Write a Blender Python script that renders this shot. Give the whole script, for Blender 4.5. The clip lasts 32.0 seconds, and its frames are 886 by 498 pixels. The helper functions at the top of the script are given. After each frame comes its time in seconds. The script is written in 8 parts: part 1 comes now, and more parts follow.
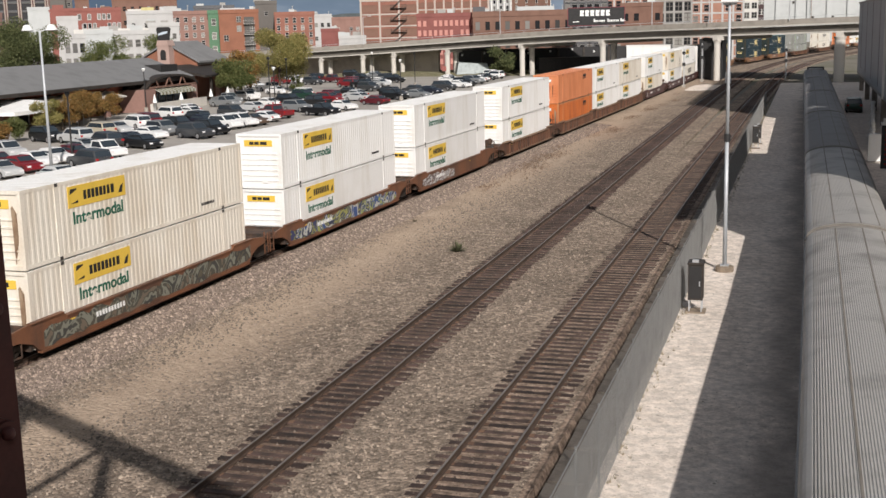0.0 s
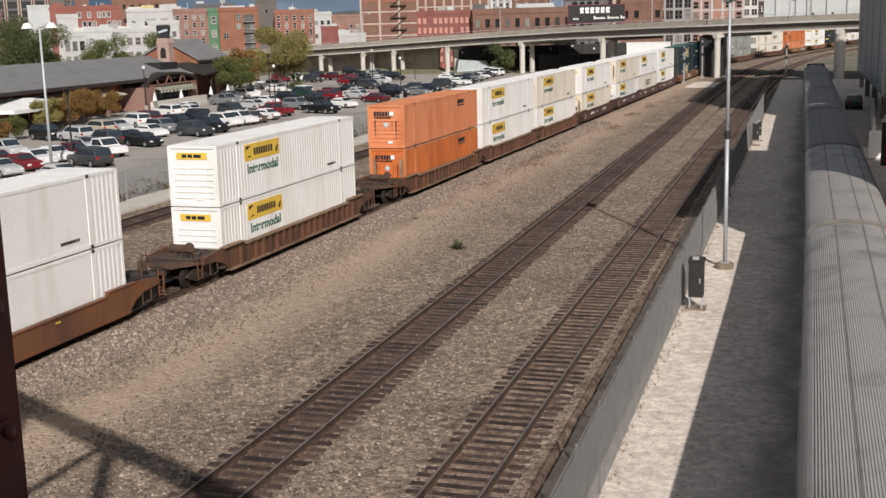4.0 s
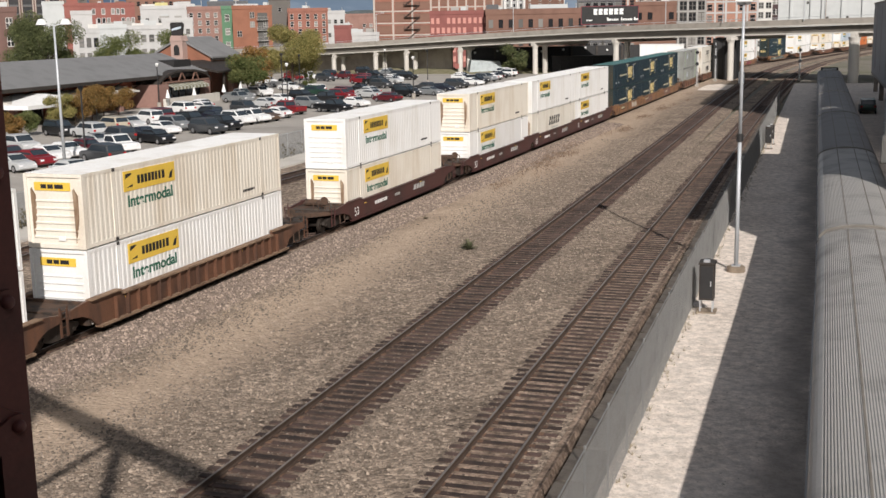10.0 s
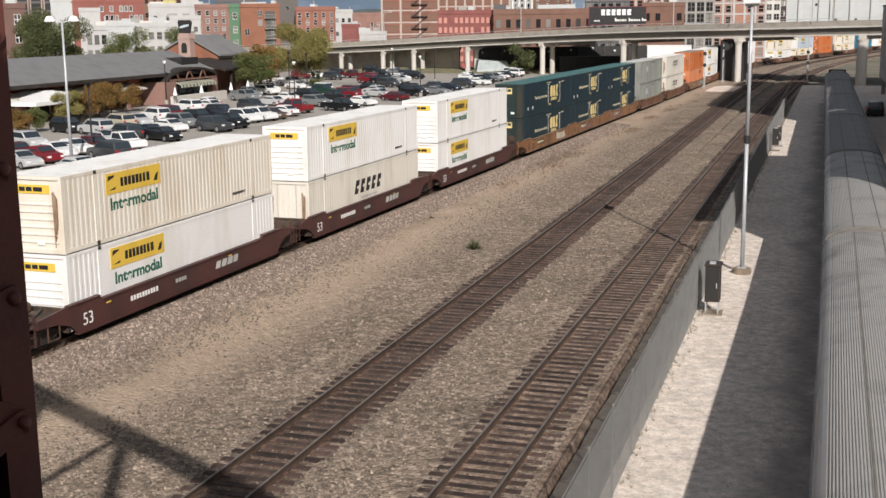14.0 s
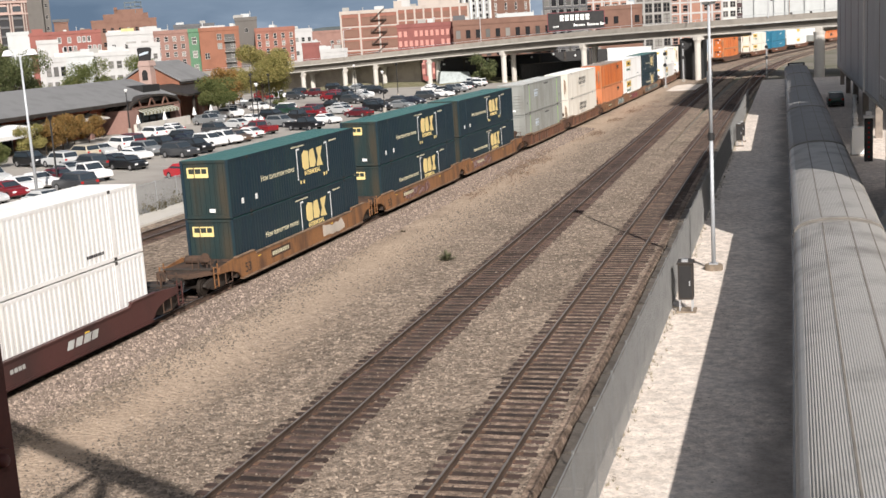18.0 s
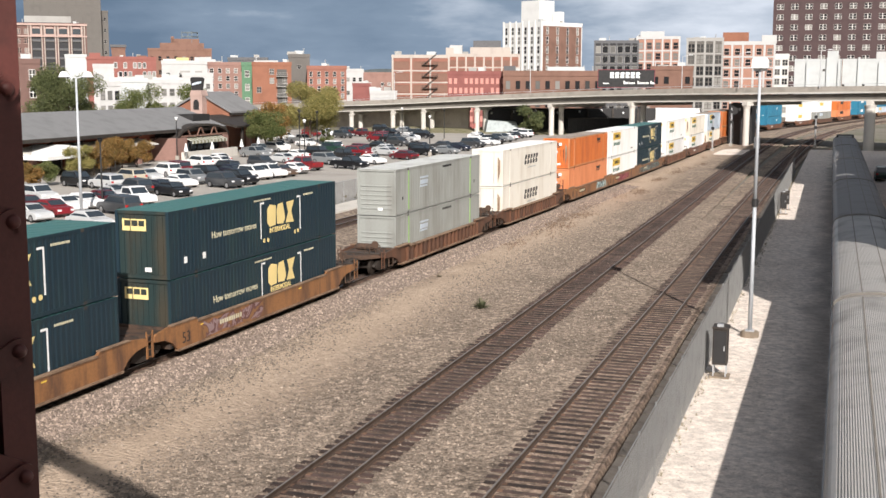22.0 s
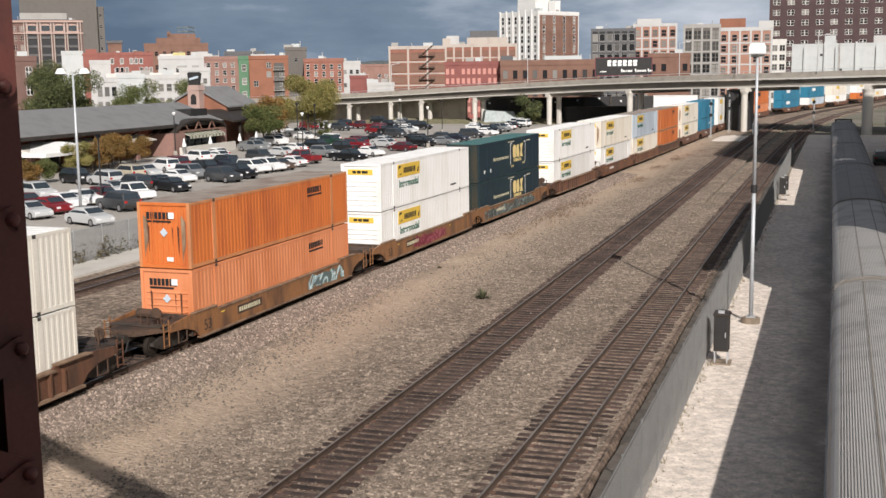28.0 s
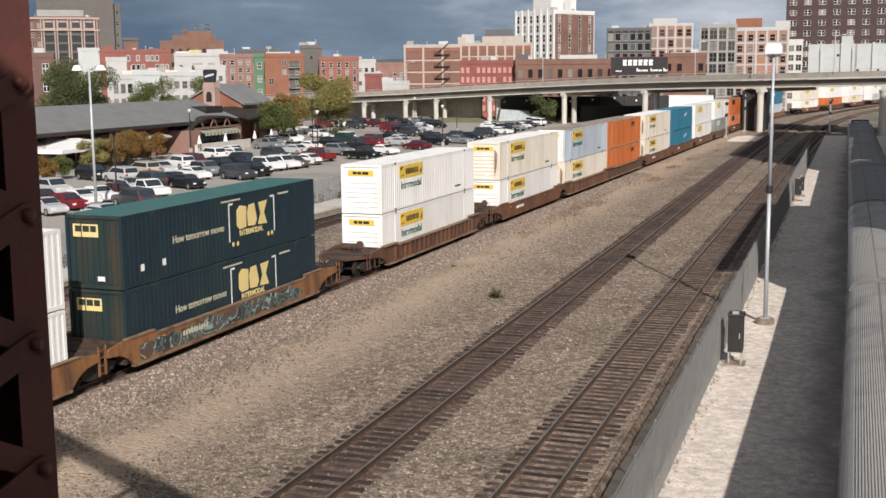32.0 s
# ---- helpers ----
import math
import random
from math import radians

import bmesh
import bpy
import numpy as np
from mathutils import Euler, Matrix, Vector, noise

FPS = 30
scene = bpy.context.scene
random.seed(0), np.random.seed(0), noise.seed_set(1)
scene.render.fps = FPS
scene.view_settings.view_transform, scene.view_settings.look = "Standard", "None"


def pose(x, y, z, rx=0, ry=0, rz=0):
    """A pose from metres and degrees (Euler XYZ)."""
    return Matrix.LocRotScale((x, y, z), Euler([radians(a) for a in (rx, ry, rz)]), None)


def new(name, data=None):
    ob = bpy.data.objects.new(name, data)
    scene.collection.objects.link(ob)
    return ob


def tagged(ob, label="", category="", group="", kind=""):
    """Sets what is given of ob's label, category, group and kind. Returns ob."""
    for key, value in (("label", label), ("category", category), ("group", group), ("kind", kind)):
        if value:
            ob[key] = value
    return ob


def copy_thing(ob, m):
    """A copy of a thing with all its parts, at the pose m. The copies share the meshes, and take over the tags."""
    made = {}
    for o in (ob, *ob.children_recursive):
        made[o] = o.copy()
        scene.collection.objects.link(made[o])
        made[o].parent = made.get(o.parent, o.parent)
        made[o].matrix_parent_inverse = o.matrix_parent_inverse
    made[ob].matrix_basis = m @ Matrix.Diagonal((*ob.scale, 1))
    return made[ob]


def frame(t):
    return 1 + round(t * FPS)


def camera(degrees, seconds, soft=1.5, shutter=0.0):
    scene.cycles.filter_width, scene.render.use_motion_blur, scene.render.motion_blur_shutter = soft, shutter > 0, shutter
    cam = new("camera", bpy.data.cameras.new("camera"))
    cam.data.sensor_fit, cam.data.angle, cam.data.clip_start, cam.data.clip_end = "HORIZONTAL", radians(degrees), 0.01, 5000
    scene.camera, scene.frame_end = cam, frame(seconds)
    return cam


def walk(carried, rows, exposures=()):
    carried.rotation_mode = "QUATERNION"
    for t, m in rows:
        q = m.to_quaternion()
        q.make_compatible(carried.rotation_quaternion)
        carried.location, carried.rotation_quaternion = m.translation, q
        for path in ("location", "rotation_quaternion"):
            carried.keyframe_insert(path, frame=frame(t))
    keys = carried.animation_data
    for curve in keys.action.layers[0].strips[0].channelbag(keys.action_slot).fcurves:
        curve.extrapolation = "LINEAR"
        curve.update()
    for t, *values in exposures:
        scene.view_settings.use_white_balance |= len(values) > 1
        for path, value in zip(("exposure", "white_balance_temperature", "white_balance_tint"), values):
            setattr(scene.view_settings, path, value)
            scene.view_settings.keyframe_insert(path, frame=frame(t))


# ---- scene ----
cam = camera(41.5, 32.0, soft=1.5)
EYE = (0.0, 0.0, 11.45)
# seconds, yaw to the left of the tracks, pitch, roll
PATH = [
    (0, 17.53, -10.90, -1.46), (0.5, 17.57, -10.95, -1.40), (1, 17.71, -11.00, -1.36), (1.5, 17.75, -11.01, -1.40),
    (2, 17.75, -10.97, -1.47), (2.5, 17.69, -10.87, -1.46), (4.5, 17.37, -11.06, -1.65), (5, 17.10, -11.08, -1.66),
    (5.5, 17.16, -11.19, -1.49), (6, 17.19, -11.33, -1.39), (6.5, 17.19, -11.31, -1.54), (7, 17.14, -11.16, -1.43),
    (7.5, 17.15, -11.10, -1.30), (8, 17.45, -11.09, -1.07), (8.5, 17.86, -10.98, -0.95), (9, 18.11, -10.92, -0.98),
    (9.5, 18.19, -11.01, -0.99), (10, 18.08, -11.01, -1.01), (10.5, 17.85, -10.99, -1.07), (11, 17.70, -11.04, -1.17),
    (11.5, 17.78, -11.10, -1.13), (12, 17.87, -11.04, -1.03), (12.5, 18.03, -11.04, -0.92), (13, 18.24, -11.04, -0.92),
    (13.5, 18.39, -11.07, -0.76), (14, 18.37, -11.03, -0.62), (14.5, 18.12, -10.91, -1.05), (15, 17.54, -10.77, -1.27),
    (15.5, 17.17, -10.73, -1.15), (17.5, 17.44, -10.60, -1.98), (18, 16.97, -10.47, -3.59), (18.5, 17.06, -10.60, -3.32),
    (19, 18.89, -9.82, -3.67), (19.5, 18.62, -9.84, -0.10), (20, 19.38, -10.04, -1.62), (20.5, 20.12, -10.32, -1.30),
    (21, 20.15, -9.17, -0.11), (21.5, 19.20, -8.38, 0.48), (22, 18.72, -8.15, 0.13), (22.5, 18.27, -8.13, 0.04),
    (23, 18.11, -8.16, 0.07), (23.5, 18.21, -8.25, 0.01), (24, 18.47, -8.39, -0.00), (24.5, 18.73, -8.56, -0.45),
    (25, 19.04, -8.64, -0.60), (25.5, 19.31, -8.61, -0.48), (27.5, 18.95, -8.56, -0.80), (28, 18.72, -8.59, -0.78),
    (28.5, 18.65, -8.57, -0.67), (29, 18.75, -8.65, -0.66), (29.5, 18.82, -8.68, -0.57), (30, 18.93, -8.64, -0.48),
    (30.5, 19.09, -8.69, -0.42), (31, 19.27, -8.67, -0.44), (31.5, 19.37, -8.64, -0.45), (32, 19.41, -8.65, -0.50),
]
walk(cam, [(t, pose(*EYE, 0, 0, yaw) @ pose(0, 0, 0, 90 + pitch, 0, 0) @ pose(0, 0, 0, 0, 0, roll)) for t, yaw, pitch, roll in PATH],
     exposures=[(0, 0.04), (2.5, 0.04), (4.7, -0.1), (6, 0.1), (7, 0.2), (8, 0.14), (9, 0.08), (13, 0.08), (15.5, 0.12), (18, 0.45), (19, 0.56), (20, 0.58), (21, 0.59), (22, 0.55), (23, 0.47), (24, 0.32), (25, 0.25), (28, 0.18), (32, 0.12)])

# ---- light ----
SUN_WAY = Vector((-0.762, 1.40, -1.0)).normalized()
sky_world = bpy.data.worlds.new("sky")
scene.world = sky_world
sky_world.use_nodes = True
_t = sky_world.node_tree
_sky = _t.nodes.new("ShaderNodeTexSky")
_sky.sky_type, _sky.sun_disc = "NISHITA", False
_sky.sun_elevation, _sky.sun_rotation = radians(32.1), math.atan2(0.762, -1.40)
_sky.dust_density, _sky.air_density = 1.5, 1.0
_veil = _t.nodes.new("ShaderNodeHueSaturation")
_veil.inputs["Saturation"].default_value = 0.45
_t.links.new(_sky.outputs[0], _veil.inputs["Color"])
_t.links.new(_veil.outputs[0], _t.nodes["Background"].inputs[0])
_t.nodes["Background"].inputs[1].default_value = 0.066
sun_data = bpy.data.lights.new("sun", "SUN")
sun_data.energy, sun_data.angle, sun_data.color = 4.6, radians(0.6), (1.0, 0.94, 0.895)
sun_lamp = new("sun", sun_data)
sun_lamp.matrix_world = SUN_WAY.to_track_quat("-Z", "Y").to_matrix().to_4x4()


# ---- materials ----
def mat(name, col, rough=0.75, metal=0.0, var=0.18, scale=1.5, fine=25.0, bump=0.15, col2=None, mixup=0.5, rand=0.0, streak=0.0, spec=0.4, alpha=1.0, dist=0.03):
    """A paint, stone or metal with broad stains and a fine grain, at its real size."""
    m = bpy.data.materials.new(name)
    m.use_nodes = True
    n, k = m.node_tree.nodes, m.node_tree.links.new
    b = n["Principled BSDF"]
    b.inputs["Roughness"].default_value, b.inputs["Metallic"].default_value = rough, metal
    b.inputs["Specular IOR Level"].default_value = spec
    co = n.new("ShaderNodeTexCoord")
    mp = n.new("ShaderNodeMapping")
    mp.inputs["Scale"].default_value = (1, 1, 0.25 if streak else 1)
    k(co.outputs["Object"], mp.inputs[0])
    big, small = n.new("ShaderNodeTexNoise"), n.new("ShaderNodeTexNoise")
    big.inputs["Scale"].default_value, big.inputs["Detail"].default_value = scale, 4
    small.inputs["Scale"].default_value, small.inputs["Detail"].default_value = fine, 3
    k(mp.outputs[0], big.inputs["Vector"])
    k(co.outputs["Object"], small.inputs["Vector"])
    mx = n.new("ShaderNodeMix")
    mx.data_type = "RGBA"
    c2 = col2 or tuple(c * (1 - 1.6 * var) for c in col)
    mx.inputs[6].default_value, mx.inputs[7].default_value = (*col, 1), (*c2, 1)
    rp = n.new("ShaderNodeMapRange")
    rp.inputs["From Min"].default_value, rp.inputs["From Max"].default_value = 0.62 - 0.3 * mixup, 0.85 - 0.3 * mixup
    k(big.outputs["Fac"], rp.inputs["Value"])
    k(rp.outputs[0], mx.inputs[0])
    hv = n.new("ShaderNodeHueSaturation")
    k(mx.outputs[2], hv.inputs["Color"])
    add = n.new("ShaderNodeMath")
    add.operation = "MULTIPLY_ADD"
    add.inputs[1].default_value, add.inputs[2].default_value = 2 * var, 1 - var
    k(small.outputs["Fac"], add.inputs[0])
    last = add
    if rand:
        inf = n.new("ShaderNodeObjectInfo")
        rm = n.new("ShaderNodeMath")
        rm.operation = "MULTIPLY_ADD"
        rm.inputs[1].default_value, rm.inputs[2].default_value = 2 * rand, 1 - rand
        k(inf.outputs["Random"], rm.inputs[0])
        mu = n.new("ShaderNodeMath")
        mu.operation = "MULTIPLY"
        k(add.outputs[0], mu.inputs[0])
        k(rm.outputs[0], mu.inputs[1])
        last = mu
    k(last.outputs[0], hv.inputs["Value"])
    k(hv.outputs[0], b.inputs["Base Color"])
    if bump:
        bp = n.new("ShaderNodeBump")
        bp.inputs["Strength"].default_value, bp.inputs["Distance"].default_value = bump, dist
        k(small.outputs["Fac"], bp.inputs["Height"])
        k(bp.outputs[0], b.inputs["Normal"])
    if alpha < 1:
        b.inputs["Alpha"].default_value = alpha
    return m


def stones(name, cols, cell=9.0, patch=0.25, bump=0.8, dist=0.04, band=None, blotch=2.6):
    """Loose stone: every stone has its own tone; broad patches; band: (from x, to x, colour) of a strip along the
    rails, such as the ballast's worn dusty lane.
    """
    m = bpy.data.materials.new(name)
    m.use_nodes = True
    n, k = m.node_tree.nodes, m.node_tree.links.new
    b = n["Principled BSDF"]
    b.inputs["Roughness"].default_value, b.inputs["Specular IOR Level"].default_value = 0.9, 0.2
    co = n.new("ShaderNodeTexCoord")
    vo = n.new("ShaderNodeTexVoronoi")
    vo.inputs["Scale"].default_value = cell
    k(co.outputs["Object"], vo.inputs["Vector"])
    sep = n.new("ShaderNodeSeparateColor")
    k(vo.outputs["Color"], sep.inputs[0])
    rp = n.new("ShaderNodeValToRGB")
    while len(rp.color_ramp.elements) < len(cols):
        rp.color_ramp.elements.new(0.5)
    for i, c in enumerate(cols):
        e = rp.color_ramp.elements[i]
        e.position, e.color = i / (len(cols) - 1), (*c, 1)
    no = n.new("ShaderNodeTexNoise")
    no.inputs["Scale"].default_value, no.inputs["Detail"].default_value = patch, 5
    k(co.outputs["Object"], no.inputs["Vector"])
    mid = n.new("ShaderNodeTexNoise")
    mid.inputs["Scale"].default_value, mid.inputs["Detail"].default_value = 3.1, 5
    k(co.outputs["Object"], mid.inputs["Vector"])
    a = n.new("ShaderNodeMath")
    a.operation = "MULTIPLY_ADD"
    a.inputs[1].default_value = 0.55
    k(sep.outputs[0], a.inputs[0])
    a2 = n.new("ShaderNodeMath")
    a2.operation = "MULTIPLY_ADD"
    a2.inputs[1].default_value, a2.inputs[2].default_value = 0.9, -0.25
    k(no.outputs["Fac"], a2.inputs[0])
    k(a2.outputs[0], a.inputs[2])
    k(a.outputs[0], rp.inputs[0])
    out = rp.outputs[0]
    hv = n.new("ShaderNodeHueSaturation")
    k(out, hv.inputs["Color"])
    mm = n.new("ShaderNodeMath")
    mm.operation = "MULTIPLY_ADD"
    mm.inputs[1].default_value, mm.inputs[2].default_value = blotch, 1 - blotch / 2
    k(mid.outputs["Fac"], mm.inputs[0])
    k(mm.outputs[0], hv.inputs["Value"])
    out = hv.outputs[0]
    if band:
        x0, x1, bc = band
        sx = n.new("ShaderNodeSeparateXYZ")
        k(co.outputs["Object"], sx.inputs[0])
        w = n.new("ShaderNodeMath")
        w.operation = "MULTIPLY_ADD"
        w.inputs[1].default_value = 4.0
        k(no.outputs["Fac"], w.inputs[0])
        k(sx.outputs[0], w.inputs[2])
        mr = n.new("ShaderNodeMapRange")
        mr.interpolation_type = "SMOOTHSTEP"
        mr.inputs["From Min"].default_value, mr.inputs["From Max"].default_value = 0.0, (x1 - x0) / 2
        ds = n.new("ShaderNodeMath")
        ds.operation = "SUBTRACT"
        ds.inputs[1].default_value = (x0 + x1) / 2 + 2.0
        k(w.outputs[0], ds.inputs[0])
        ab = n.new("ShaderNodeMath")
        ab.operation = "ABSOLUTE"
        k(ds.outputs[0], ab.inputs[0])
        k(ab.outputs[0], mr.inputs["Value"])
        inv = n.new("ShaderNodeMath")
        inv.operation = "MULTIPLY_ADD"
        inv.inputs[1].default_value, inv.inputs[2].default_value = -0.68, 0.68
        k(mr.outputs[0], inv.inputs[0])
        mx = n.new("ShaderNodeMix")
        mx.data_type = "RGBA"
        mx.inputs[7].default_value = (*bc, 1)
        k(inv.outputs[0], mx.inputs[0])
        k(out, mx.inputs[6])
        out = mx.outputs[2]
    k(out, b.inputs["Base Color"])
    bp = n.new("ShaderNodeBump")
    bp.inputs["Strength"].default_value, bp.inputs["Distance"].default_value = bump, dist
    k(vo.outputs["Distance"], bp.inputs["Height"])
    bp.invert = True
    k(bp.outputs[0], b.inputs["Normal"])
    return m


def glass_dark(name, col=(0.03, 0.04, 0.05), rough=0.08, spec=0.6):
    m = bpy.data.materials.new(name)
    m.use_nodes = True
    b = m.node_tree.nodes["Principled BSDF"]
    b.inputs["Base Color"].default_value, b.inputs["Roughness"].default_value = (*col, 1), rough
    b.inputs["Specular IOR Level"].default_value = spec
    return m


def sprayed(name, base, cols, scale=0.75):
    """Spray paint in wild curling bands over a base coat."""
    m = mat(name, base, rough=0.55, var=0.1)
    n, k = m.node_tree.nodes, m.node_tree.links.new
    b = n["Principled BSDF"]
    co = n.new("ShaderNodeTexCoord")
    no = n.new("ShaderNodeTexNoise")
    no.inputs["Scale"].default_value, no.inputs["Detail"].default_value, no.inputs["Distortion"].default_value = scale, 1.5, 2.2
    k(co.outputs["Object"], no.inputs["Vector"])
    rp = n.new("ShaderNodeValToRGB")
    rp.color_ramp.interpolation = "CONSTANT"
    while len(rp.color_ramp.elements) < len(cols):
        rp.color_ramp.elements.new(0.5)
    for i, c in enumerate(cols):
        rp.color_ramp.elements[i].position, rp.color_ramp.elements[i].color = 0.28 + 0.42 * i / len(cols), (*c, 1)
    k(no.outputs["Fac"], rp.inputs[0])
    k(rp.outputs[0], b.inputs["Base Color"])
    return m


def leafy(name, col, col2):
    m = bpy.data.materials.new(name)
    m.use_nodes = True
    n, k = m.node_tree.nodes, m.node_tree.links.new
    b = n["Principled BSDF"]
    b.inputs["Roughness"].default_value, b.inputs["Specular IOR Level"].default_value = 0.7, 0.2
    ge = n.new("ShaderNodeNewGeometry")
    co = n.new("ShaderNodeTexCoord")
    no = n.new("ShaderNodeTexNoise")
    no.inputs["Scale"].default_value = 0.45
    k(co.outputs["Object"], no.inputs["Vector"])
    ad = n.new("ShaderNodeMath")
    ad.operation = "MULTIPLY_ADD"
    ad.inputs[1].default_value, ad.inputs[2].default_value = 0.6, -0.1
    k(ge.outputs["Random Per Island"], ad.inputs[0])
    a2 = n.new("ShaderNodeMath")
    k(ad.outputs[0], a2.inputs[0])
    k(no.outputs["Fac"], a2.inputs[1])
    mr = n.new("ShaderNodeMapRange")
    mr.inputs["From Min"].default_value, mr.inputs["From Max"].default_value = 0.45, 0.95
    k(a2.outputs[0], mr.inputs["Value"])
    mx = n.new("ShaderNodeMix")
    mx.data_type = "RGBA"
    mx.inputs[6].default_value, mx.inputs[7].default_value = (*col, 1), (*col2, 1)
    k(mr.outputs[0], mx.inputs[0])
    k(mx.outputs[2], b.inputs["Base Color"])
    tl, ms = n.new("ShaderNodeBsdfTranslucent"), n.new("ShaderNodeMixShader")
    ms.inputs[0].default_value = 0.4
    k(mx.outputs[2], tl.inputs[0])
    k(b.outputs[0], ms.inputs[1])
    k(tl.outputs[0], ms.inputs[2])
    k(ms.outputs[0], n["Material Output"].inputs[0])
    return m


# railway
M_BALLAST = stones("ballast", [(0.095, 0.072, 0.055), (0.20, 0.156, 0.12), (0.315, 0.247, 0.19), (0.46, 0.37, 0.29)], cell=7.0, bump=1.0, dist=0.06, band=(-25.2, -17.4, (0.50, 0.385, 0.285)))
M_TRACKBED = stones("oily_ballast", [(0.075, 0.052, 0.04), (0.155, 0.108, 0.082), (0.23, 0.166, 0.126)], cell=8.0, blotch=1.6)
# the band makes a darker strip beside and under the coaches
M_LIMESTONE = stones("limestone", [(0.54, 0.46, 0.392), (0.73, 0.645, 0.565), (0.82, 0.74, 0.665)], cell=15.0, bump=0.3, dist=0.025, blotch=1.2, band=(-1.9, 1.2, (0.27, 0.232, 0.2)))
M_TIE = mat("creosoted_timber", (0.078, 0.05, 0.041), rough=0.85, var=0.35, scale=2.0, fine=30, rand=0.5, col2=(0.03, 0.022, 0.018))
M_BROWNBED = stones("brown_ballast", [(0.13, 0.093, 0.07), (0.235, 0.172, 0.13), (0.34, 0.26, 0.197)], cell=9.0)
M_RAIL = mat("rail_side", (0.095, 0.066, 0.05), rough=0.6, metal=0.3, var=0.2)
M_RAILDULL = mat("rail_top_dull", (0.25, 0.222, 0.198), rough=0.5, metal=0.5, var=0.15, bump=0.02)
M_RAILTOP = mat("rail_top", (0.42, 0.41, 0.40), rough=0.28, metal=0.9, var=0.1, bump=0.02)
M_PLATE = mat("rusty_plate", (0.165, 0.098, 0.064), rough=0.8, var=0.3, rand=0.3)
M_CONC = mat("concrete", (0.34, 0.31, 0.27), rough=0.85, var=0.14, scale=0.7, fine=18, bump=0.2)
M_CONC_DARK = mat("dirty_concrete", (0.235, 0.20, 0.168), rough=0.9, var=0.22, scale=1.3, fine=20, bump=0.3, rand=0.15)
M_CONC_PALE = mat("pale_concrete", (0.55, 0.52, 0.47), rough=0.85, var=0.1, scale=0.4, fine=9, bump=0.15, streak=1)
M_KERB = mat("sandy_kerb", (0.27, 0.215, 0.16), rough=0.9, var=0.25, scale=1.6, fine=22, bump=0.4)
M_TROUGH = mat("dirty_trough_cover", (0.17, 0.146, 0.122), rough=0.95, var=0.3, scale=2.2, fine=14, bump=0.6, rand=0.2, col2=(0.11, 0.092, 0.076))
M_ASPHALT = mat("worn_asphalt", (0.37, 0.342, 0.305), rough=0.9, var=0.12, scale=0.12, fine=6, bump=0.15, col2=(0.27, 0.25, 0.225))
M_DIRT = mat("town_ground", (0.19, 0.17, 0.14), rough=0.95, var=0.2, scale=0.06, fine=2.0, bump=0.2, col2=(0.11, 0.11, 0.06))
M_GRASS = mat("dry_grass", (0.20, 0.18, 0.115), rough=0.95, var=0.3, scale=0.8, fine=14, bump=0.5, col2=(0.09, 0.10, 0.035))
M_STEEL = mat("galvanised_steel", (0.55, 0.56, 0.57), rough=0.42, metal=0.5, var=0.08)
M_PAINTED_POLE = mat("pale_pole_paint", (0.46, 0.48, 0.50), rough=0.45, metal=0.2, var=0.06)
M_BLACK = mat("black_paint", (0.025, 0.024, 0.024), rough=0.6, var=0.2)
M_DKSTEEL = mat("dark_steel", (0.06, 0.05, 0.043), rough=0.6, metal=0.4, var=0.25)
M_WHEEL = mat("worn_wheel_steel", (0.05, 0.04, 0.033), rough=0.5, metal=0.5, var=0.3)
M_RUBBER = mat("tyre_rubber", (0.02, 0.02, 0.02), rough=0.85, var=0.1)
M_RIM = mat("wheel_rim", (0.45, 0.45, 0.46), rough=0.35, metal=0.7, var=0.05)
M_WIRE_POST = mat("dull_zinc", (0.25, 0.25, 0.243), rough=0.55, metal=0.3, var=0.1)
M_GLASS = glass_dark("dark_glass")
M_WINDOW = glass_dark("building_glass", (0.022, 0.022, 0.024), 0.2, 0.22)
_n, _k = M_WINDOW.node_tree.nodes, M_WINDOW.node_tree.links.new
_info, _blind = _n.new("ShaderNodeObjectInfo"), _n.new("ShaderNodeValToRGB")
_blind.color_ramp.elements[0].position, _blind.color_ramp.elements[0].color = 0.5, (0.018, 0.018, 0.02, 1)
_blind.color_ramp.elements[1].position, _blind.color_ramp.elements[1].color = 1.0, (0.27, 0.26, 0.24, 1)
_k(_info.outputs["Random"], _blind.inputs[0])
_k(_blind.outputs[0], _n["Principled BSDF"].inputs["Base Color"])
M_BRICKRED = mat("red_brick", (0.30, 0.105, 0.065), rough=0.9, var=0.2, scale=0.35, fine=5, bump=0.2)
M_WHITE_LAMP = mat("white_lamp_shell", (0.80, 0.80, 0.78), rough=0.35, var=0.04)
M_RED_LIGHT = mat("red_lens", (0.35, 0.02, 0.02), rough=0.2, var=0.05, bump=0)
M_CLEAR_LIGHT = mat("clear_lens", (0.7, 0.7, 0.7), rough=0.15, var=0.05, bump=0)


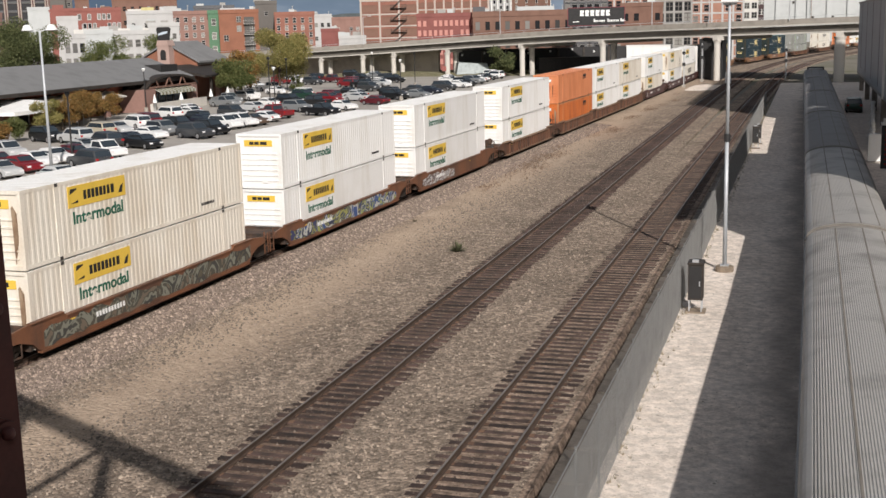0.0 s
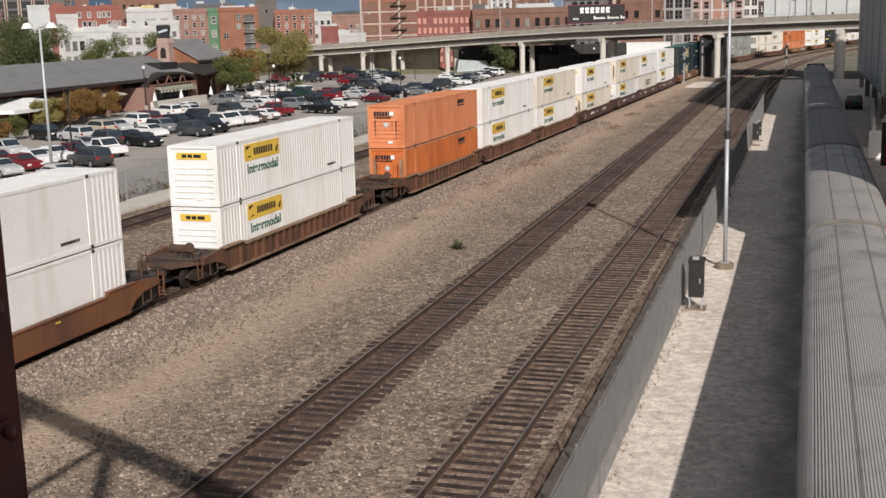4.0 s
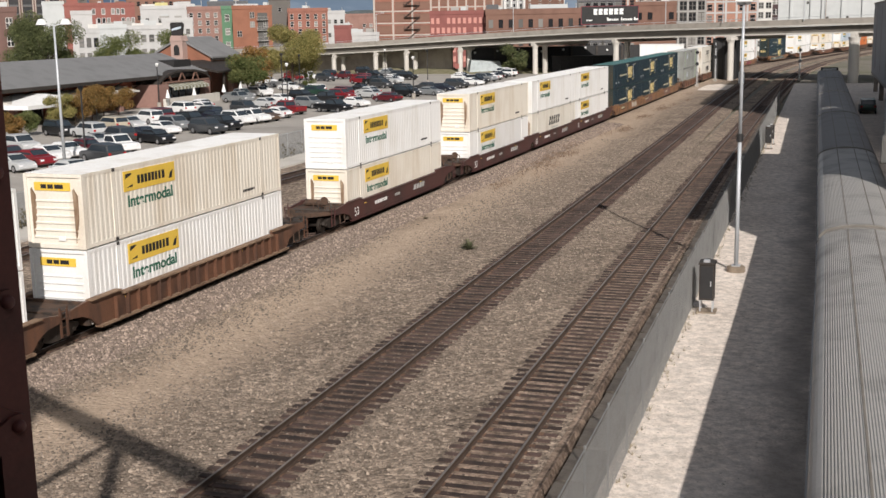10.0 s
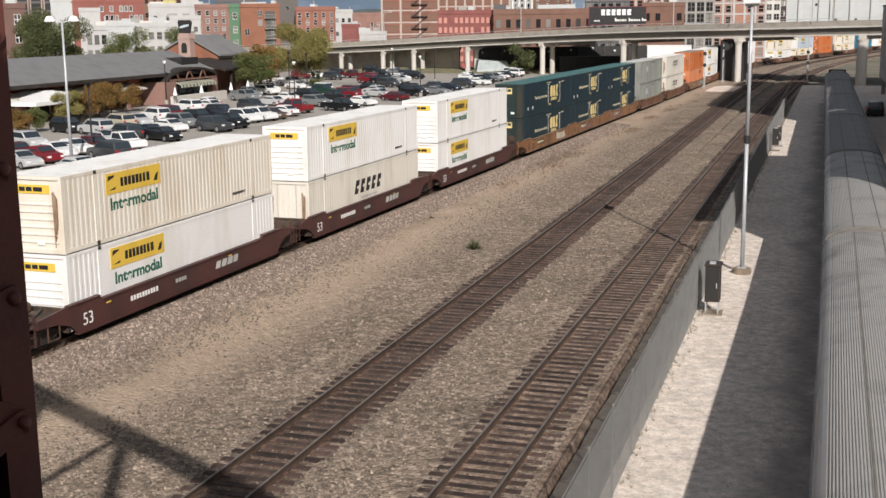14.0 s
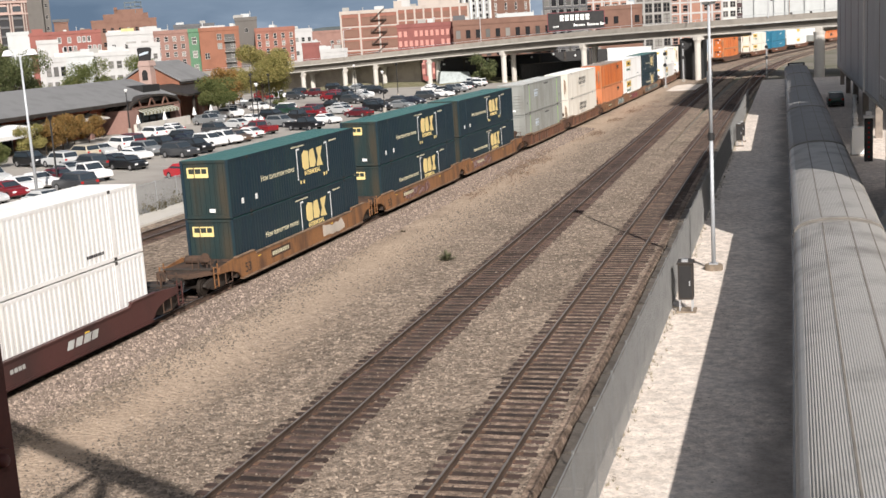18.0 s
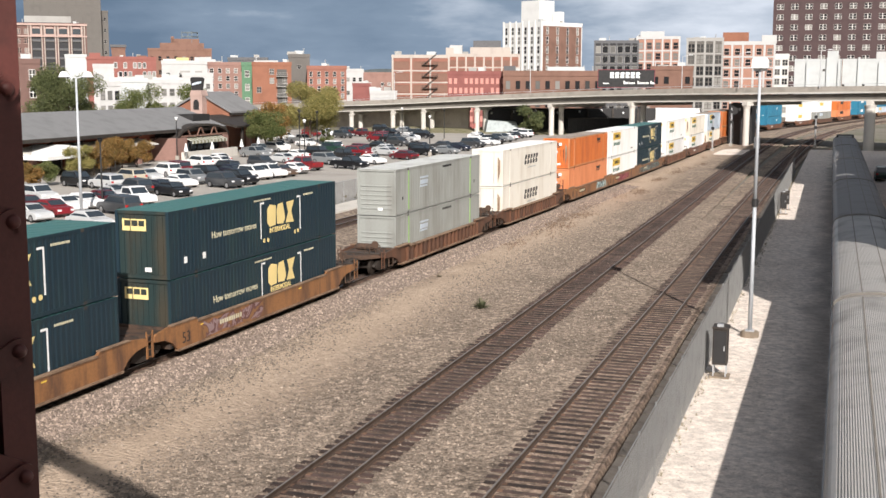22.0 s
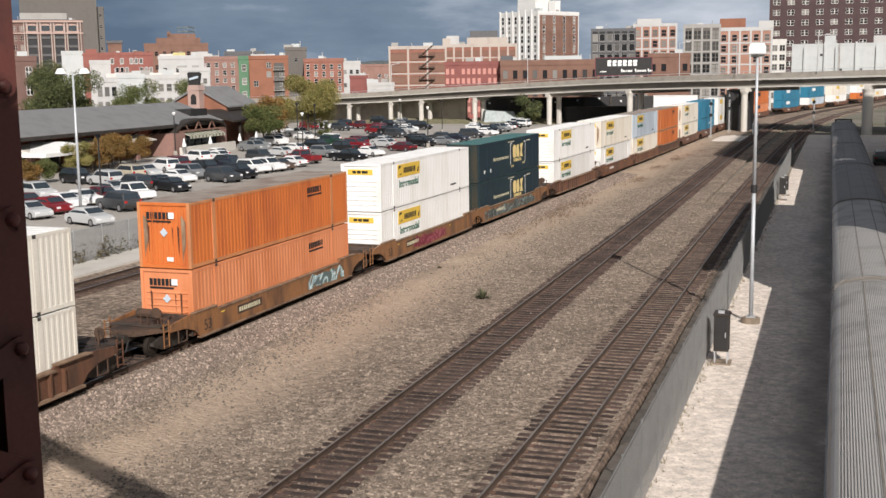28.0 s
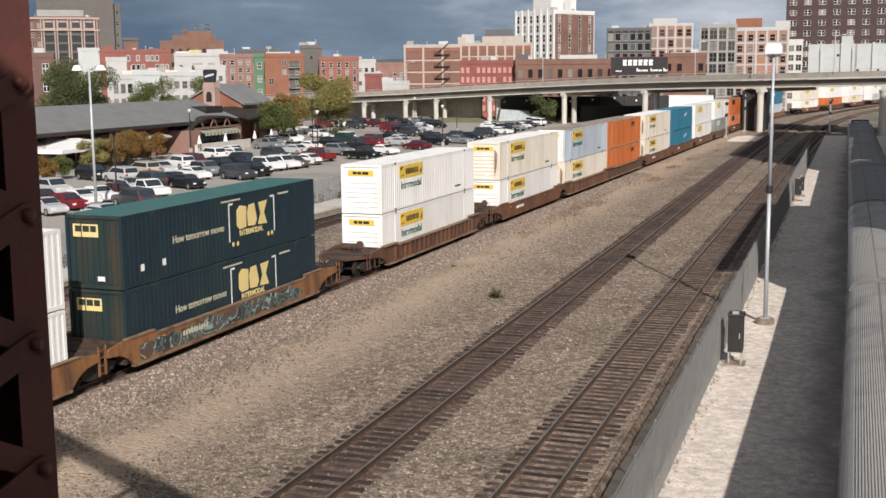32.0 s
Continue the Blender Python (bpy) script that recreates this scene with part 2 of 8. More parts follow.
# ---- shapes ----
class Shape:
    """Gathers solids into one mesh."""

    def __init__(self):
        self.v, self.f, self.m = [], [], []

    def hexa(self, p, m=0):
        n = len(self.v)
        self.v += [tuple(q) for q in p]
        for f in ((0, 3, 2, 1), (4, 5, 6, 7), (0, 1, 5, 4), (1, 2, 6, 5), (2, 3, 7, 6), (3, 0, 4, 7)):
            self.f.append(tuple(n + i for i in f))
            self.m.append(m)
        return self

    def box(self, x0, x1, y0, y1, z0, z1, m=0):
        return self.hexa([(x0, y0, z0), (x1, y0, z0), (x1, y1, z0), (x0, y1, z0), (x0, y0, z1), (x1, y0, z1), (x1, y1, z1), (x0, y1, z1)], m)

    def face(self, pts, m=0):
        n = len(self.v)
        self.v += [tuple(q) for q in pts]
        self.f.append(tuple(range(n, n + len(pts))))
        self.m.append(m)
        return self

    def prism(self, pts, a, b, axis="y", m=0):
        """A closed outline pushed from a to b along an axis; the outline's two numbers are the other axes in order."""
        put = {"x": lambda u, w, s: (s, u, w), "y": lambda u, w, s: (u, s, w), "z": lambda u, w, s: (u, w, s)}[axis]
        n, k = len(self.v), len(pts)
        self.v += [put(u, w, a) for u, w in pts] + [put(u, w, b) for u, w in pts]
        self.f += [tuple(range(n, n + k)), tuple(range(n + 2 * k - 1, n + k - 1, -1))]
        self.f += [(n + i, n + i + k, n + (i + 1) % k + k, n + (i + 1) % k) for i in range(k)]
        self.m += [m] * (k + 2)
        return self

    def bar(self, p, q, w, h, m=0, up=(0, 0, 1)):
        """A straight bar of section w by h from p to q."""
        p, q, up = Vector(p), Vector(q), Vector(up)
        d = (q - p).normalized()
        s = d.cross(up)
        s = s.normalized() if s.length > 1e-4 else Vector((1, 0, 0))
        u = s.cross(d)
        c = [s * (a * w / 2) + u * (b * h / 2) for a, b in ((-1, -1), (1, -1), (1, 1), (-1, 1))]
        return self.hexa([p + o for o in c] + [q + o for o in c], m)

    def tube(self, p, q, r, n=8, r2=None, m=0):
        p, q = Vector(p), Vector(q)
        d = (q - p).normalized()
        s = d.cross((0, 0, 1))
        s = s.normalized() if s.length > 1e-4 else Vector((1, 0, 0))
        u = s.cross(d)
        k, r2 = len(self.v), r if r2 is None else r2
        for c, rr in ((p, r), (q, r2)):
            self.v += [tuple(c + (s * math.cos(a) + u * math.sin(a)) * rr) for a in (2 * math.pi * i / n for i in range(n))]
        self.f += [(k + i, k + (i + 1) % n, k + n + (i + 1) % n, k + n + i) for i in range(n)]
        self.f += [tuple(range(k + n - 1, k - 1, -1)), tuple(range(k + n, k + 2 * n))]
        self.m += [m] * (n + 2)
        return self

    def sweep(self, outline, way, m=0, closed=True):
        """An outline (to the right, up) carried along a way of (x, y, z, heading)."""
        n, k = len(self.v), len(outline)
        for x, y, z, h in way:
            c, s = math.cos(h), math.sin(h)
            self.v += [(x + o * c, y - o * s, z + w) for o, w in outline]
        last = k if closed else k - 1
        for j in range(len(way) - 1):
            for i in range(last):
                a, b = n + j * k + i, n + j * k + (i + 1) % k
                self.f.append((a, b, b + k, a + k))
                self.m.append(m)
        if closed:
            self.f += [tuple(range(n + k - 1, n - 1, -1)), tuple(range(n + (len(way) - 1) * k, n + len(way) * k))]
            self.m += [m, m]
        return self

    def dome(self, c, axis, r, h, n=10, rings=3, m=0):
        c, d = Vector(c), Vector(axis).normalized()
        s = d.cross((0, 0, 1))
        s = s.normalized() if s.length > 1e-4 else Vector((1, 0, 0))
        u = s.cross(d)
        k = len(self.v)
        for j in range(rings):
            a = math.pi / 2 * j / rings
            self.v += [tuple(c + d * h * math.sin(a) + (s * math.cos(b) + u * math.sin(b)) * r * math.cos(a)) for b in (2 * math.pi * i / n for i in range(n))]
        self.v.append(tuple(c + d * h))
        for j in range(rings - 1):
            for i in range(n):
                a, b = k + j * n + i, k + j * n + (i + 1) % n
                self.f.append((a, b, b + n, a + n))
                self.m.append(m)
        t = k + (rings - 1) * n
        self.f += [(t + i, t + (i + 1) % n, k + rings * n) for i in range(n)]
        self.m += [m] * n
        return self

    def mesh(self, name, mats, smooth=False):
        me = bpy.data.meshes.new(name)
        me.from_pydata(self.v, [], self.f)
        for one in mats if isinstance(mats, (list, tuple)) else [mats]:
            me.materials.append(one)
        if any(self.m):
            me.polygons.foreach_set("material_index", self.m)
        bm = bmesh.new()
        bm.from_mesh(me)
        bmesh.ops.recalc_face_normals(bm, faces=bm.faces)
        bm.to_mesh(me)
        bm.free()
        if smooth:
            me.polygons.foreach_set("use_smooth", [True] * len(me.polygons))
        return me


def part(name, shape, mats, parent=None, label="", smooth=False, m=None):
    me = shape if isinstance(shape, bpy.types.Mesh) else shape.mesh(name, mats, smooth)
    ob = new(name, me)
    if parent:
        ob.parent = parent
    if m is not None:
        ob.matrix_basis = m
    return tagged(ob, label=label)


def thing(name, label, category, group="", m=None, kind=""):
    ob = new(name)
    ob.empty_display_size = 0.3
    if m is not None:
        ob.matrix_basis = m
    return tagged(ob, label, category, group, kind)


def solid(name, shape, mats, label="", category="", kind="", group="", smooth=False, m=None):
    return tagged(part(name, shape, mats, None, "", smooth, m), label, category, group, kind)


def lettering(text, size, depth=0.004, bold=0.0):
    """A mesh of raised letters, base line along x, standing in the x-z plane and facing -y."""
    cu = bpy.data.curves.new("letters", "FONT")
    cu.body, cu.size, cu.extrude, cu.offset = text, size, depth, bold
    ob = bpy.data.objects.new("letters", cu)
    scene.collection.objects.link(ob)
    me = bpy.data.meshes.new_from_object(ob.evaluated_get(bpy.context.evaluated_depsgraph_get()))
    bpy.data.objects.remove(ob)
    me.transform(Matrix.Rotation(radians(90), 4, "X"))
    return me


# ---- lines of the tracks ----
def line(x_at, y_at, slopes, y0, y1, step=2.0):
    """The way of a track: sideways slope against distance, joined smoothly. Returns x, y, z, heading."""
    ys = np.arange(min(y0, -420.0), y1 + step, step)
    sl = np.interp(ys, [a for a, _ in slopes], [b for _, b in slopes])
    xs = np.concatenate([[0], np.cumsum((sl[1:] + sl[:-1]) / 2 * step)])
    xs += x_at - np.interp(y_at, ys, xs)
    return [(float(x), float(y), 0.0, math.atan(float(s))) for x, y, s in zip(xs, ys, sl) if y0 - 1e-6 <= y <= y1 + 1e-6]


TRAIN_WAY = line(-27.25, 50, [(0, 0.005), (50, 0.015), (100, 0.033), (200, 0.03), (255, 0.03), (270, 0.08), (325, 0.225), (400, 0.215), (600, 0.21)], -420, 1300)
WAY_A = line(-13.95, 50, [(0, 0.0), (150, 0.0), (230, 0.02), (300, 0.12), (360, 0.2), (700, 0.21)], 8, 460)
WAY_B = line(-8.15, 50, [(0, 0.0), (90, 0.004), (150, 0.01), (230, 0.03), (300, 0.12), (360, 0.2), (700, 0.21)], 8, 460)
WAY_D = line(-39.7, 50, [(0, 0.005), (50, 0.015), (100, 0.033), (200, 0.05), (260, 0.06), (330, 0.2), (600, 0.21)], 20, 300)


def shifted(way, off, z=0.0):
    return [(x + off * math.cos(h), y - off * math.sin(h), z, h) for x, y, _, h in way]


def stretch(way, y0, y1):
    return [w for w in way if y0 <= w[1] <= y1]


# ---- ground ----
solid("ground", Shape().box(-3200, 3200, -900, 3400, -1.2, -0.42), M_DIRT, kind="structure")
bed = Shape()
bed.sweep([(-17.5, -0.6), (-17.0, -0.24), (9.5, -0.24), (9.5, -0.6)], [(x, y, 0, h) for x, y, _, h in stretch(TRAIN_WAY, -40, 480)][::4])
bed.sweep([(1.2, -0.5), (1.2, -0.10), (1.75, -0.11), (3.7, -0.238), (3.7, -0.5)], [(x, y, 0, h) for x, y, _, h in stretch(TRAIN_WAY, -40, 300)][::4])
solid("ballast_bed", bed, M_BALLAST, "tan and grey crushed stone between the tracks", "ballast", kind="structure")
solid("ballast_bed", Shape().sweep([(-9.0, -0.6), (-9.0, -0.236), (-1.5, -0.225), (-1.3, -0.222), (1.3, -0.222), (1.5, -0.225), (2.9, -0.236), (2.9, -0.6)], WAY_A[::2]), M_BALLAST, "grey crushed stone round the empty track", "ballast", kind="structure")
solid("ballast_bed", Shape().sweep([(-2.92, -0.6), (-2.92, -0.232), (-1.5, -0.21), (-1.3, -0.2), (1.3, -0.2), (1.5, -0.21), (1.75, -0.232), (1.75, -0.6)], WAY_B[::2]), M_BALLAST, "grey crushed stone round the near track", "ballast", kind="structure")
for nm, way, lo in (("track_bed", WAY_A, 8), ("track_bed", WAY_B, 5), ("track_bed", stretch(TRAIN_WAY, -30, 460), 1), ("track_bed", WAY_D, 1)):
    up = {1: 0.085, 8: 0.075, 5: 0.1}[lo]
    w = 1.3 if lo == 1 else (1.0 if lo == 8 else 0.74)
    solid(nm, Shape().sweep([(-w - 0.1, -0.34 + up), (-w, -0.29 + up), (w, -0.29 + up), (w + 0.1, -0.34 + up)], way[::2]), M_BROWNBED if lo == 5 else M_TRACKBED, kind="structure")

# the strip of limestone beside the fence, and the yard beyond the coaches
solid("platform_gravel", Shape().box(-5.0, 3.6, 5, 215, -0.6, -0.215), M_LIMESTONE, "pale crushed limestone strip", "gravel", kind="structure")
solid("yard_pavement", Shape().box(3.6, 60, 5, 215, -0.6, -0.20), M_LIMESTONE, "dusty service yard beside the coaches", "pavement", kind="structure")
# parking lot, pale service road and lane by the lot's fence
solid("parking_lot", Shape().box(-125, -45.2, 40, 262, -0.5, -0.20), M_ASPHALT, "worn grey asphalt parking lot", "parking lot", kind="structure")
solid("service_strip", Shape().box(-45.2, -42.2, 40, 240, -0.5, -0.10), M_CONC_PALE, "pale concrete strip along a chain-link fence", "kerb", kind="structure")
verge = Shape()
for i in range(14):
    y = 254 + i * 1.3
    verge.box(-120 + i * 1.2, -50 - i, y, y + 1.6, -0.4, -0.17 + 0.05 * i)
solid("grass_verge", verge, M_GRASS, "dry grass bank below the overpass", "grass", kind="structure")
marks = Shape()
for row in (-62.5, -71.0, -78.5):
    for i in range(34):
        y = 74 + i * 4.6
        marks.hexa([(row - 2.4, y + 1.1, -0.2), (row + 2.4, y - 1.1, -0.2), (row + 2.4, y - 1.0, -0.2), (row - 2.4, y + 1.2, -0.2),
                    (row - 2.4, y + 1.1, -0.195), (row + 2.4, y - 1.1, -0.195), (row + 2.4, y - 1.0, -0.195), (row - 2.4, y + 1.2, -0.195)])
solid("parking_lines", marks, mat("worn_white_line", (0.5, 0.49, 0.45), var=0.25), kind="structure")

# ---- rails ----
RAIL = [(-0.07, -0.17), (0.07, -0.17), (0.07, -0.155), (0.012, -0.135), (0.012, -0.045), (0.036, -0.035), (0.036, -0.004), (-0.036, -0.004), (-0.036, -0.035), (-0.012, -0.045), (-0.012, -0.135), (-0.07, -0.155)]
TOP = [(-0.033, -0.004), (0.033, -0.004), (0.03, 0.003), (-0.03, 0.003)]
TIE = Shape().box(-1.3, 1.3, -0.115, 0.115, -0.34, -0.168)
TIE.box(-0.91, -0.59, -0.1, 0.1, -0.168, -0.155, 1).box(0.59, 0.91, -0.1, 0.1, -0.168, -0.155, 1)
TIE_MESH = TIE.mesh("tie", [M_TIE, M_PLATE])


def track(label, way, singles, far_to, top=M_RAILTOP):
    tr = thing("railway_track", label, "railway track", "tracks", kind="structure")
    for o in (-0.7525, 0.7525):
        w = shifted(way, o)
        part("rail", Shape().sweep(RAIL, w).sweep(TOP, w, 1), [M_RAIL, top], tr)
    rest = Shape()
    y, n = singles[0], 0
    ys, xs, hs = [w[1] for w in way], [w[0] for w in way], [w[3] for w in way]
    while y < far_to:
        x, h = float(np.interp(y, ys, xs)), float(np.interp(y, ys, hs))
        j = random.uniform(-0.07, 0.07)
        m = pose(x + j, y + random.uniform(-0.03, 0.03), random.uniform(-0.012, 0.006), 0, 0, -math.degrees(h) + random.uniform(-1.3, 1.3))
        if singles[0] <= y < singles[1]:
            part("tie", TIE_MESH, None, tr, m=m)
        else:
            for a, b, z0, z1 in ((-1.3, 1.3, -0.3, -0.17),):
                rest.hexa([m @ Vector(p) for p in ((a, -0.115, z0), (b, -0.115, z0), (b, 0.115, z0), (a, 0.115, z0), (a, -0.115, z1), (b, -0.115, z1), (b, 0.115, z1), (a, 0.115, z1))])
        y += 0.54
    if rest.v:
        tagged(part("distant_ties", rest, M_TIE, tr), kind="stuff")
    return tr


def tracks():
    track("rusty-sided rails on dark timber ties, empty track", WAY_A, (16, 160), 300, M_RAILDULL)
    track("rails with bright worn tops on weathered timber ties", WAY_B, (16, 160), 300, M_RAILDULL)
    track("rails under the freight train on timber ties", stretch(TRAIN_WAY, -30, 460), (24, 70), 200)
    track("rusty siding behind the freight train", WAY_D, (44, 76), 101)


# ---- kerb, cable trough and chain-link fence beside the near track ----
def fence_x(y):
    return -4.72 - 0.0048 * (y - 30)


def lineside():
    solid("sandy_kerb", Shape().hexa([(-6.75, 10, -0.4), (-6.22, 10, -0.4), (-6.8, 215, -0.4), (-7.35, 215, -0.4), (-6.58, 10, -0.165), (-6.34, 10, -0.165), (-6.92, 215, -0.165), (-7.18, 215, -0.165)]),
          M_BROWNBED, "brown crumbling kerb beside the track", "kerb", kind="structure")
    tro = thing("cable_trough", "row of grey concrete trough covers by the fence", "cable trough", kind="structure")
    slab = Shape().hexa([(-0.52, -1.22, -0.3), (0.5, -1.22, -0.3), (0.5, 1.22, -0.3), (-0.52, 1.22, -0.3), (-0.5, -1.2, -0.14), (0.48, -1.2, -0.14), (0.48, 1.2, -0.16), (-0.5, 1.2, -0.16)]).mesh("trough_cover", M_TROUGH)
    for i in range(64):
        y = 14 + i * 2.5
        part("trough_cover", slab, None, tro, m=pose(fence_x(y) - 0.93, y, random.uniform(-0.02, 0.02), random.uniform(-0.6, 0.6), random.uniform(-1, 1), 0.3 + random.uniform(-1.5, 1.5)))
    wire = mat("galvanised_wire", (0.36, 0.36, 0.35), rough=0.5, metal=0.35, var=0.1, bump=0)

    def netting(width, z0, z1, pitch, stout=1.0):
        """Woven wire: two sets of slanting strands, kept inside the bay."""
        sh, h = Shape(), z1 - z0
        n = int((width + h) / pitch)
        for s in (1, -1):
            for i in range(n):
                a = -h + i * pitch
                u0, u1 = max(a, 0.0), min(a + h, width)
                if u1 - u0 < 0.02:
                    continue
                w0, w1 = z0 + (u0 - a), z0 + (u1 - a)
                if s < 0:
                    w0, w1 = z1 - (u0 - a), z1 - (u1 - a)
                k = len(sh.v)
                for u, w in ((u0, w0), (u1, w1)):
                    sh.v += [(-0.002 * stout, u, w - 0.003 * stout), (0.002 * stout, u, w - 0.003 * stout), (0.0, u, w + 0.0035 * stout)]
                sh.f += [(k, k + 1, k + 4, k + 3), (k + 1, k + 2, k + 5, k + 4), (k + 2, k, k + 3, k + 5)]
                sh.m += [0, 0, 0]
        me = bpy.data.meshes.new("wire_netting")
        me.from_pydata(sh.v, [], sh.f)
        me.materials.append(wire)
        return me

    net = netting(3.05, -0.15, 2.12, 0.075, 1.5)
    fe = thing("chain_link_fence", "tall grey chain-link fence beside the track", "fence", kind="structure")
    ys = [12 + 3.05 * i for i in range(47)]
    post = Shape().tube((0, 0, -0.3), (0, 0, 2.2), 0.03).dome((0, 0, 2.2), (0, 0, 1), 0.035, 0.03, 6, 2).mesh("post", M_WIRE_POST)
    for y in ys:
        part("post", post, None, fe, m=pose(fence_x(y), y, 0))
    for a, c in zip(ys, ys[1:]):
        tagged(part("wire_netting", net, None, fe, m=pose(fence_x(a) + 0.035, a, 0, 0, 0, 0.275)), kind="stuff")
        part("top_rail", Shape().tube((fence_x(a), a, 2.14), (fence_x(c), c, 2.14), 0.02, 6), M_WIRE_POST, fe)
    # the lot's own fence beyond the freight train
    f2 = thing("chain_link_fence", "grey chain-link fence along the parking lot", "fence", kind="structure")
    net2 = netting(3.0, -0.1, 1.95, 0.09, 4.2)
    post2 = Shape().tube((0, 0, -0.1), (0, 0, 2.2), 0.05).mesh("post", M_STEEL)
    ys = [46 + 3.0 * i for i in range(56)]
    for y in ys:
        part("post", post2, None, f2, m=pose(-45.0, y, -0.15))
    for a, c in zip(ys, ys[1:]):
        tagged(part("wire_netting", net2, None, f2, m=pose(-44.97, a, 0)), kind="stuff")
        part("top_rail", Shape().tube((-45, a, 1.98), (-45, c, 1.98), 0.022, 6), M_STEEL, f2)


def lot_fence_weeds():
    """Dry vines and tall weeds grown into the lot's fence."""
    rng = np.random.default_rng(33)
    sh = Shape()
    for _ in range(300):
        y = 46 + 120 * rng.random() ** 1.5
        x, hh = -45.0 + rng.normal(0, 0.18), rng.uniform(0.35, 1.5)
        for _ in range(26):
            a, z, r = rng.uniform(0, 6.283), hh * rng.random(), rng.uniform(0.05, 0.28)
            px, py = x + math.cos(a) * r, y + math.sin(a) * r * 2.2
            s, t = rng.normal(0, 0.05, 3), rng.normal(0, 0.05, 3)
            sh.face([(px - s[0], py - s[1], z - s[2] - 0.15), (px + t[0], py + t[1], z + t[2] - 0.15), (px + s[0], py + s[1], z + s[2] - 0.15), (px - t[0], py - t[1], z - t[2] - 0.15)])
    me = bpy.data.meshes.new("fence_weeds")
    me.from_pydata(sh.v, [], sh.f)
    me.materials.append(leafy("fence_weeds", (0.10, 0.09, 0.06), (0.24, 0.21, 0.14)))
    tagged(new("fence_weeds", me), "dry weeds and vines grown into the lot fence", "weeds", kind="stuff")


def fence_litter():
    """Tufts and spoil caught along the foot of the fence."""
    rng = np.random.default_rng(21)
    for nm, n, lab, col in (("dry_tufts", 420, "dry grass tufts along the fence foot", (0.36, 0.31, 0.23)), ("spoil_clods", 2600, "scattered small clods on the pale gravel", (0.50, 0.44, 0.37))):
        sh = Shape()
        for _ in range(n):
            y = 16 + 150 * rng.random()
            if nm == "dry_tufts":
                x = fence_x(y) + abs(rng.normal(0.05, 0.16))
                for _ in range(7):
                    a, e, r = rng.uniform(0, 6.283), rng.uniform(0.4, 1.5), rng.uniform(0.08, 0.24)
                    d = (math.cos(a) * math.cos(e) * r, math.sin(a) * math.cos(e) * r, math.sin(e) * r)
                    sh.face([(x - 0.012, y, -0.22), (x + 0.012, y, -0.22), (x + d[0], y + d[1], -0.22 + d[2])])
            else:
                x = fence_x(y) + 0.1 + 4.6 * rng.random() ** 1.6
                r = rng.uniform(0.015, 0.06)
                sh.dome((x, y, -0.222), (0, 0, 1), r, r * 0.45, 5, 2)
        me = bpy.data.meshes.new(nm)
        me.from_pydata(sh.v, [], sh.f)
        me.materials.append(mat(nm, col, rough=0.95, var=0.3))
        tagged(new(nm, me), lab, "litter", kind="stuff")


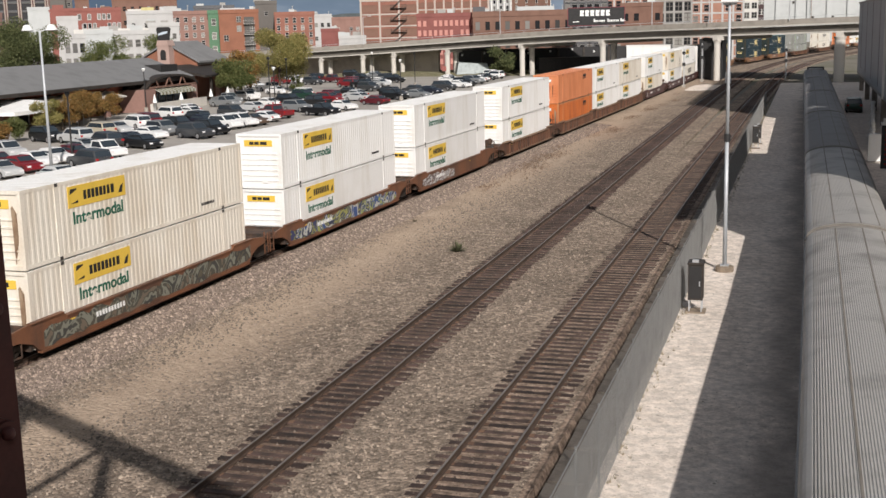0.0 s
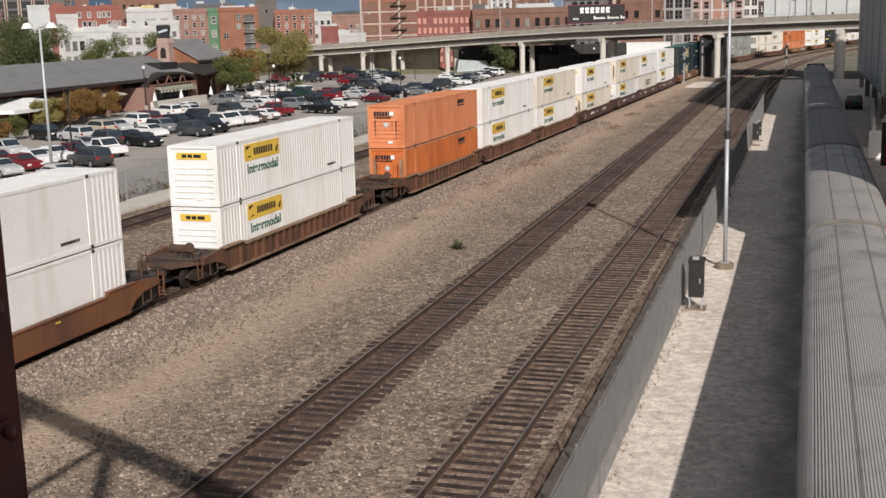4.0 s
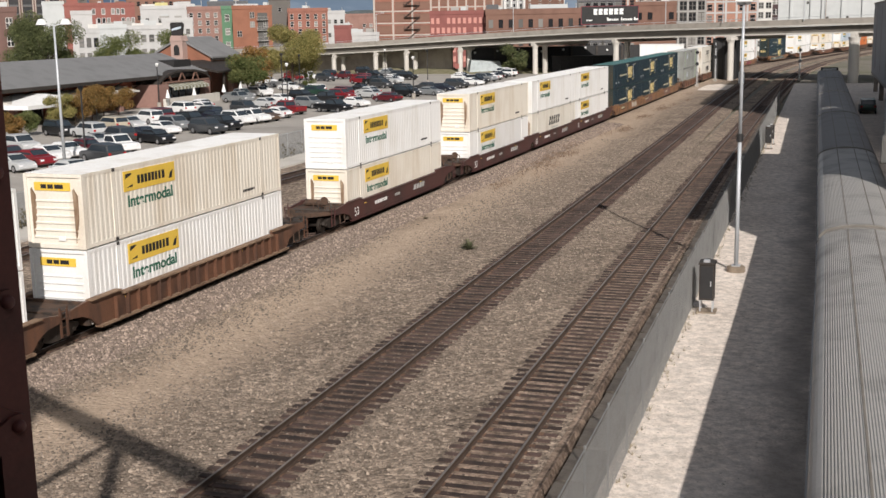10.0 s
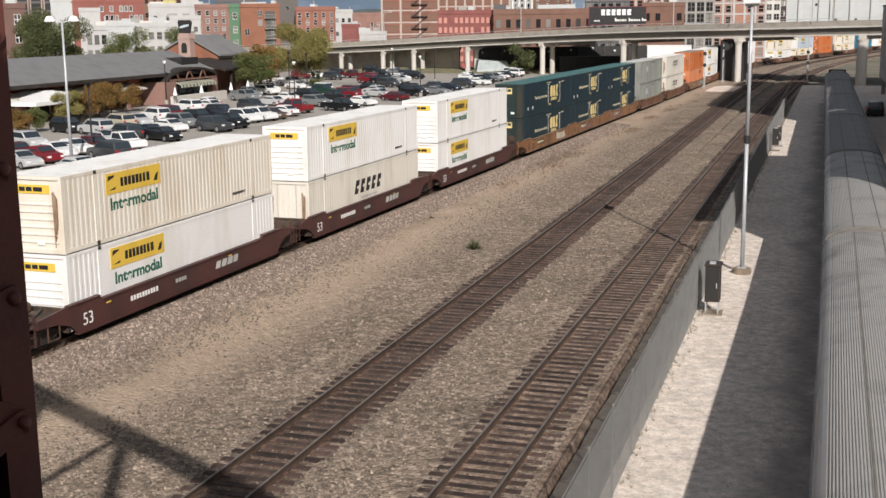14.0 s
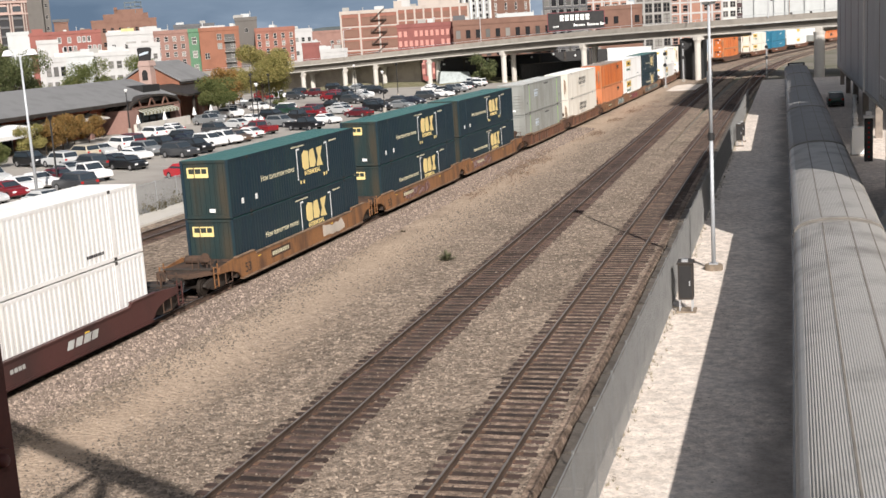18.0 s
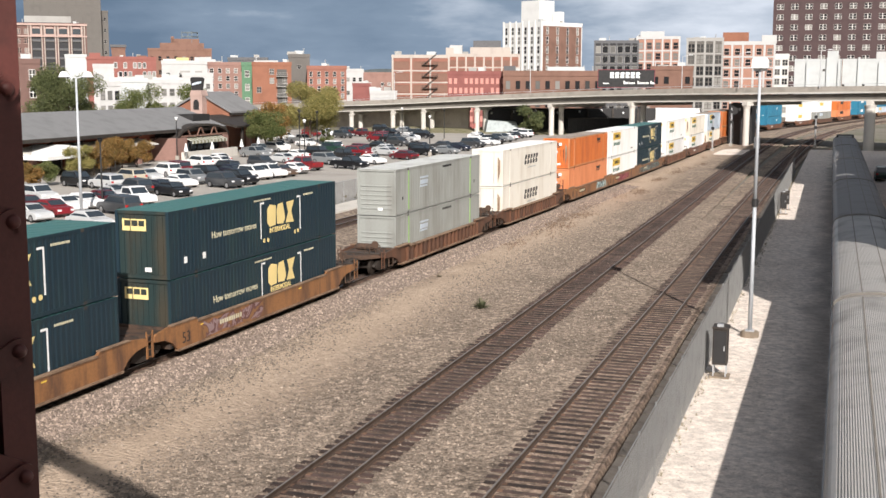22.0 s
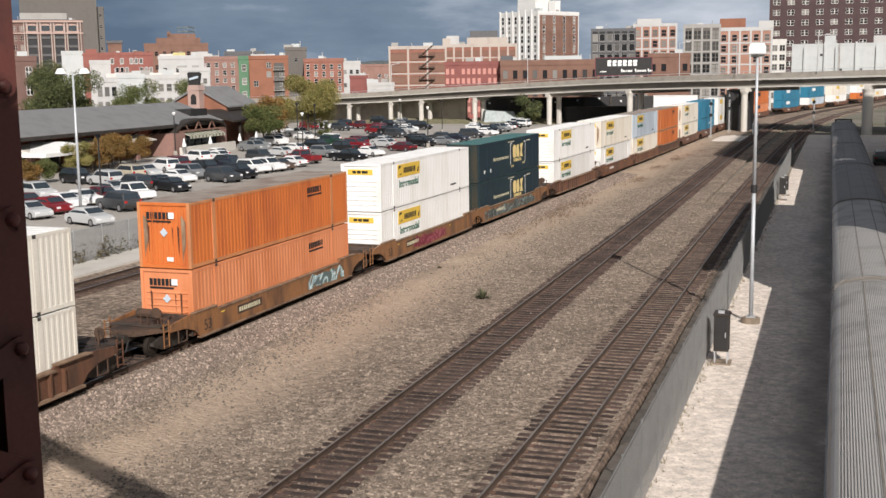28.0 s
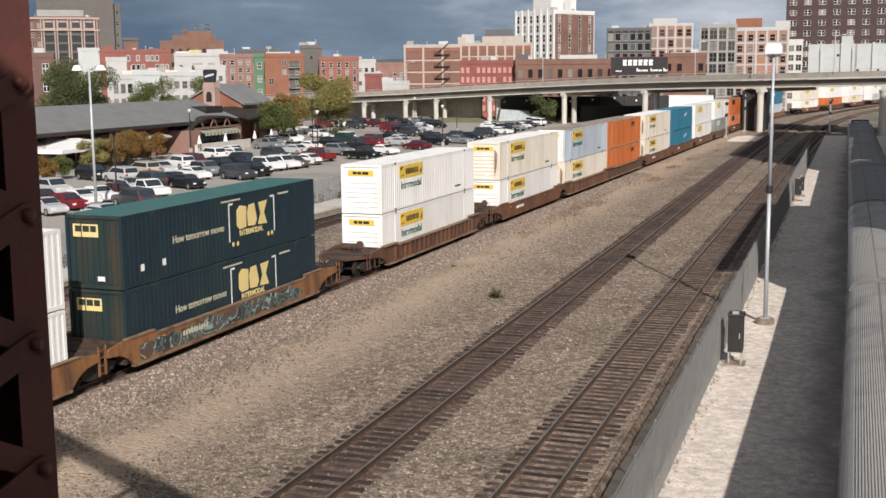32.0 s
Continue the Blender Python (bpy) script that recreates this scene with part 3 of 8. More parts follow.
# ---- lamps, cabinets, signals ----
def lineside_things():
    lamp = thing("street_lamp", "tall pale steel lamp post with a box floodlight", "street lamp", "lamp posts", pose(-3.57, 54.8, -0.2))
    part("footing", Shape().tube((0, 0, -0.1), (0, 0, 0.22), 0.42, 16).tube((0, 0, 0.22), (0, 0, 0.26), 0.36, 16), M_KERB, lamp, "sandy concrete footing")
    part("pole", Shape().tube((0, 0, 0.24), (0, 0, 6.2), 0.10, 12, 0.088).tube((0, 0, 6.2), (0, 0, 12.4), 0.088, 12, 0.06), M_PAINTED_POLE, lamp, smooth=True)
    part("collar", Shape().tube((0, 0, 6.05), (0, 0, 6.4), 0.15, 12), M_BLACK, lamp)
    part("base_plate", Shape().box(-0.2, 0.2, -0.2, 0.2, 0.26, 0.3), M_STEEL, lamp)
    hd = part("floodlight", Shape().prism([(-0.36, 12.3), (0.36, 12.3), (0.36, 12.6), (0.28, 12.74), (-0.28, 12.74), (-0.36, 12.6)], -0.3, 0.3, "y"), M_WHITE_LAMP, lamp, "white box floodlight")
    part("lens", Shape().box(-0.38, 0.38, -0.28, 0.28, 12.27, 12.3), M_CLEAR_LIGHT, hd)
    part("bracket", Shape().box(-0.3, 0.3, -0.05, 0.05, 12.15, 12.27), M_STEEL, lamp)
    l2 = thing("street_lamp", "pale steel lamp post with two white drum heads", "street lamp", "lamp posts", pose(-60.8, 83.7, -0.2))
    part("pole", Shape().tube((0, 0, 0), (0, 0, 11.9), 0.14, 12, 0.08), M_PAINTED_POLE, l2, smooth=True)
    part("footing", Shape().tube((0, 0, -0.1), (0, 0, 0.7), 0.32, 14), M_CONC, l2)
    for s in (-1, 1):
        d = Vector((0.78, 0.62, 0)) * s
        part("arm", Shape().bar((0, 0, 11.85), tuple(d * 0.5 + Vector((0, 0, 12.0))), 0.07, 0.07), M_STEEL, l2)
        hd = part("head", Shape().tube(tuple(d * 0.95 + Vector((0, 0, 11.95))), tuple(d * 0.95 + Vector((0, 0, 12.32))), 0.48, 14, 0.3).dome(tuple(d * 0.95 + Vector((0, 0, 12.32))), (0, 0, 1), 0.3, 0.1, 14), M_WHITE_LAMP, l2, "white drum lamp head")
        part("reflector", Shape().tube(tuple(d * 0.95 + Vector((0, 0, 11.9))), tuple(d * 0.95 + Vector((0, 0, 11.955))), 0.5, 14), M_BLACK, hd)
    for i, (x, y) in enumerate(((-64.5, 92.0), (-70.0, 147.0), (-77.0, 160.0), (-84.0, 222.0), (-72.0, 213.0), (-60.5, 172.0), (-88.0, 190.0), (-92.0, 150.0))):
        p = thing("lot_lamp", "slim dark lamp post in the parking lot", "street lamp", "slim lot lamps", pose(x, y, -0.2))
        h = 6.0 if i != 2 else 7.0
        part("pole", Shape().tube((0, 0, 0), (0, 0, h), 0.09, 8, 0.07), M_BLACK, p)
        part("footing", Shape().tube((0, 0, -0.05), (0, 0, 0.8), 0.3, 12), M_CONC, p, "pale round concrete footing")
        part("head", Shape().tube((0, 0, h), (0, 0, h + 0.3), 0.1, 10, 0.25).dome((0, 0, h + 0.3), (0, 0, 1), 0.27, 0.18, 10), M_WHITE_LAMP if i % 2 else M_BLACK, p)
    # relay cabinets by the fence
    for k, (x, y, h) in enumerate(((-4.15, 46.8, 1.98), (-4.55, 108.0, 1.9), (-4.5, 112.0, 1.7))):
        c = thing("signal_cabinet", "dark weathered metal signal cabinet on legs", "signal cabinet", "cabinets", pose(x, y, -0.2))
        w = 0.29 if k == 0 else 0.27
        part("body", Shape().box(-w, w, -0.32, 0.32, 0.52, h), M_DKSTEEL, c)
        part("lid", Shape().prism([(-w - 0.05, h), (w + 0.05, h), (w + 0.02, h + 0.07), (0, h + 0.12), (-w - 0.02, h + 0.07)], -0.38, 0.38), M_DKSTEEL, c)
        part("door", Shape().box(-w + 0.05, w - 0.05, -0.345, -0.322, 0.6, h - 0.08), M_BLACK, c)
        part("handle", Shape().box(w - 0.14, w - 0.1, -0.38, -0.345, 1.1, 1.3), M_STEEL, c)
        part("vent", Shape().box(-0.12, 0.12, -0.4, -0.2, h + 0.1, h + 0.2), M_STEEL, c)
        for sx in (-w + 0.05, w - 0.05):
            for sy in (-0.27, 0.27):
                part("leg", Shape().box(sx - 0.025, sx + 0.025, sy - 0.025, sy + 0.025, -0.05, 0.52), M_STEEL, c)
        part("plinth", Shape().box(-w - 0.1, w + 0.1, -0.4, 0.4, -0.06, 0.05), M_KERB, c)
    # colour-light signals near the overpass
    for x, y, h in ((-20.6, 203.0, 6.5), (-19.2, 221.5, 7.0), (-4.4, 222.0, 6.2)):
        s = thing("railway_signal", "grey post signal with black target heads", "railway signal", "signals", pose(x, y, -0.2))
        part("mast", Shape().tube((0, 0, 0), (0, 0, h), 0.09, 8), M_STEEL, s)
        part("base", Shape().box(-0.3, 0.3, -0.3, 0.3, 0, 0.5), M_CONC, s)
        for z in (h - 0.7, h - 2.6):
            hd = part("signal_head", Shape().tube((0, -0.12, z), (0, -0.18, z), 0.3, 16).box(-0.14, 0.14, -0.12, 0.12, z - 0.3, z + 0.3), M_BLACK, s)
            part("lens", Shape().tube((0, -0.18, z + 0.12), (0, -0.2, z + 0.12), 0.09, 10), M_GLASS, hd)
        part("ladder", Shape().bar((-0.16, 0.2, 0.3), (-0.16, 0.2, h - 0.4), 0.03, 0.03).bar((0.16, 0.2, 0.3), (0.16, 0.2, h - 0.4), 0.03, 0.03), M_STEEL, s)
    rel = thing("relay_hut", "silver relay cabinet under the overpass", "signal cabinet", "cabinets", pose(-14.0, 214.0, -0.2))
    part("body", Shape().box(-0.5, 0.5, -0.4, 0.4, 0, 2.0), M_STEEL, rel)
    part("lid", Shape().prism([(-0.58, 2.0), (0.58, 2.0), (0, 2.18)], -0.46, 0.46), M_STEEL, rel)
    pad = Shape()
    wob = [1 + 0.3 * noise.noise(Vector((0.9 * i, 4.0, 0))) * min(1, (24 - i) / 3) for i in range(24)]
    wob.append(wob[0])
    for i in range(24):
        a = 2 * math.pi * i / 24
        b = 2 * math.pi * (i + 1) / 24
        rim = lambda q, w, r: (-17.5 + 4.6 * r * w * math.cos(q), 203 + 9 * r * w * math.sin(q))
        pad.hexa([(-17.5, 203, -0.3), (*rim(a, wob[i], 1), -0.3), (*rim(b, wob[i + 1], 1), -0.3), (-17.5, 203, -0.3),
                  (-17.5, 203, -0.19), (*rim(a, wob[i], 0.96), -0.21), (*rim(b, wob[i + 1], 0.96), -0.21), (-17.5, 203, -0.19)])
    solid("gravel_patch", pad, M_LIMESTONE, kind="structure")


# ---- freight train ----
def paint(name, col, **kw):
    return mat(name, col, **{**dict(rough=0.5, var=0.12, scale=0.9, fine=11, bump=0.06, streak=1, mixup=0.45), **kw})


P_WHITE = paint("container_white", (0.80, 0.795, 0.775), col2=(0.70, 0.68, 0.635), mixup=0.35)
P_CREAM = paint("container_cream", (0.75, 0.70, 0.61), col2=(0.64, 0.565, 0.46))
P_CHALK = paint("container_chalk", (0.71, 0.675, 0.60), col2=(0.60, 0.55, 0.465), mixup=0.4)
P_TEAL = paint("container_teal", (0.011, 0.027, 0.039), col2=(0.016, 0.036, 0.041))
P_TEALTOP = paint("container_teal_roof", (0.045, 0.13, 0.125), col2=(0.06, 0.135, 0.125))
P_TEALEND = paint("container_teal_end", (0.02, 0.036, 0.036), col2=(0.05, 0.045, 0.033), mixup=0.7, var=0.25)
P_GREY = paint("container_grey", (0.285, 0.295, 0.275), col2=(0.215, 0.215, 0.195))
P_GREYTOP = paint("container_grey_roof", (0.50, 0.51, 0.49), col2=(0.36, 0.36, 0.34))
P_ORANGE = paint("container_orange", (0.59, 0.165, 0.042), col2=(0.43, 0.11, 0.035))
P_POST = paint("dusty_post", (0.55, 0.235, 0.10), col2=(0.40, 0.17, 0.08))
P_STREAK = paint("rust_streak", (0.19, 0.115, 0.07), col2=(0.34, 0.25, 0.17), mixup=0.7, var=0.3, scale=4)
P_RUSTRUN = paint("rust_run", (0.13, 0.05, 0.028), var=0.3)
P_ORANGE_PALE = paint("container_faded_orange", (0.66, 0.25, 0.115), col2=(0.55, 0.185, 0.075))
P_RUSTTOP = paint("container_dusty_roof", (0.30, 0.26, 0.22), col2=(0.20, 0.15, 0.12), mixup=0.6)
P_BLUE = paint("container_blue", (0.03, 0.185, 0.29), col2=(0.025, 0.13, 0.22))
P_SILVER = paint("container_silver_blue", (0.50, 0.57, 0.64), col2=(0.40, 0.45, 0.5))
P_YELLOW = paint("sign_yellow", (0.74, 0.50, 0.075), var=0.08)
P_GREENINK = paint("sign_green", (0.02, 0.12, 0.075), var=0.1)
P_BLACKINK = paint("sign_black", (0.02, 0.02, 0.022), var=0.1)
P_GOLD = paint("sign_gold", (0.78, 0.62, 0.27), var=0.08)
P_PALEINK = paint("faded_gold_ink", (0.58, 0.54, 0.38), var=0.1)
P_LIME = paint("reflective_lime", (0.33, 0.56, 0.18), var=0.15)
P_DOCKET = paint("white_docket", (0.8, 0.8, 0.78), var=0.03)
M_GAP = mat("shaded_gasket", (0.05, 0.045, 0.04), rough=0.8)
CL, CW, CH = 16.3, 2.59, 2.84


def ribbed(sh, x, sign, y0, y1, z0, z1, pitch=0.30, deep=0.032, flat=None):
    """A pressed wall in the plane x, its ribs upright, in one skin; flat: a stretch with no ribs."""
    pts = []
    n = max(1, round((y1 - y0) / pitch))
    p = (y1 - y0) / n
    for i in range(n):
        a = y0 + i * p
        if flat and flat[0] < a + 0.5 * p < flat[1]:
            pts += [(a, 0.7 * deep), (a + 0.5 * p, 0.7 * deep)]
        else:
            pts += [(a, 0), (a + 0.36 * p, 0), (a + 0.5 * p, deep), (a + 0.86 * p, deep)]
    pts.append((y1, 0))
    k = len(sh.v)
    for a, d in pts:
        sh.v += [(x - sign * d, a, z0), (x - sign * d, a, z1)]
    for i in range(len(pts) - 1):
        sh.f.append((k + 2 * i, k + 2 * i + 2, k + 2 * i + 3, k + 2 * i + 1))
        sh.m.append(0)
    return sh


def far_container(label, side, roof, end, mark):
    """A box that stays far down the line: walls, roof, two ends and its marking."""
    c = thing("shipping_container", label, "container", "containers on the train")
    hw, hl = CW / 2, CL / 2
    w = Shape()
    for s in (1, -1):
        ribbed(w, s * (hw - 0.012), s, -hl + 0.1, hl - 0.1, 0.1, CH - 0.1, 0.9, 0.03)
        a, b = sorted((s * (hw - 0.1), s * hw))
        w.box(a, b, -hl + 0.1, hl - 0.1, 0, 0.14).box(a, b, -hl + 0.1, hl - 0.1, CH - 0.14, CH)
    part("side_wall", w, side, c)
    part("roof", Shape().box(-hw + 0.02, hw - 0.02, -hl + 0.04, hl - 0.04, CH - 0.06, CH + 0.012), roof, c)
    for nm, sy in (("front_wall", -1), ("rear_wall", 1)):
        part(nm, Shape().box(-hw, hw, min(sy * (hl - 0.12), sy * hl), max(sy * (hl - 0.12), sy * hl), 0, CH), end, c)
    part("side_panel", Shape().box(hw - 0.05, hw + 0.004, -5.4, -1.8, 1.75, 2.55), mark, c)
    return c


def container(kind, label, side, roof, end, decor, endstyle="slats", smooth_side=False, deep=0.03):
    """A 53-foot box; its foot is at the origin, its length lies along y, the end at -y leads."""
    c = thing("shipping_container", label, "container", "containers on the train")
    hw, hl = CW / 2, CL / 2
    for s in (1, -1):
        w = Shape()
        z0, z1 = 0.17, CH - 0.12
        ribbed(w, s * (hw - 0.012), s, -hl + 0.14, hl - 0.14, z0, z1, 0.30, deep, (-6.1, 6.1) if smooth_side else None)
        part("side_wall", w, side, c)
        fr = Shape()
        xa, xb = sorted((s * (hw - 0.08), s * hw))
        for y in (-6.12, 6.12):
            fr.box(xa, xb, y - 0.12, y + 0.12, 0.1, CH - 0.1)
        fr.box(xa, xb, -hl + 0.14, hl - 0.14, 0.02, 0.17)
        fr.box(xa, xb, -hl + 0.14, hl - 0.14, CH - 0.12, CH)
        for y in (-hl + 0.07, hl - 0.07):
            fr.box(min(s * hw, s * (hw - 0.14)), max(s * hw, s * (hw - 0.14)), y - 0.07, y + 0.07, 0, CH)
        part("side_frame", fr, P_POST if kind == "or" else side, c)
        ca = Shape()
        for y in (-6.12, 6.12):
            for z in (0.0, CH - 0.13):
                ca.box(s * hw - 0.06 if s > 0 else s * hw - 0.012, s * hw + 0.012 if s > 0 else s * hw + 0.06, y - 0.09, y + 0.09, z, z + 0.13)
        tagged(part("corner_casting", ca, M_GAP, c), kind="stuff")
    zig = [(-hl + 0.05, CH - 0.08)]
    for i in range(40):
        a, p = -hl + 0.05 + i * (CL - 0.1) / 40, (CL - 0.1) / 40
        zig += [(a + 0.02, CH - 0.02), (a + 0.08, CH + 0.014), (a + p - 0.08, CH + 0.014), (a + p - 0.02, CH - 0.02)]
    rf = Shape().prism([(hl - 0.05, CH - 0.08)] + zig, -hw + 0.02, hw - 0.02, "x")
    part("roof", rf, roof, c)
    for sy, nm in ((-1, "front_wall"), (1, "rear_wall")):
        e = Shape()
        y = sy * (hl - 0.06)
        b, o = y - sy * 0.04, sy * hl
        e.prism([(b, 0), (o, 0), (o, 0.15), (y, 0.15), (y, CH - 0.13), (o, CH - 0.13), (o, CH), (b, CH)], -hw + 0.13, hw - 0.13, "x")
        part(nm, e, end, c)
    fy = -hl + 0.06
    if endstyle == "slats":
        for i in range(6):
            part("end_rib", Shape().prism([(fy, 0.35 + i * 0.28), (fy - 0.045, 0.38 + i * 0.28), (fy - 0.045, 0.43 + i * 0.28), (fy, 0.46 + i * 0.28)], -1.0, 1.0, "x"), end, c)
    else:
        for i in range(8):
            x = -1.02 + i * 0.27
            part("end_rib", Shape().box(x, x + 0.12, fy - 0.035, fy, 0.2, CH - 0.2), end, c)
        for x in (-0.55, 0.55):
            part("locking_bar", Shape().tube((x, fy - 0.06, 0.15), (x, fy - 0.06, CH - 0.15), 0.02, 6), M_STEEL if endstyle == "doors" else end, c)
    part("docket", Shape().box(0.1, 0.42, fy - 0.062, fy - 0.046, 0.3, 0.48), P_DOCKET, c, "small white placard")
    if kind in ("jc", "sw", "or"):
        for x, z0 in ((-1.02, 0.35), (0.86, 0.22)):
            st = Shape()
            for k in range(5):
                a = x + 0.035 * k
                st.prism([(a, 2.25 - 0.09 * k), (a + 0.06, 2.3 - 0.06 * k), (a + 0.05, z0 + 0.5 + 0.11 * k), (a + 0.02, z0 + 0.17 * k)], fy - 0.052 - 0.001 * k, fy - 0.002, "y")
            tagged(part("rust_streak", st, P_STREAK, c), kind="stuff")
    decor(c, hw, hl, fy)
    return c


LET_INTERMODAL = lettering("Intermodal", 0.64, bold=0.018)
LET_SLOGAN = lettering("How tomorrow moves", 0.44, bold=0.006)
LET_SMALL = lettering("INTERMODAL", 0.34, bold=0.01)
LET_53 = lettering("53", 0.42)


def face_side(me, x, y, z, sx=1.0, sz=1.0):
    """Letters on the side that faces +x: reading towards +y."""
    m = Matrix.Translation((x, y, z)) @ Matrix.Rotation(radians(90), 4, "Z") @ Matrix.Diagonal((sx, 1, sz, 1))
    me = me.copy()
    me.transform(m)
    return me


def ink(c, name, me, material):
    me.materials.clear()
    me.materials.append(material)
    return tagged(part(name, me, None, c), kind="stuff")


def bars(sh, x, y0, y1, z, h, n, seed, slant=0.0):
    """A row of upright block bars in place of a name."""
    rng = random.Random(seed)
    p = (y1 - y0) / n
    for i in range(n):
        a = y0 + i * p
        b = a + p * rng.uniform(0.66, 0.86)
        sh.hexa([(x, a, z), (x + 0.006, a, z), (x + 0.006, b, z), (x, b, z), (x, a + slant, z + h), (x + 0.006, a + slant, z + h), (x + 0.006, b + slant, z + h), (x, b + slant, z + h)])
        if n > 20 and rng.random() < 0.65:
            sh.v[-4:] = [(q[0], q[1] - slant * 0.3, q[2] - h * 0.28) for q in sh.v[-4:]]
    return sh


def deco_yellow(c, hw, hl, fy):
    x = hw + 0.003
    pan = part("yellow_panel", Shape().box(hw - 0.05, x, -5.45, -1.7, 1.8, 2.6), P_YELLOW, c, "yellow rectangular panel with dark bars")
    tagged(part("name_mark", bars(Shape(), x, -4.5, -2.45, 2.02, 0.34, 8, 3), P_BLACKINK, pan), kind="stuff")
    tagged(part("panel_mark", Shape().prism([(-5.3, 1.95), (-4.85, 1.95), (-4.85, 2.05)], x, x + 0.005, "x").prism([(-5.35, 2.3), (-4.9, 2.45), (-4.9, 2.5), (-5.3, 2.5)], x, x + 0.005, "x").prism([(-2.2, 1.95), (-1.95, 1.95), (-1.85, 2.3), (-2.05, 2.2)], x, x + 0.005, "x"), P_BLACKINK, pan), kind="stuff")
    ink(c, "lettering", face_side(LET_INTERMODAL, hw - 0.012, -5.25, 1.18, 1.18), P_GREENINK)
    e = part("end_panel", Shape().box(-0.85, 0.75, fy - 0.03, fy - 0.002, 2.2, 2.52), P_YELLOW, c)
    tagged(part("end_mark", Shape().box(-0.55, -0.3, fy - 0.036, fy - 0.031, 2.28, 2.44).box(-0.25, 0.0, fy - 0.036, fy - 0.031, 2.28, 2.44).box(0.06, 0.45, fy - 0.036, fy - 0.031, 2.28, 2.44), P_BLACKINK, e), kind="stuff")
    tagged(part("serial_mark", bars(Shape(), hw - 0.01, 4.2, 5.4, 0.42, 0.12, 8, 5), P_BLACKINK, c), kind="stuff")


def deco_teal(c, hw, hl, fy):
    x = hw - 0.008
    ink(c, "slogan", face_side(LET_SLOGAN, x, -4.75, 1.32, 0.98), P_PALEINK)
    lg = Shape()
    # three stout blocks with cut corners, a bracket either side
    lg.prism([(0.4, 1.42), (0.65, 1.22), (1.25, 1.26), (1.3, 2.2), (0.7, 2.3), (0.42, 2.1)], x, x + 0.006, "x")
    lg.prism([(1.4, 1.28), (2.05, 1.24), (2.25, 1.5), (2.02, 2.28), (1.5, 2.24), (1.36, 1.9)], x, x + 0.006, "x")
    lg.prism([(2.32, 1.25), (3.2, 1.2), (2.92, 1.75), (3.25, 2.3), (2.4, 2.26), (2.58, 1.75)], x, x + 0.006, "x")
    tagged(part("emblem", lg, P_GOLD, c, "gold block emblem"), kind="stuff")
    ink(c, "lettering", face_side(LET_SMALL, x, 0.62, 0.92, 1.02), P_GOLD)
    br = Shape()
    for a, s in ((-0.25, 1), (3.9, -1)):
        br.box(x, x + 0.006, a - 0.04, a + 0.05, 0.75, 2.45).box(x, x + 0.006, min(a, a + s * 0.35), max(a, a + s * 0.35), 2.38, 2.47)
    tagged(part("emblem_bracket", br, P_DOCKET, c), kind="stuff")
    tagged(part("round_mark", Shape().tube((x, 0.05, 0.62), (x + 0.006, 0.05, 0.62), 0.11, 10).tube((x, 0.45, 0.6), (x + 0.006, 0.45, 0.6), 0.11, 10).tube((x, 3.3, 0.68), (x + 0.006, 3.3, 0.68), 0.11, 10).tube((x, 3.65, 0.7), (x + 0.006, 3.65, 0.7), 0.11, 10), P_GOLD, c), kind="stuff")
    tagged(part("serial_mark", bars(Shape(), x, 4.3, 5.4, 2.42, 0.09, 9, 5), P_PALEINK, c), kind="stuff")
    tagged(part("serial_mark", bars(Shape(), x, -0.9, 0.8, 2.55, 0.08, 11, 6), P_PALEINK, c), kind="stuff")
    for y in (-6.9, -5.4):
        part("docket", Shape().box(hw - 0.02, hw - 0.004, y - 0.12, y + 0.12, 0.55, 0.82), P_DOCKET, c)
    e = part("end_panel", Shape().box(-0.95, 0.2, fy - 0.05, fy - 0.036, 2.0, 2.5), P_GOLD, c)
    tagged(part("end_mark", Shape().box(-0.85, -0.55, fy - 0.056, fy - 0.05, 2.2, 2.44).box(-0.5, -0.2, fy - 0.056, fy - 0.05, 2.2, 2.44).box(-0.15, 0.12, fy - 0.056, fy - 0.05, 2.2, 2.44), P_TEALEND, e), kind="stuff")


def deco_grey(c, hw, hl, fy):
    x = hw + 0.003
    for y in (-6.0, 6.0):
        part("reflective_strip", Shape().box(hw - 0.03, x, y - 0.08, y + 0.08, 0.2, CH - 0.15), P_LIME, c, "lime reflective strip")
    part("emblem", Shape().box(hw - 0.03, x - 0.01, -4.0, -2.5, 2.0, 2.12).box(hw - 0.03, x - 0.01, -3.9, -2.6, 1.62, 1.9).box(hw - 0.03, x - 0.01, -4.0, -2.7, 1.45, 1.56), P_SILVER, c)
    tagged(part("serial_mark", bars(Shape(), hw - 0.01, 0.2, 2.0, 2.45, 0.14, 10, 5), P_BLACKINK, c), kind="stuff")
    for y in (-7.0, 6.9):
        part("docket", Shape().box(hw - 0.02, hw - 0.004, y - 0.1, y + 0.1, 0.9, 1.1), P_BLACKINK, c)


def deco_black_word(c, hw, hl, fy):
    x = hw - 0.008
    sh = Shape()
    for i in range(5):
        a = -2.2 + i * 0.82
        sh.prism([(a, 1.35), (a + 0.5, 1.35), (a + 0.62, 1.62), (a + 0.36, 1.66), (a + 0.4, 1.78), (a + 0.72, 1.84), (a + 0.78, 2.12), (a + 0.28, 2.12), (a + 0.14, 1.7)], x, x + 0.006, "x")
    tagged(part("emblem", sh, P_BLACKINK, c, "slanted black block emblem"), kind="stuff")
    tagged(part("serial_mark", bars(Shape(), x, -1.2, 1.2, 1.0, 0.12, 10, 5), P_GREYTOP, c), kind="stuff")


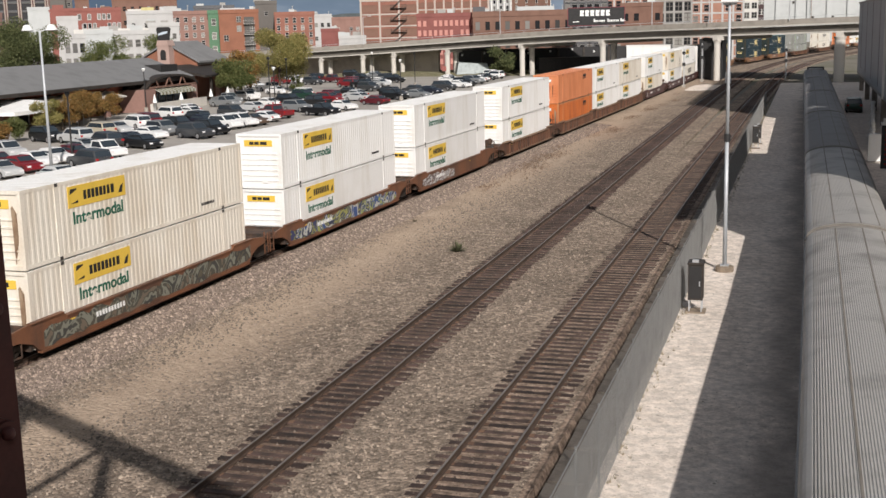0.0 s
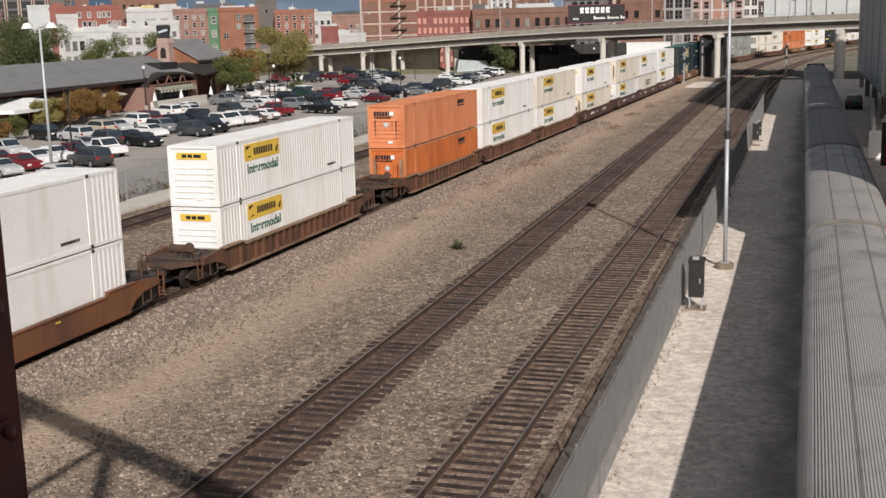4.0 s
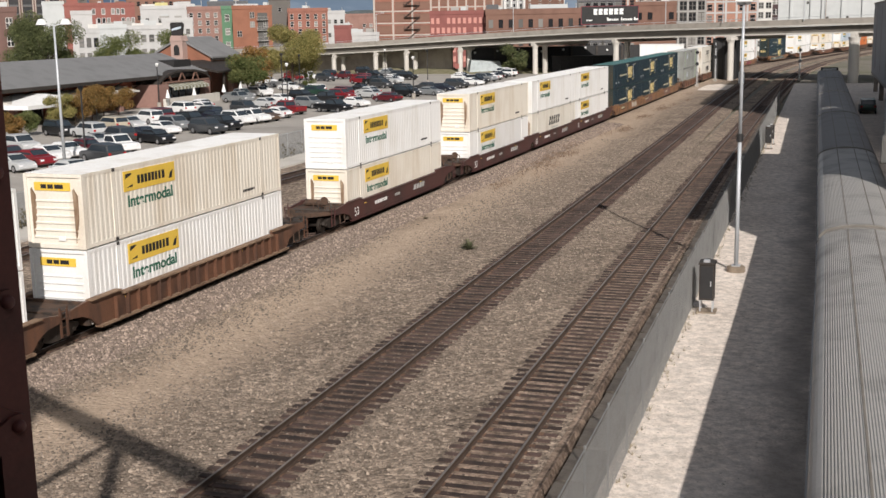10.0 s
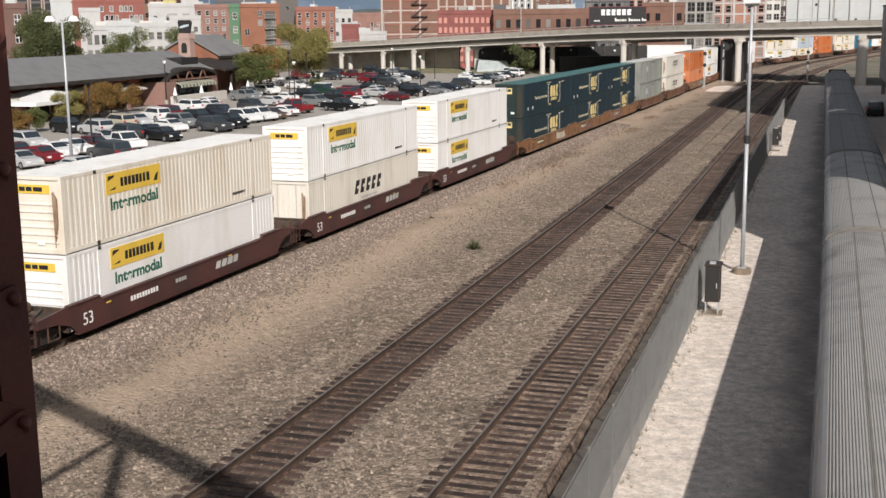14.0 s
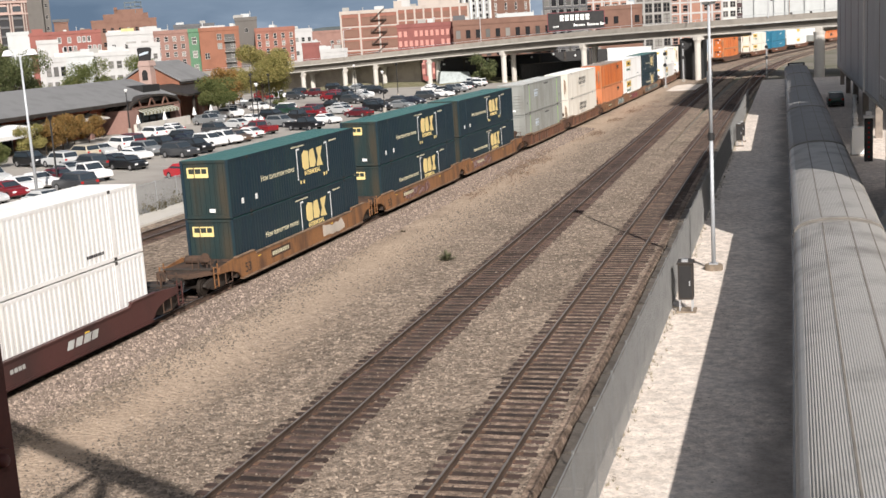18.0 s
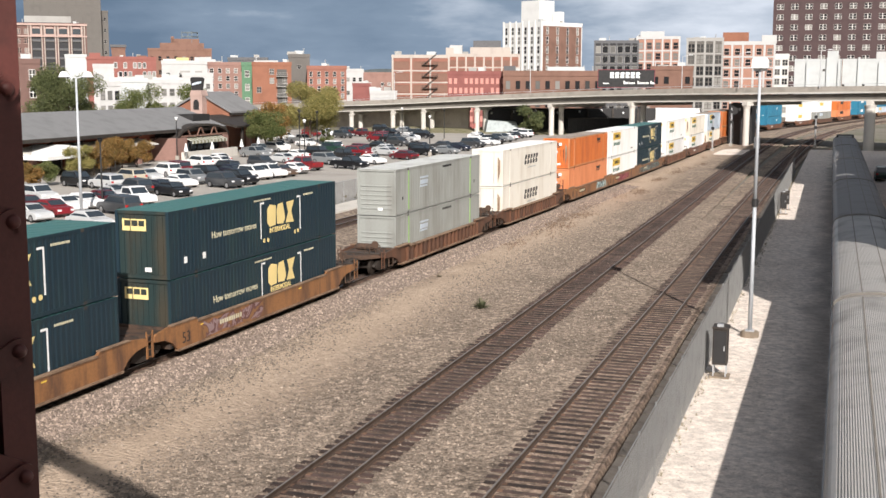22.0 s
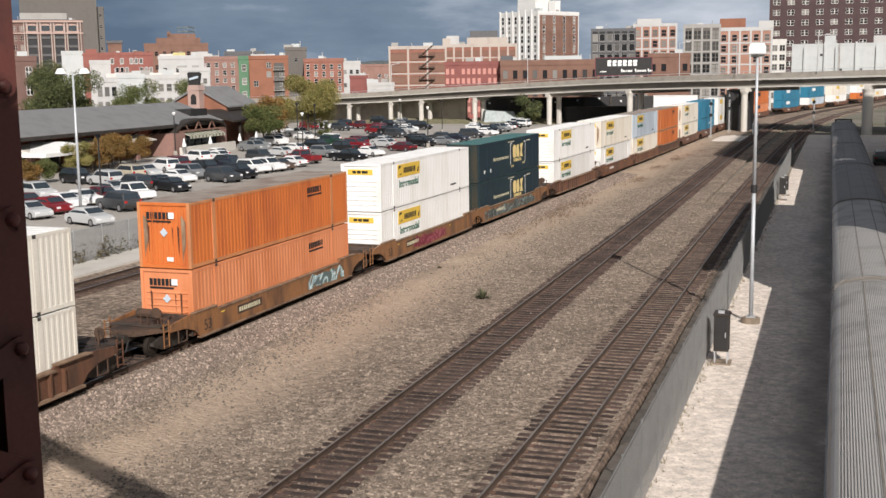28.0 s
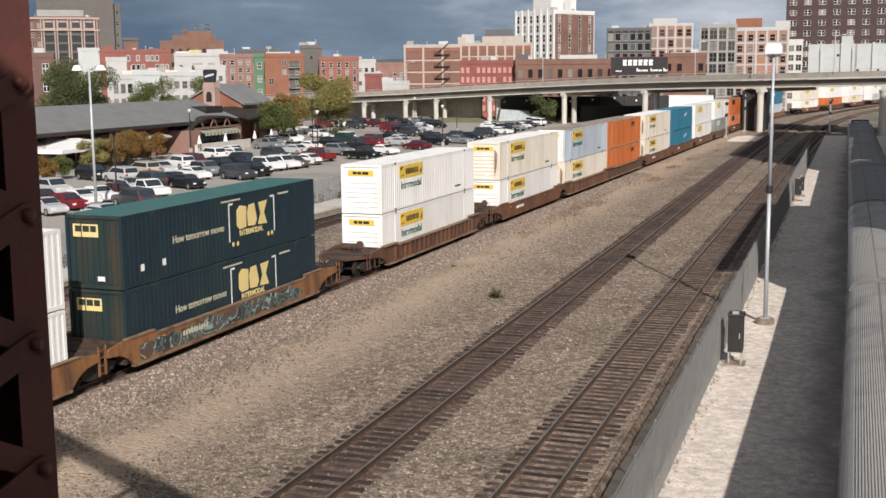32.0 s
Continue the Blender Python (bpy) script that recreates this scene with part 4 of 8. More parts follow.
def deco_orange(c, hw, hl, fy):
    x = hw - 0.008
    tagged(part("name_mark", bars(Shape(), x, 3.2, 4.9, 2.1, 0.3, 8, 5), P_BLACKINK, c), kind="stuff")
    part("underline", Shape().box(x, x + 0.006, 3.2, 4.9, 1.93, 2.02), P_BLACKINK, c)
    e = Shape()
    for i in range(7):
        e.box(-0.85 + i * 0.2, -0.85 + i * 0.2 + 0.15, fy - 0.05, fy - 0.036, 2.12, 2.42)
    e.box(-0.85, 0.35, fy - 0.05, fy - 0.036, 1.98, 2.06)
    tagged(part("end_mark", e, P_BLACKINK, c), kind="stuff")
    part("end_badge", Shape().box(0.25, 0.55, fy - 0.058, fy - 0.05, 2.15, 2.42), P_DOCKET, c)
    for x, w, z0, z1 in ((-0.78, 0.10, 0.7, 1.9), (0.7, 0.09, 0.5, 1.85), (0.42, 0.05, 1.0, 1.8)):
        part("rust_run", Shape().prism([(x - w / 2, z1), (x + w / 2, z1 - 0.1), (x + w * 0.3, z0 + 0.4), (x, z0), (x - w * 0.35, z0 + 0.5)], fy - 0.049, fy - 0.03, "y"), P_RUSTRUN, c)
    part("placard", Shape().prism([(-0.2, 1.55), (0, 1.75), (0.2, 1.55), (0, 1.35)], fy - 0.07, fy - 0.06, "y"), P_SILVER, c)
    part("seam", Shape().box(hw - 0.02, hw + 0.004, -0.02 - 6.3, -6.26, 0.2, CH - 0.15), P_ORANGE_PALE, c)


def deco_blue(c, hw, hl, fy):
    part("emblem", Shape().prism([(1.0, 1.6), (2.6, 1.75), (3.6, 2.2), (2.2, 2.0)], hw - 0.008, hw, "x"), P_DOCKET, c)


KINDS = {}


def kinds():
    KINDS["jw"] = container("jw", "white ribbed container with a yellow side panel and green lettering", P_WHITE, P_WHITE, P_WHITE, deco_yellow, deep=0.016)
    KINDS["jp"] = container("jp", "white smooth-sided container with a yellow side panel", P_WHITE, P_WHITE, P_WHITE, deco_yellow, smooth_side=True, deep=0.014)
    KINDS["jc"] = container("jc", "cream stained container with a yellow side panel and green lettering", P_CREAM, P_WHITE, P_CREAM, deco_yellow, deep=0.013)
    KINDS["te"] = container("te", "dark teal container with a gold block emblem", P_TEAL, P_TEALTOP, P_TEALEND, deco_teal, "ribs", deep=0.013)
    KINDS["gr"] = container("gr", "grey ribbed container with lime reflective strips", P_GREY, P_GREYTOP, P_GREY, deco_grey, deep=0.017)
    KINDS["sw"] = container("sw", "off-white ribbed container with a slanted black emblem", P_CHALK, P_WHITE, P_CHALK, deco_black_word, "doors", deep=0.013)
    KINDS["or"] = container("or", "orange ribbed container with black name bars", P_ORANGE, P_RUSTTOP, P_ORANGE, deco_orange, "ribs", deep=0.011)
    KINDS["op"] = container("op", "faded orange container with slatted end", P_ORANGE_PALE, P_ORANGE_PALE, P_ORANGE_PALE, deco_orange, deep=0.011)
    KINDS["bl"] = container("bl", "blue container with a white streak emblem", P_BLUE, P_BLUE, P_BLUE, deco_blue, "ribs", deep=0.015)
    KINDS["si"] = container("si", "silver-blue container with a yellow side panel", P_SILVER, P_RUSTTOP, P_WHITE, deco_yellow, smooth_side=True, deep=0.014)


FAR_KINDS = {}


def far_kinds():
    for k, label, side, roof, end, mark in (
            ("jw", "white container with a yellow side panel", P_WHITE, P_WHITE, P_WHITE, P_YELLOW), ("jp", "plain white container with a yellow side panel", P_WHITE, P_WHITE, P_WHITE, P_YELLOW),
            ("jc", "cream container with a yellow side panel", P_CREAM, P_WHITE, P_CREAM, P_YELLOW), ("gr", "grey container with a pale emblem", P_GREY, P_GREYTOP, P_GREY, P_SILVER),
            ("or", "orange container with a dark name bar", P_ORANGE, P_RUSTTOP, P_ORANGE, P_BLACKINK), ("op", "faded orange container with a dark name bar", P_ORANGE_PALE, P_ORANGE_PALE, P_ORANGE_PALE, P_BLACKINK),
            ("bl", "blue container with a white emblem", P_BLUE, P_BLUE, P_BLUE, P_DOCKET), ("si", "silver-blue container with a yellow side panel", P_SILVER, P_RUSTTOP, P_WHITE, P_YELLOW)):
        FAR_KINDS[k] = far_container(label, side, roof, end, mark)


W_BROWN = paint("car_brown", (0.17, 0.072, 0.037), col2=(0.10, 0.05, 0.032), mixup=0.6, var=0.2)
W_RUST = paint("car_rust_ochre", (0.125, 0.06, 0.036), col2=(0.065, 0.037, 0.027), mixup=0.6, var=0.25, scale=1.6)
W_MAROON = paint("car_maroon", (0.076, 0.03, 0.027), col2=(0.05, 0.025, 0.023), mixup=0.5, var=0.15)
W_YELLOW = paint("car_faded_yellow", (0.265, 0.125, 0.052), col2=(0.115, 0.06, 0.036), mixup=0.62, var=0.28, scale=1.8)
W_DUST = mat("dusty_flange", (0.235, 0.155, 0.10), rough=0.85, var=0.3, scale=1.6, fine=14, col2=(0.12, 0.072, 0.045), mixup=0.6)
W_GRIME = mat("grimy_brown_steel", (0.085, 0.05, 0.033), rough=0.8, var=0.35, scale=2.2, fine=14, col2=(0.03, 0.024, 0.02), mixup=0.6)
M_GRATING = mat("walkway_grating", (0.075, 0.06, 0.05), rough=0.7, metal=0.3, var=0.3)
G_MULTI = sprayed("graffiti_multicolour", (0.1, 0.1, 0.1), [(0.03, 0.05, 0.14), (0.34, 0.37, 0.10), (0.04, 0.08, 0.22), (0.46, 0.46, 0.42), (0.03, 0.04, 0.08), (0.30, 0.30, 0.09), (0.04, 0.05, 0.12)], 0.55)
G_DARK = sprayed("graffiti_dark", (0.1, 0.1, 0.1), [(0.10, 0.085, 0.06), (0.05, 0.05, 0.045), (0.20, 0.20, 0.16), (0.07, 0.065, 0.05), (0.15, 0.12, 0.09)])
G_GREY = sprayed("graffiti_grey", (0.2, 0.2, 0.2), [(0.16, 0.09, 0.06), (0.42, 0.42, 0.42), (0.12, 0.09, 0.08), (0.50, 0.5, 0.5), (0.2, 0.13, 0.1)])
G_TEAL = sprayed("graffiti_pale_teal", (0.2, 0.3, 0.3), [(0.22, 0.12, 0.05), (0.10, 0.14, 0.14), (0.28, 0.40, 0.42), (0.55, 0.68, 0.68), (0.12, 0.16, 0.16), (0.24, 0.13, 0.06)], 0.7)
G_MURK = sprayed("graffiti_murky_teal", (0.06, 0.07, 0.06), [(0.10, 0.06, 0.04), (0.045, 0.055, 0.05), (0.11, 0.14, 0.13), (0.035, 0.04, 0.038), (0.26, 0.34, 0.34), (0.07, 0.085, 0.08), (0.12, 0.07, 0.045)], 0.6)
G_PINK = sprayed("graffiti_mauve", (0.3, 0.15, 0.15), [(0.22, 0.10, 0.055), (0.17, 0.085, 0.08), (0.27, 0.19, 0.19), (0.12, 0.055, 0.05), (0.23, 0.115, 0.05)], 0.7)
G_WHITE = paint("painted_out_patch", (0.55, 0.49, 0.42), var=0.15)
G_RED = sprayed("graffiti_crimson", (0.2, 0.02, 0.04), [(0.17, 0.02, 0.035), (0.20, 0.025, 0.045), (0.34, 0.11, 0.13), (0.18, 0.02, 0.04), (0.15, 0.02, 0.03)], 0.8)


def truck(parent, y):
    """A two-axle truck with side frames and springs."""
    t = part("truck", Shape().bar((-0.75, y, 0.5), (0.75, y, 0.5), 0.5, 0.28), M_DKSTEEL, parent)
    for s in (-1, 1):
        x = s * 1.02
        part("side_frame", Shape().prism([(y - 1.25, 0.5), (y - 1.2, 0.62), (y - 0.5, 0.78), (y + 0.5, 0.78), (y + 1.2, 0.62), (y + 1.25, 0.5), (y + 0.95, 0.34), (y + 0.45, 0.2), (y - 0.45, 0.2), (y - 0.95, 0.34)], x - 0.08, x + 0.08, "x"), M_DKSTEEL, t)
        part("spring_nest", Shape().tube((x, y - 0.14, 0.3), (x, y - 0.14, 0.6), 0.09, 8).tube((x, y + 0.14, 0.3), (x, y + 0.14, 0.6), 0.09, 8), M_BLACK, t)
    for dy in (-0.9, 0.9):
        for s in (-1, 1):
            part("wheel", Shape().tube((s * 0.70, y + dy, 0.42), (s * 0.83, y + dy, 0.42), 0.42, 18).tube((s * 0.83, y + dy, 0.42), (s * 0.86, y + dy, 0.42), 0.3, 14).tube((s * 0.67, y + dy, 0.42), (s * 0.7, y + dy, 0.42), 0.455, 18), M_WHEEL, t)
        part("axle", Shape().tube((-1.15, y + dy, 0.42), (1.15, y + dy, 0.42), 0.08, 8), M_WHEEL, t)
    return t


def well_car(style, label, body, near_gap, far_gap, sprays, detail=True):
    """A well car; origin on the rail top below the middle of its boxes; near_gap and far_gap: clear way to the next boxes."""
    c = thing("well_car", label, "rail car", "well cars")
    hw, hl = 1.50, 8.52
    # how far the sills run on past the well, over the trucks
    run = lambda gap: min(max(gap / 2 - 0.72, 0.5), 1.75)
    ra, rb = run(near_gap), run(far_gap)
    for s in (1, -1):
        sl = Shape()
        a, b = sorted((s * (hw - 0.10), s * hw))
        sl.prism([(-hl - 0.1, 1.40), (-hl - ra + 0.12, 1.27), (-hl - ra, 1.18), (-hl - ra, 0.96), (-hl - 0.35 * ra, 0.88), (-hl + 0.1, 0.66), (-hl + 0.5, 0.30), (hl - 0.5, 0.30), (hl - 0.1, 0.66), (hl + 0.35 * rb, 0.88), (hl + rb, 0.96),
                  (hl + rb, 1.18), (hl + rb - 0.12, 1.27), (hl + 0.1, 1.40), (hl - 1.9, 1.40), (hl - 2.2, 1.22), (-hl + 2.2, 1.22), (-hl + 1.9, 1.40)], a, b, "x")
        part("side_sill", sl, body, c)
        lip = Shape()
        a2, b2 = sorted((s * (hw - 0.16), s * (hw + (0.16 if style == "ribbed" else 0.05))))
        lip.box(a2, b2, -hl + 2.1, hl - 2.1, 1.20, 1.27).box(a2, b2, -hl + 0.5, hl - 0.5, 0.24, 0.33)
        lip.box(a2, b2, -hl, -hl + 1.95, 1.38, 1.43).box(a2, b2, hl - 1.95, hl, 1.38, 1.43)
        part("sill_flange", lip, W_DUST if style in ("ribbed", "yellow") else body, c)
        if style == "ribbed" and s > 0 and detail:
            for i in range(19):
                y = -6.9 + i * 13.8 / 18
                part("rib", Shape().box(min(s * hw, s * (hw + 0.15)), max(s * hw, s * (hw + 0.15)), y - 0.045, y + 0.045, 0.32, 1.21), body, c)
    for k in range(4):
        y = -6.1 + k * 4.07
        part("cross_member", Shape().box(-1.4, 1.4, y - 0.25, y + 0.25, 0.22, 0.34), body, c)
    for s, gap in ((-1, near_gap), (1, far_gap)):
        reach = hl + min(max(gap / 2 - 0.55, 0.8), 3.0)
        e = Shape()
        r = run(gap)
        reach = max(reach, hl + r + 0.15)
        e.prism([(-1.395, s * (hl - 0.02)), (1.395, s * (hl - 0.02)), (1.395, s * (hl + r)), (0.55, s * reach), (-0.55, s * reach), (-1.395, s * (hl + r))], 0.98, 1.20, "z")
        part("end_platform", e, W_GRIME, c)
        part("bulkhead", Shape().box(-1.4, 1.4, min(s * (hl - 0.05), s * (hl - 0.2)), max(s * (hl - 0.05), s * (hl - 0.2)), 0.4, 1.3), W_GRIME, c)
        part("draft_sill", Shape().bar((0, s * hl, 0.9), (0, s * (reach + 0.25), 0.9), 0.5, 0.3), M_DKSTEEL, c)
        for x in (-1.42, 1.42) if detail else ():
            l0, l1, x = s * (hl + r + 0.06), s * (hl + r + 0.44), x * 1.01
            lad = Shape().bar((x, l0, 0.38), (x, l0, 1.5), 0.045, 0.045).bar((x, l1, 0.38), (x, l1, 1.4), 0.045, 0.045)
            for z in (0.45, 0.75, 1.05, 1.33):
                lad.bar((x, l0, z), (x, l1, z), 0.035, 0.035)
            part("ladder", lad, body, c)
        if gap > 6.2 and not detail:
            truck(c, s * (hl + 1.25))
        elif gap > 6.2:
            o = lambda d: s * (hl + d)
            part("handbrake_wheel", Shape().tube((0.78, o(1.66), 1.72), (0.78, o(1.7), 1.72), 0.24, 14).bar((0.78, o(1.6), 1.2), (0.78, o(1.6), 1.85), 0.06, 0.06), W_GRIME, c)
            part("brake_reservoir", Shape().tube((-0.95, o(0.45), 1.4), (0.1, o(0.45), 1.4), 0.2, 10).dome((0.1, o(0.45), 1.4), (1, 0, 0), 0.2, 0.09, 10, 2), W_GRIME, c)
            part("crossover_walkway", Shape().box(-1.3, 1.3, min(o(1.75), o(2.15)), max(o(1.75), o(2.15)), 1.22, 1.26), M_GRATING, c)
            rl = Shape()
            for x in (0.3, 0.62, 1.28):
                rl.bar((x, o(2.1), 1.24), (x, o(2.1), 1.8), 0.035, 0.035)
            rl.bar((0.3, o(2.1), 1.78), (1.28, o(2.1), 1.78), 0.035, 0.035)
            rl.bar((1.46, o(0.5), 0.36), (1.46, o(0.5), 1.1), 0.045, 0.045).bar((1.46, o(1.15), 0.36), (1.46, o(1.15), 1.1), 0.045, 0.045).bar((1.46, o(0.5), 0.38), (1.46, o(1.15), 0.38), 0.045, 0.07).bar((1.46, o(0.5), 0.98), (1.46, o(1.15), 0.98), 0.045, 0.045)
            tagged(part("end_railing", rl, W_GRIME, c), kind="stuff")
            part("cable_run", Shape().bar((-0.4, o(0.3), 1.26), (0.5, o(1.6), 1.24), 0.07, 0.06).bar((0.5, o(0.2), 1.28), (0.9, o(1.2), 1.22), 0.09, 0.08), M_BLACK, c)
            part("coupler", Shape().bar((0, s * (reach + 0.2), 0.9), (0, s * (reach + 0.75), 0.9), 0.22, 0.2).box(-0.2, 0.2, min(s * (reach + 0.5), s * (reach + 0.8)), max(s * (reach + 0.5), s * (reach + 0.8)), 0.76, 1.04), M_DKSTEEL, c)
            part("air_hose", Shape().bar((0.35, s * (reach + 0.1), 0.85), (0.4, s * (reach + 0.4), 0.45), 0.05, 0.05).bar((0.4, s * (reach + 0.4), 0.45), (0.2, s * (reach + 0.75), 0.5), 0.05, 0.05), M_BLACK, c)
            truck(c, s * (hl + 1.25))
        elif s > 0:
            truck(c, CL / 2 + gap / 2)
    # markings
    if style != "ribbed":
        if style == "yellow":
            plate = part("number_plate", Shape().box(hw - 0.01, hw + 0.003, -4.75, -2.4, 0.62, 1.02), W_GRIME, c)
            tagged(part("car_mark", bars(Shape(), hw + 0.004, -4.6, -2.6, 0.72, 0.2, 10, 7), P_PALEINK, plate), kind="stuff")
        else:
            tagged(part("car_mark", bars(Shape(), hw + 0.003, -4.6, -2.6, 0.72, 0.2, 10, 7), P_DOCKET, c), kind="stuff")
        if style == "maroon":
            tagged(part("owner_mark", bars(Shape(), hw + 0.003, 2.0, 4.1, 0.66, 0.32, 4, 11, 0.14), P_GREYTOP, c), kind="stuff")
            tagged(part("small_mark", bars(Shape(), hw + 0.003, -1.3, -0.4, 0.74, 0.16, 4, 12), P_GREYTOP, c), kind="stuff")
    for y in (-6.2, 3.2) if detail else ():
        part("reflector", Shape().box(hw, hw + 0.006, y, y + 0.3, 1.0, 1.06), P_YELLOW, c)
    if style != "ribbed":
        ink(c, "lettering", face_side(LET_53, hw + 0.002, -7.7, 0.5, 1.6, 1.6), P_DOCKET if style == "maroon" else P_BLACKINK)
    for y0, y1, z1, gm in sprays:
        rng = random.Random(int(y0 * 10) + 99)
        n = max(4, int((y1 - y0) / 0.45))
        top = [(y1 - (y1 - y0) * i / n, z1 - rng.uniform(0.0, 0.3 if 0 < i < n else 0.55)) for i in range(n + 1)]
        foot = [(y0 + (y1 - y0) * i / n, 0.36 + rng.uniform(0.0, 0.14 if 0 < i < n else 0.3)) for i in range(n + 1)]
        part("spray_paint", Shape().prism(foot + top, hw - 0.01, hw + 0.007 + (0.15 if style == "ribbed" else 0), "x"), gm, c)
    return c


# middle of each car at the start; top and lower box; car style and paint; sprayed stretches
S_R, S_S, S_Y, S_M = ("ribbed", "rust-brown well car with ribbed sides", W_RUST), ("smooth", "brown smooth-sided well car", W_BROWN), ("yellow", "faded yellow well car, stained", W_YELLOW), ("maroon", "dark maroon well car", W_MAROON)
CONSIST = [
    (42.2, "jc", "jc", S_S, [(-7.8, 8.2, 1.24, G_DARK)]), (62.5, "jw", "jp", S_S, [(-8.0, 7.6, 1.22, G_MULTI)]), (82.5, "jp", "jp", S_S, [(-7.4, -0.5, 1.2, G_GREY)]),
    (106.7, "jw", "jw", S_R, []), (130.9, "op", "or", S_R, []), (150.9, "jw", "jw", S_R, []), (171.0, "jc", "jw", S_R, []),
    (194.9, "jw", "jc", S_M, []), (219.0, "jc", "jp", S_M, []), (238.9, "jw", "sw", S_M, []), (259.0, "jw", "jw", S_M, []),
    (283.2, "te", "te", S_Y, [(2.0, 5.2, 1.2, G_WHITE)]), (302.9, "te", "te", S_Y, [(-4.5, 1.0, 1.15, G_PINK)]), (323.0, "te", "te", S_Y, [(-6.0, -0.6, 1.2, G_PINK)]),
    (347.1, "gr", "gr", S_R, []), (371.2, "sw", "sw", S_R, []), (395.6, "or", "op", S_Y, [(2.6, 7.0, 1.2, G_TEAL)]), (416.0, "jw", "jw", S_Y, [(-3.5, 2.5, 1.2, G_RED)]), (436.0, "te", "te", S_Y, [(-7.6, 6.2, 1.2, G_MURK)]),
    (460.3, "jw", "jp", S_R, []), (483.8, "jc", "jp", S_S, []), (505.0, "si", "jc", S_R, []), (525.6, "or", "or", S_R, []), (549.0, "jc", "jc", S_S, []),
    (570.4, "bl", "bl", S_S, []), (593.0, "jp", "jp", S_S, []), (614.0, "jw", "gr", S_R, []), (634.0, "or", "op", S_S, []), (654.5, "bl", "bl", S_S, []), (679.0, "bl", "si", S_Y, []),
    (703.0, "jc", "jw", S_S, []), (727.0, "jw", "or", S_R, []), (749.0, "jw", "jc", S_S, []), (770.0, "jw", "si", S_S, []), (793.0, "jc", "jw", S_R, []),
]
# the train slows a little: seconds, metres a second
SPEEDS = [(0, 12.73), (8, 12.52), (16, 12.3), (24, 11.89), (32, 11.45)]
# place along the train against distance along the rails
ALONG = [(-400, -400), (19.8, 20), (50, 50), (78.9, 80), (112.8, 110), (149.7, 140), (198.4, 180), (262, 240), (287, 281.5), (306.5, 316), (327.5, 339), (347, 360), (371, 392), (381, 407), (1100, 1290)]
MOVERS = []


def freight_train():
    kinds()
    far_kinds()
    used = set()
    starts = [r[0] for r in CONSIST]
    for i, (s0, up, low, (style, label, body), sprays) in enumerate(CONSIST):
        near = s0 - starts[i - 1] - CL if i else 7.9
        far = starts[i + 1] - s0 - CL if i + 1 < len(starts) else 7.9
        MOVERS.append((well_car(style, label, body, near, far, sprays, i < 22), s0, 0.0))
        for kind, z in ((low, 0.36), (up, 0.36 + CH + 0.055)):
            shelf = KINDS if i < 25 else FAR_KINDS
            if (kind, i < 25) in used:
                ob = copy_thing(shelf[kind], Matrix())
            else:
                ob = shelf[kind]
                used.add((kind, i < 25))
            MOVERS.append((ob, s0, z))


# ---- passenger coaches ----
# darker copy of the coach steel: building shade put into the farther coaches' colour
M_FLUTED_SHADE = mat("shaded_stainless", (0.23, 0.222, 0.218), rough=0.6, metal=0.15, var=0.12, scale=0.6, fine=9, bump=0.04, col2=(0.18, 0.17, 0.163), mixup=0.5)
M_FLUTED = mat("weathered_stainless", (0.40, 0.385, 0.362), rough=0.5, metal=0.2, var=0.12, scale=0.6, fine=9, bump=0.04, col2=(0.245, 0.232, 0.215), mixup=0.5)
M_SEAM = mat("seam_sealant", (0.20, 0.18, 0.155), rough=0.7, var=0.2)
M_BAND = mat("joint_band", (0.25, 0.235, 0.215), rough=0.5, metal=0.2, var=0.15)
M_STRIPE = mat("blue_band", (0.03, 0.05, 0.10), rough=0.4)


SIDE, ARC = 3.62, 0.60


def coach_outline(flute):
    """Low round roof over upright sides; flute: depth of the pressed ribs, which begin above a plain eave."""
    top = lambda x: SIDE + ARC * math.sqrt(max(0.0, 1 - (x / 1.52) ** 2)) ** 0.8
    pts = [(-1.52, 1.0), (-1.52, SIDE)] + [(x, top(x)) for x in (-1.515, -1.49, -1.45, -1.39, -1.33)]
    n = 48
    for i in range(n):
        a, p = -1.30 + i * 2.6 / n, 2.6 / n
        pts += [(a, top(a)), (a + 0.3 * p, top(a) - flute), (a + 0.55 * p, top(a) - flute), (a + 0.85 * p, top(a + p))]
    return pts + [(x, top(x)) for x in (1.30, 1.33, 1.39, 1.45, 1.49, 1.515)] + [(1.52, SIDE), (1.52, 1.0)]


def coach_x(y):
    """The coaches' track bends gently towards the other tracks."""
    return 1.53 - 0.0082 * max(0.0, y - 47)


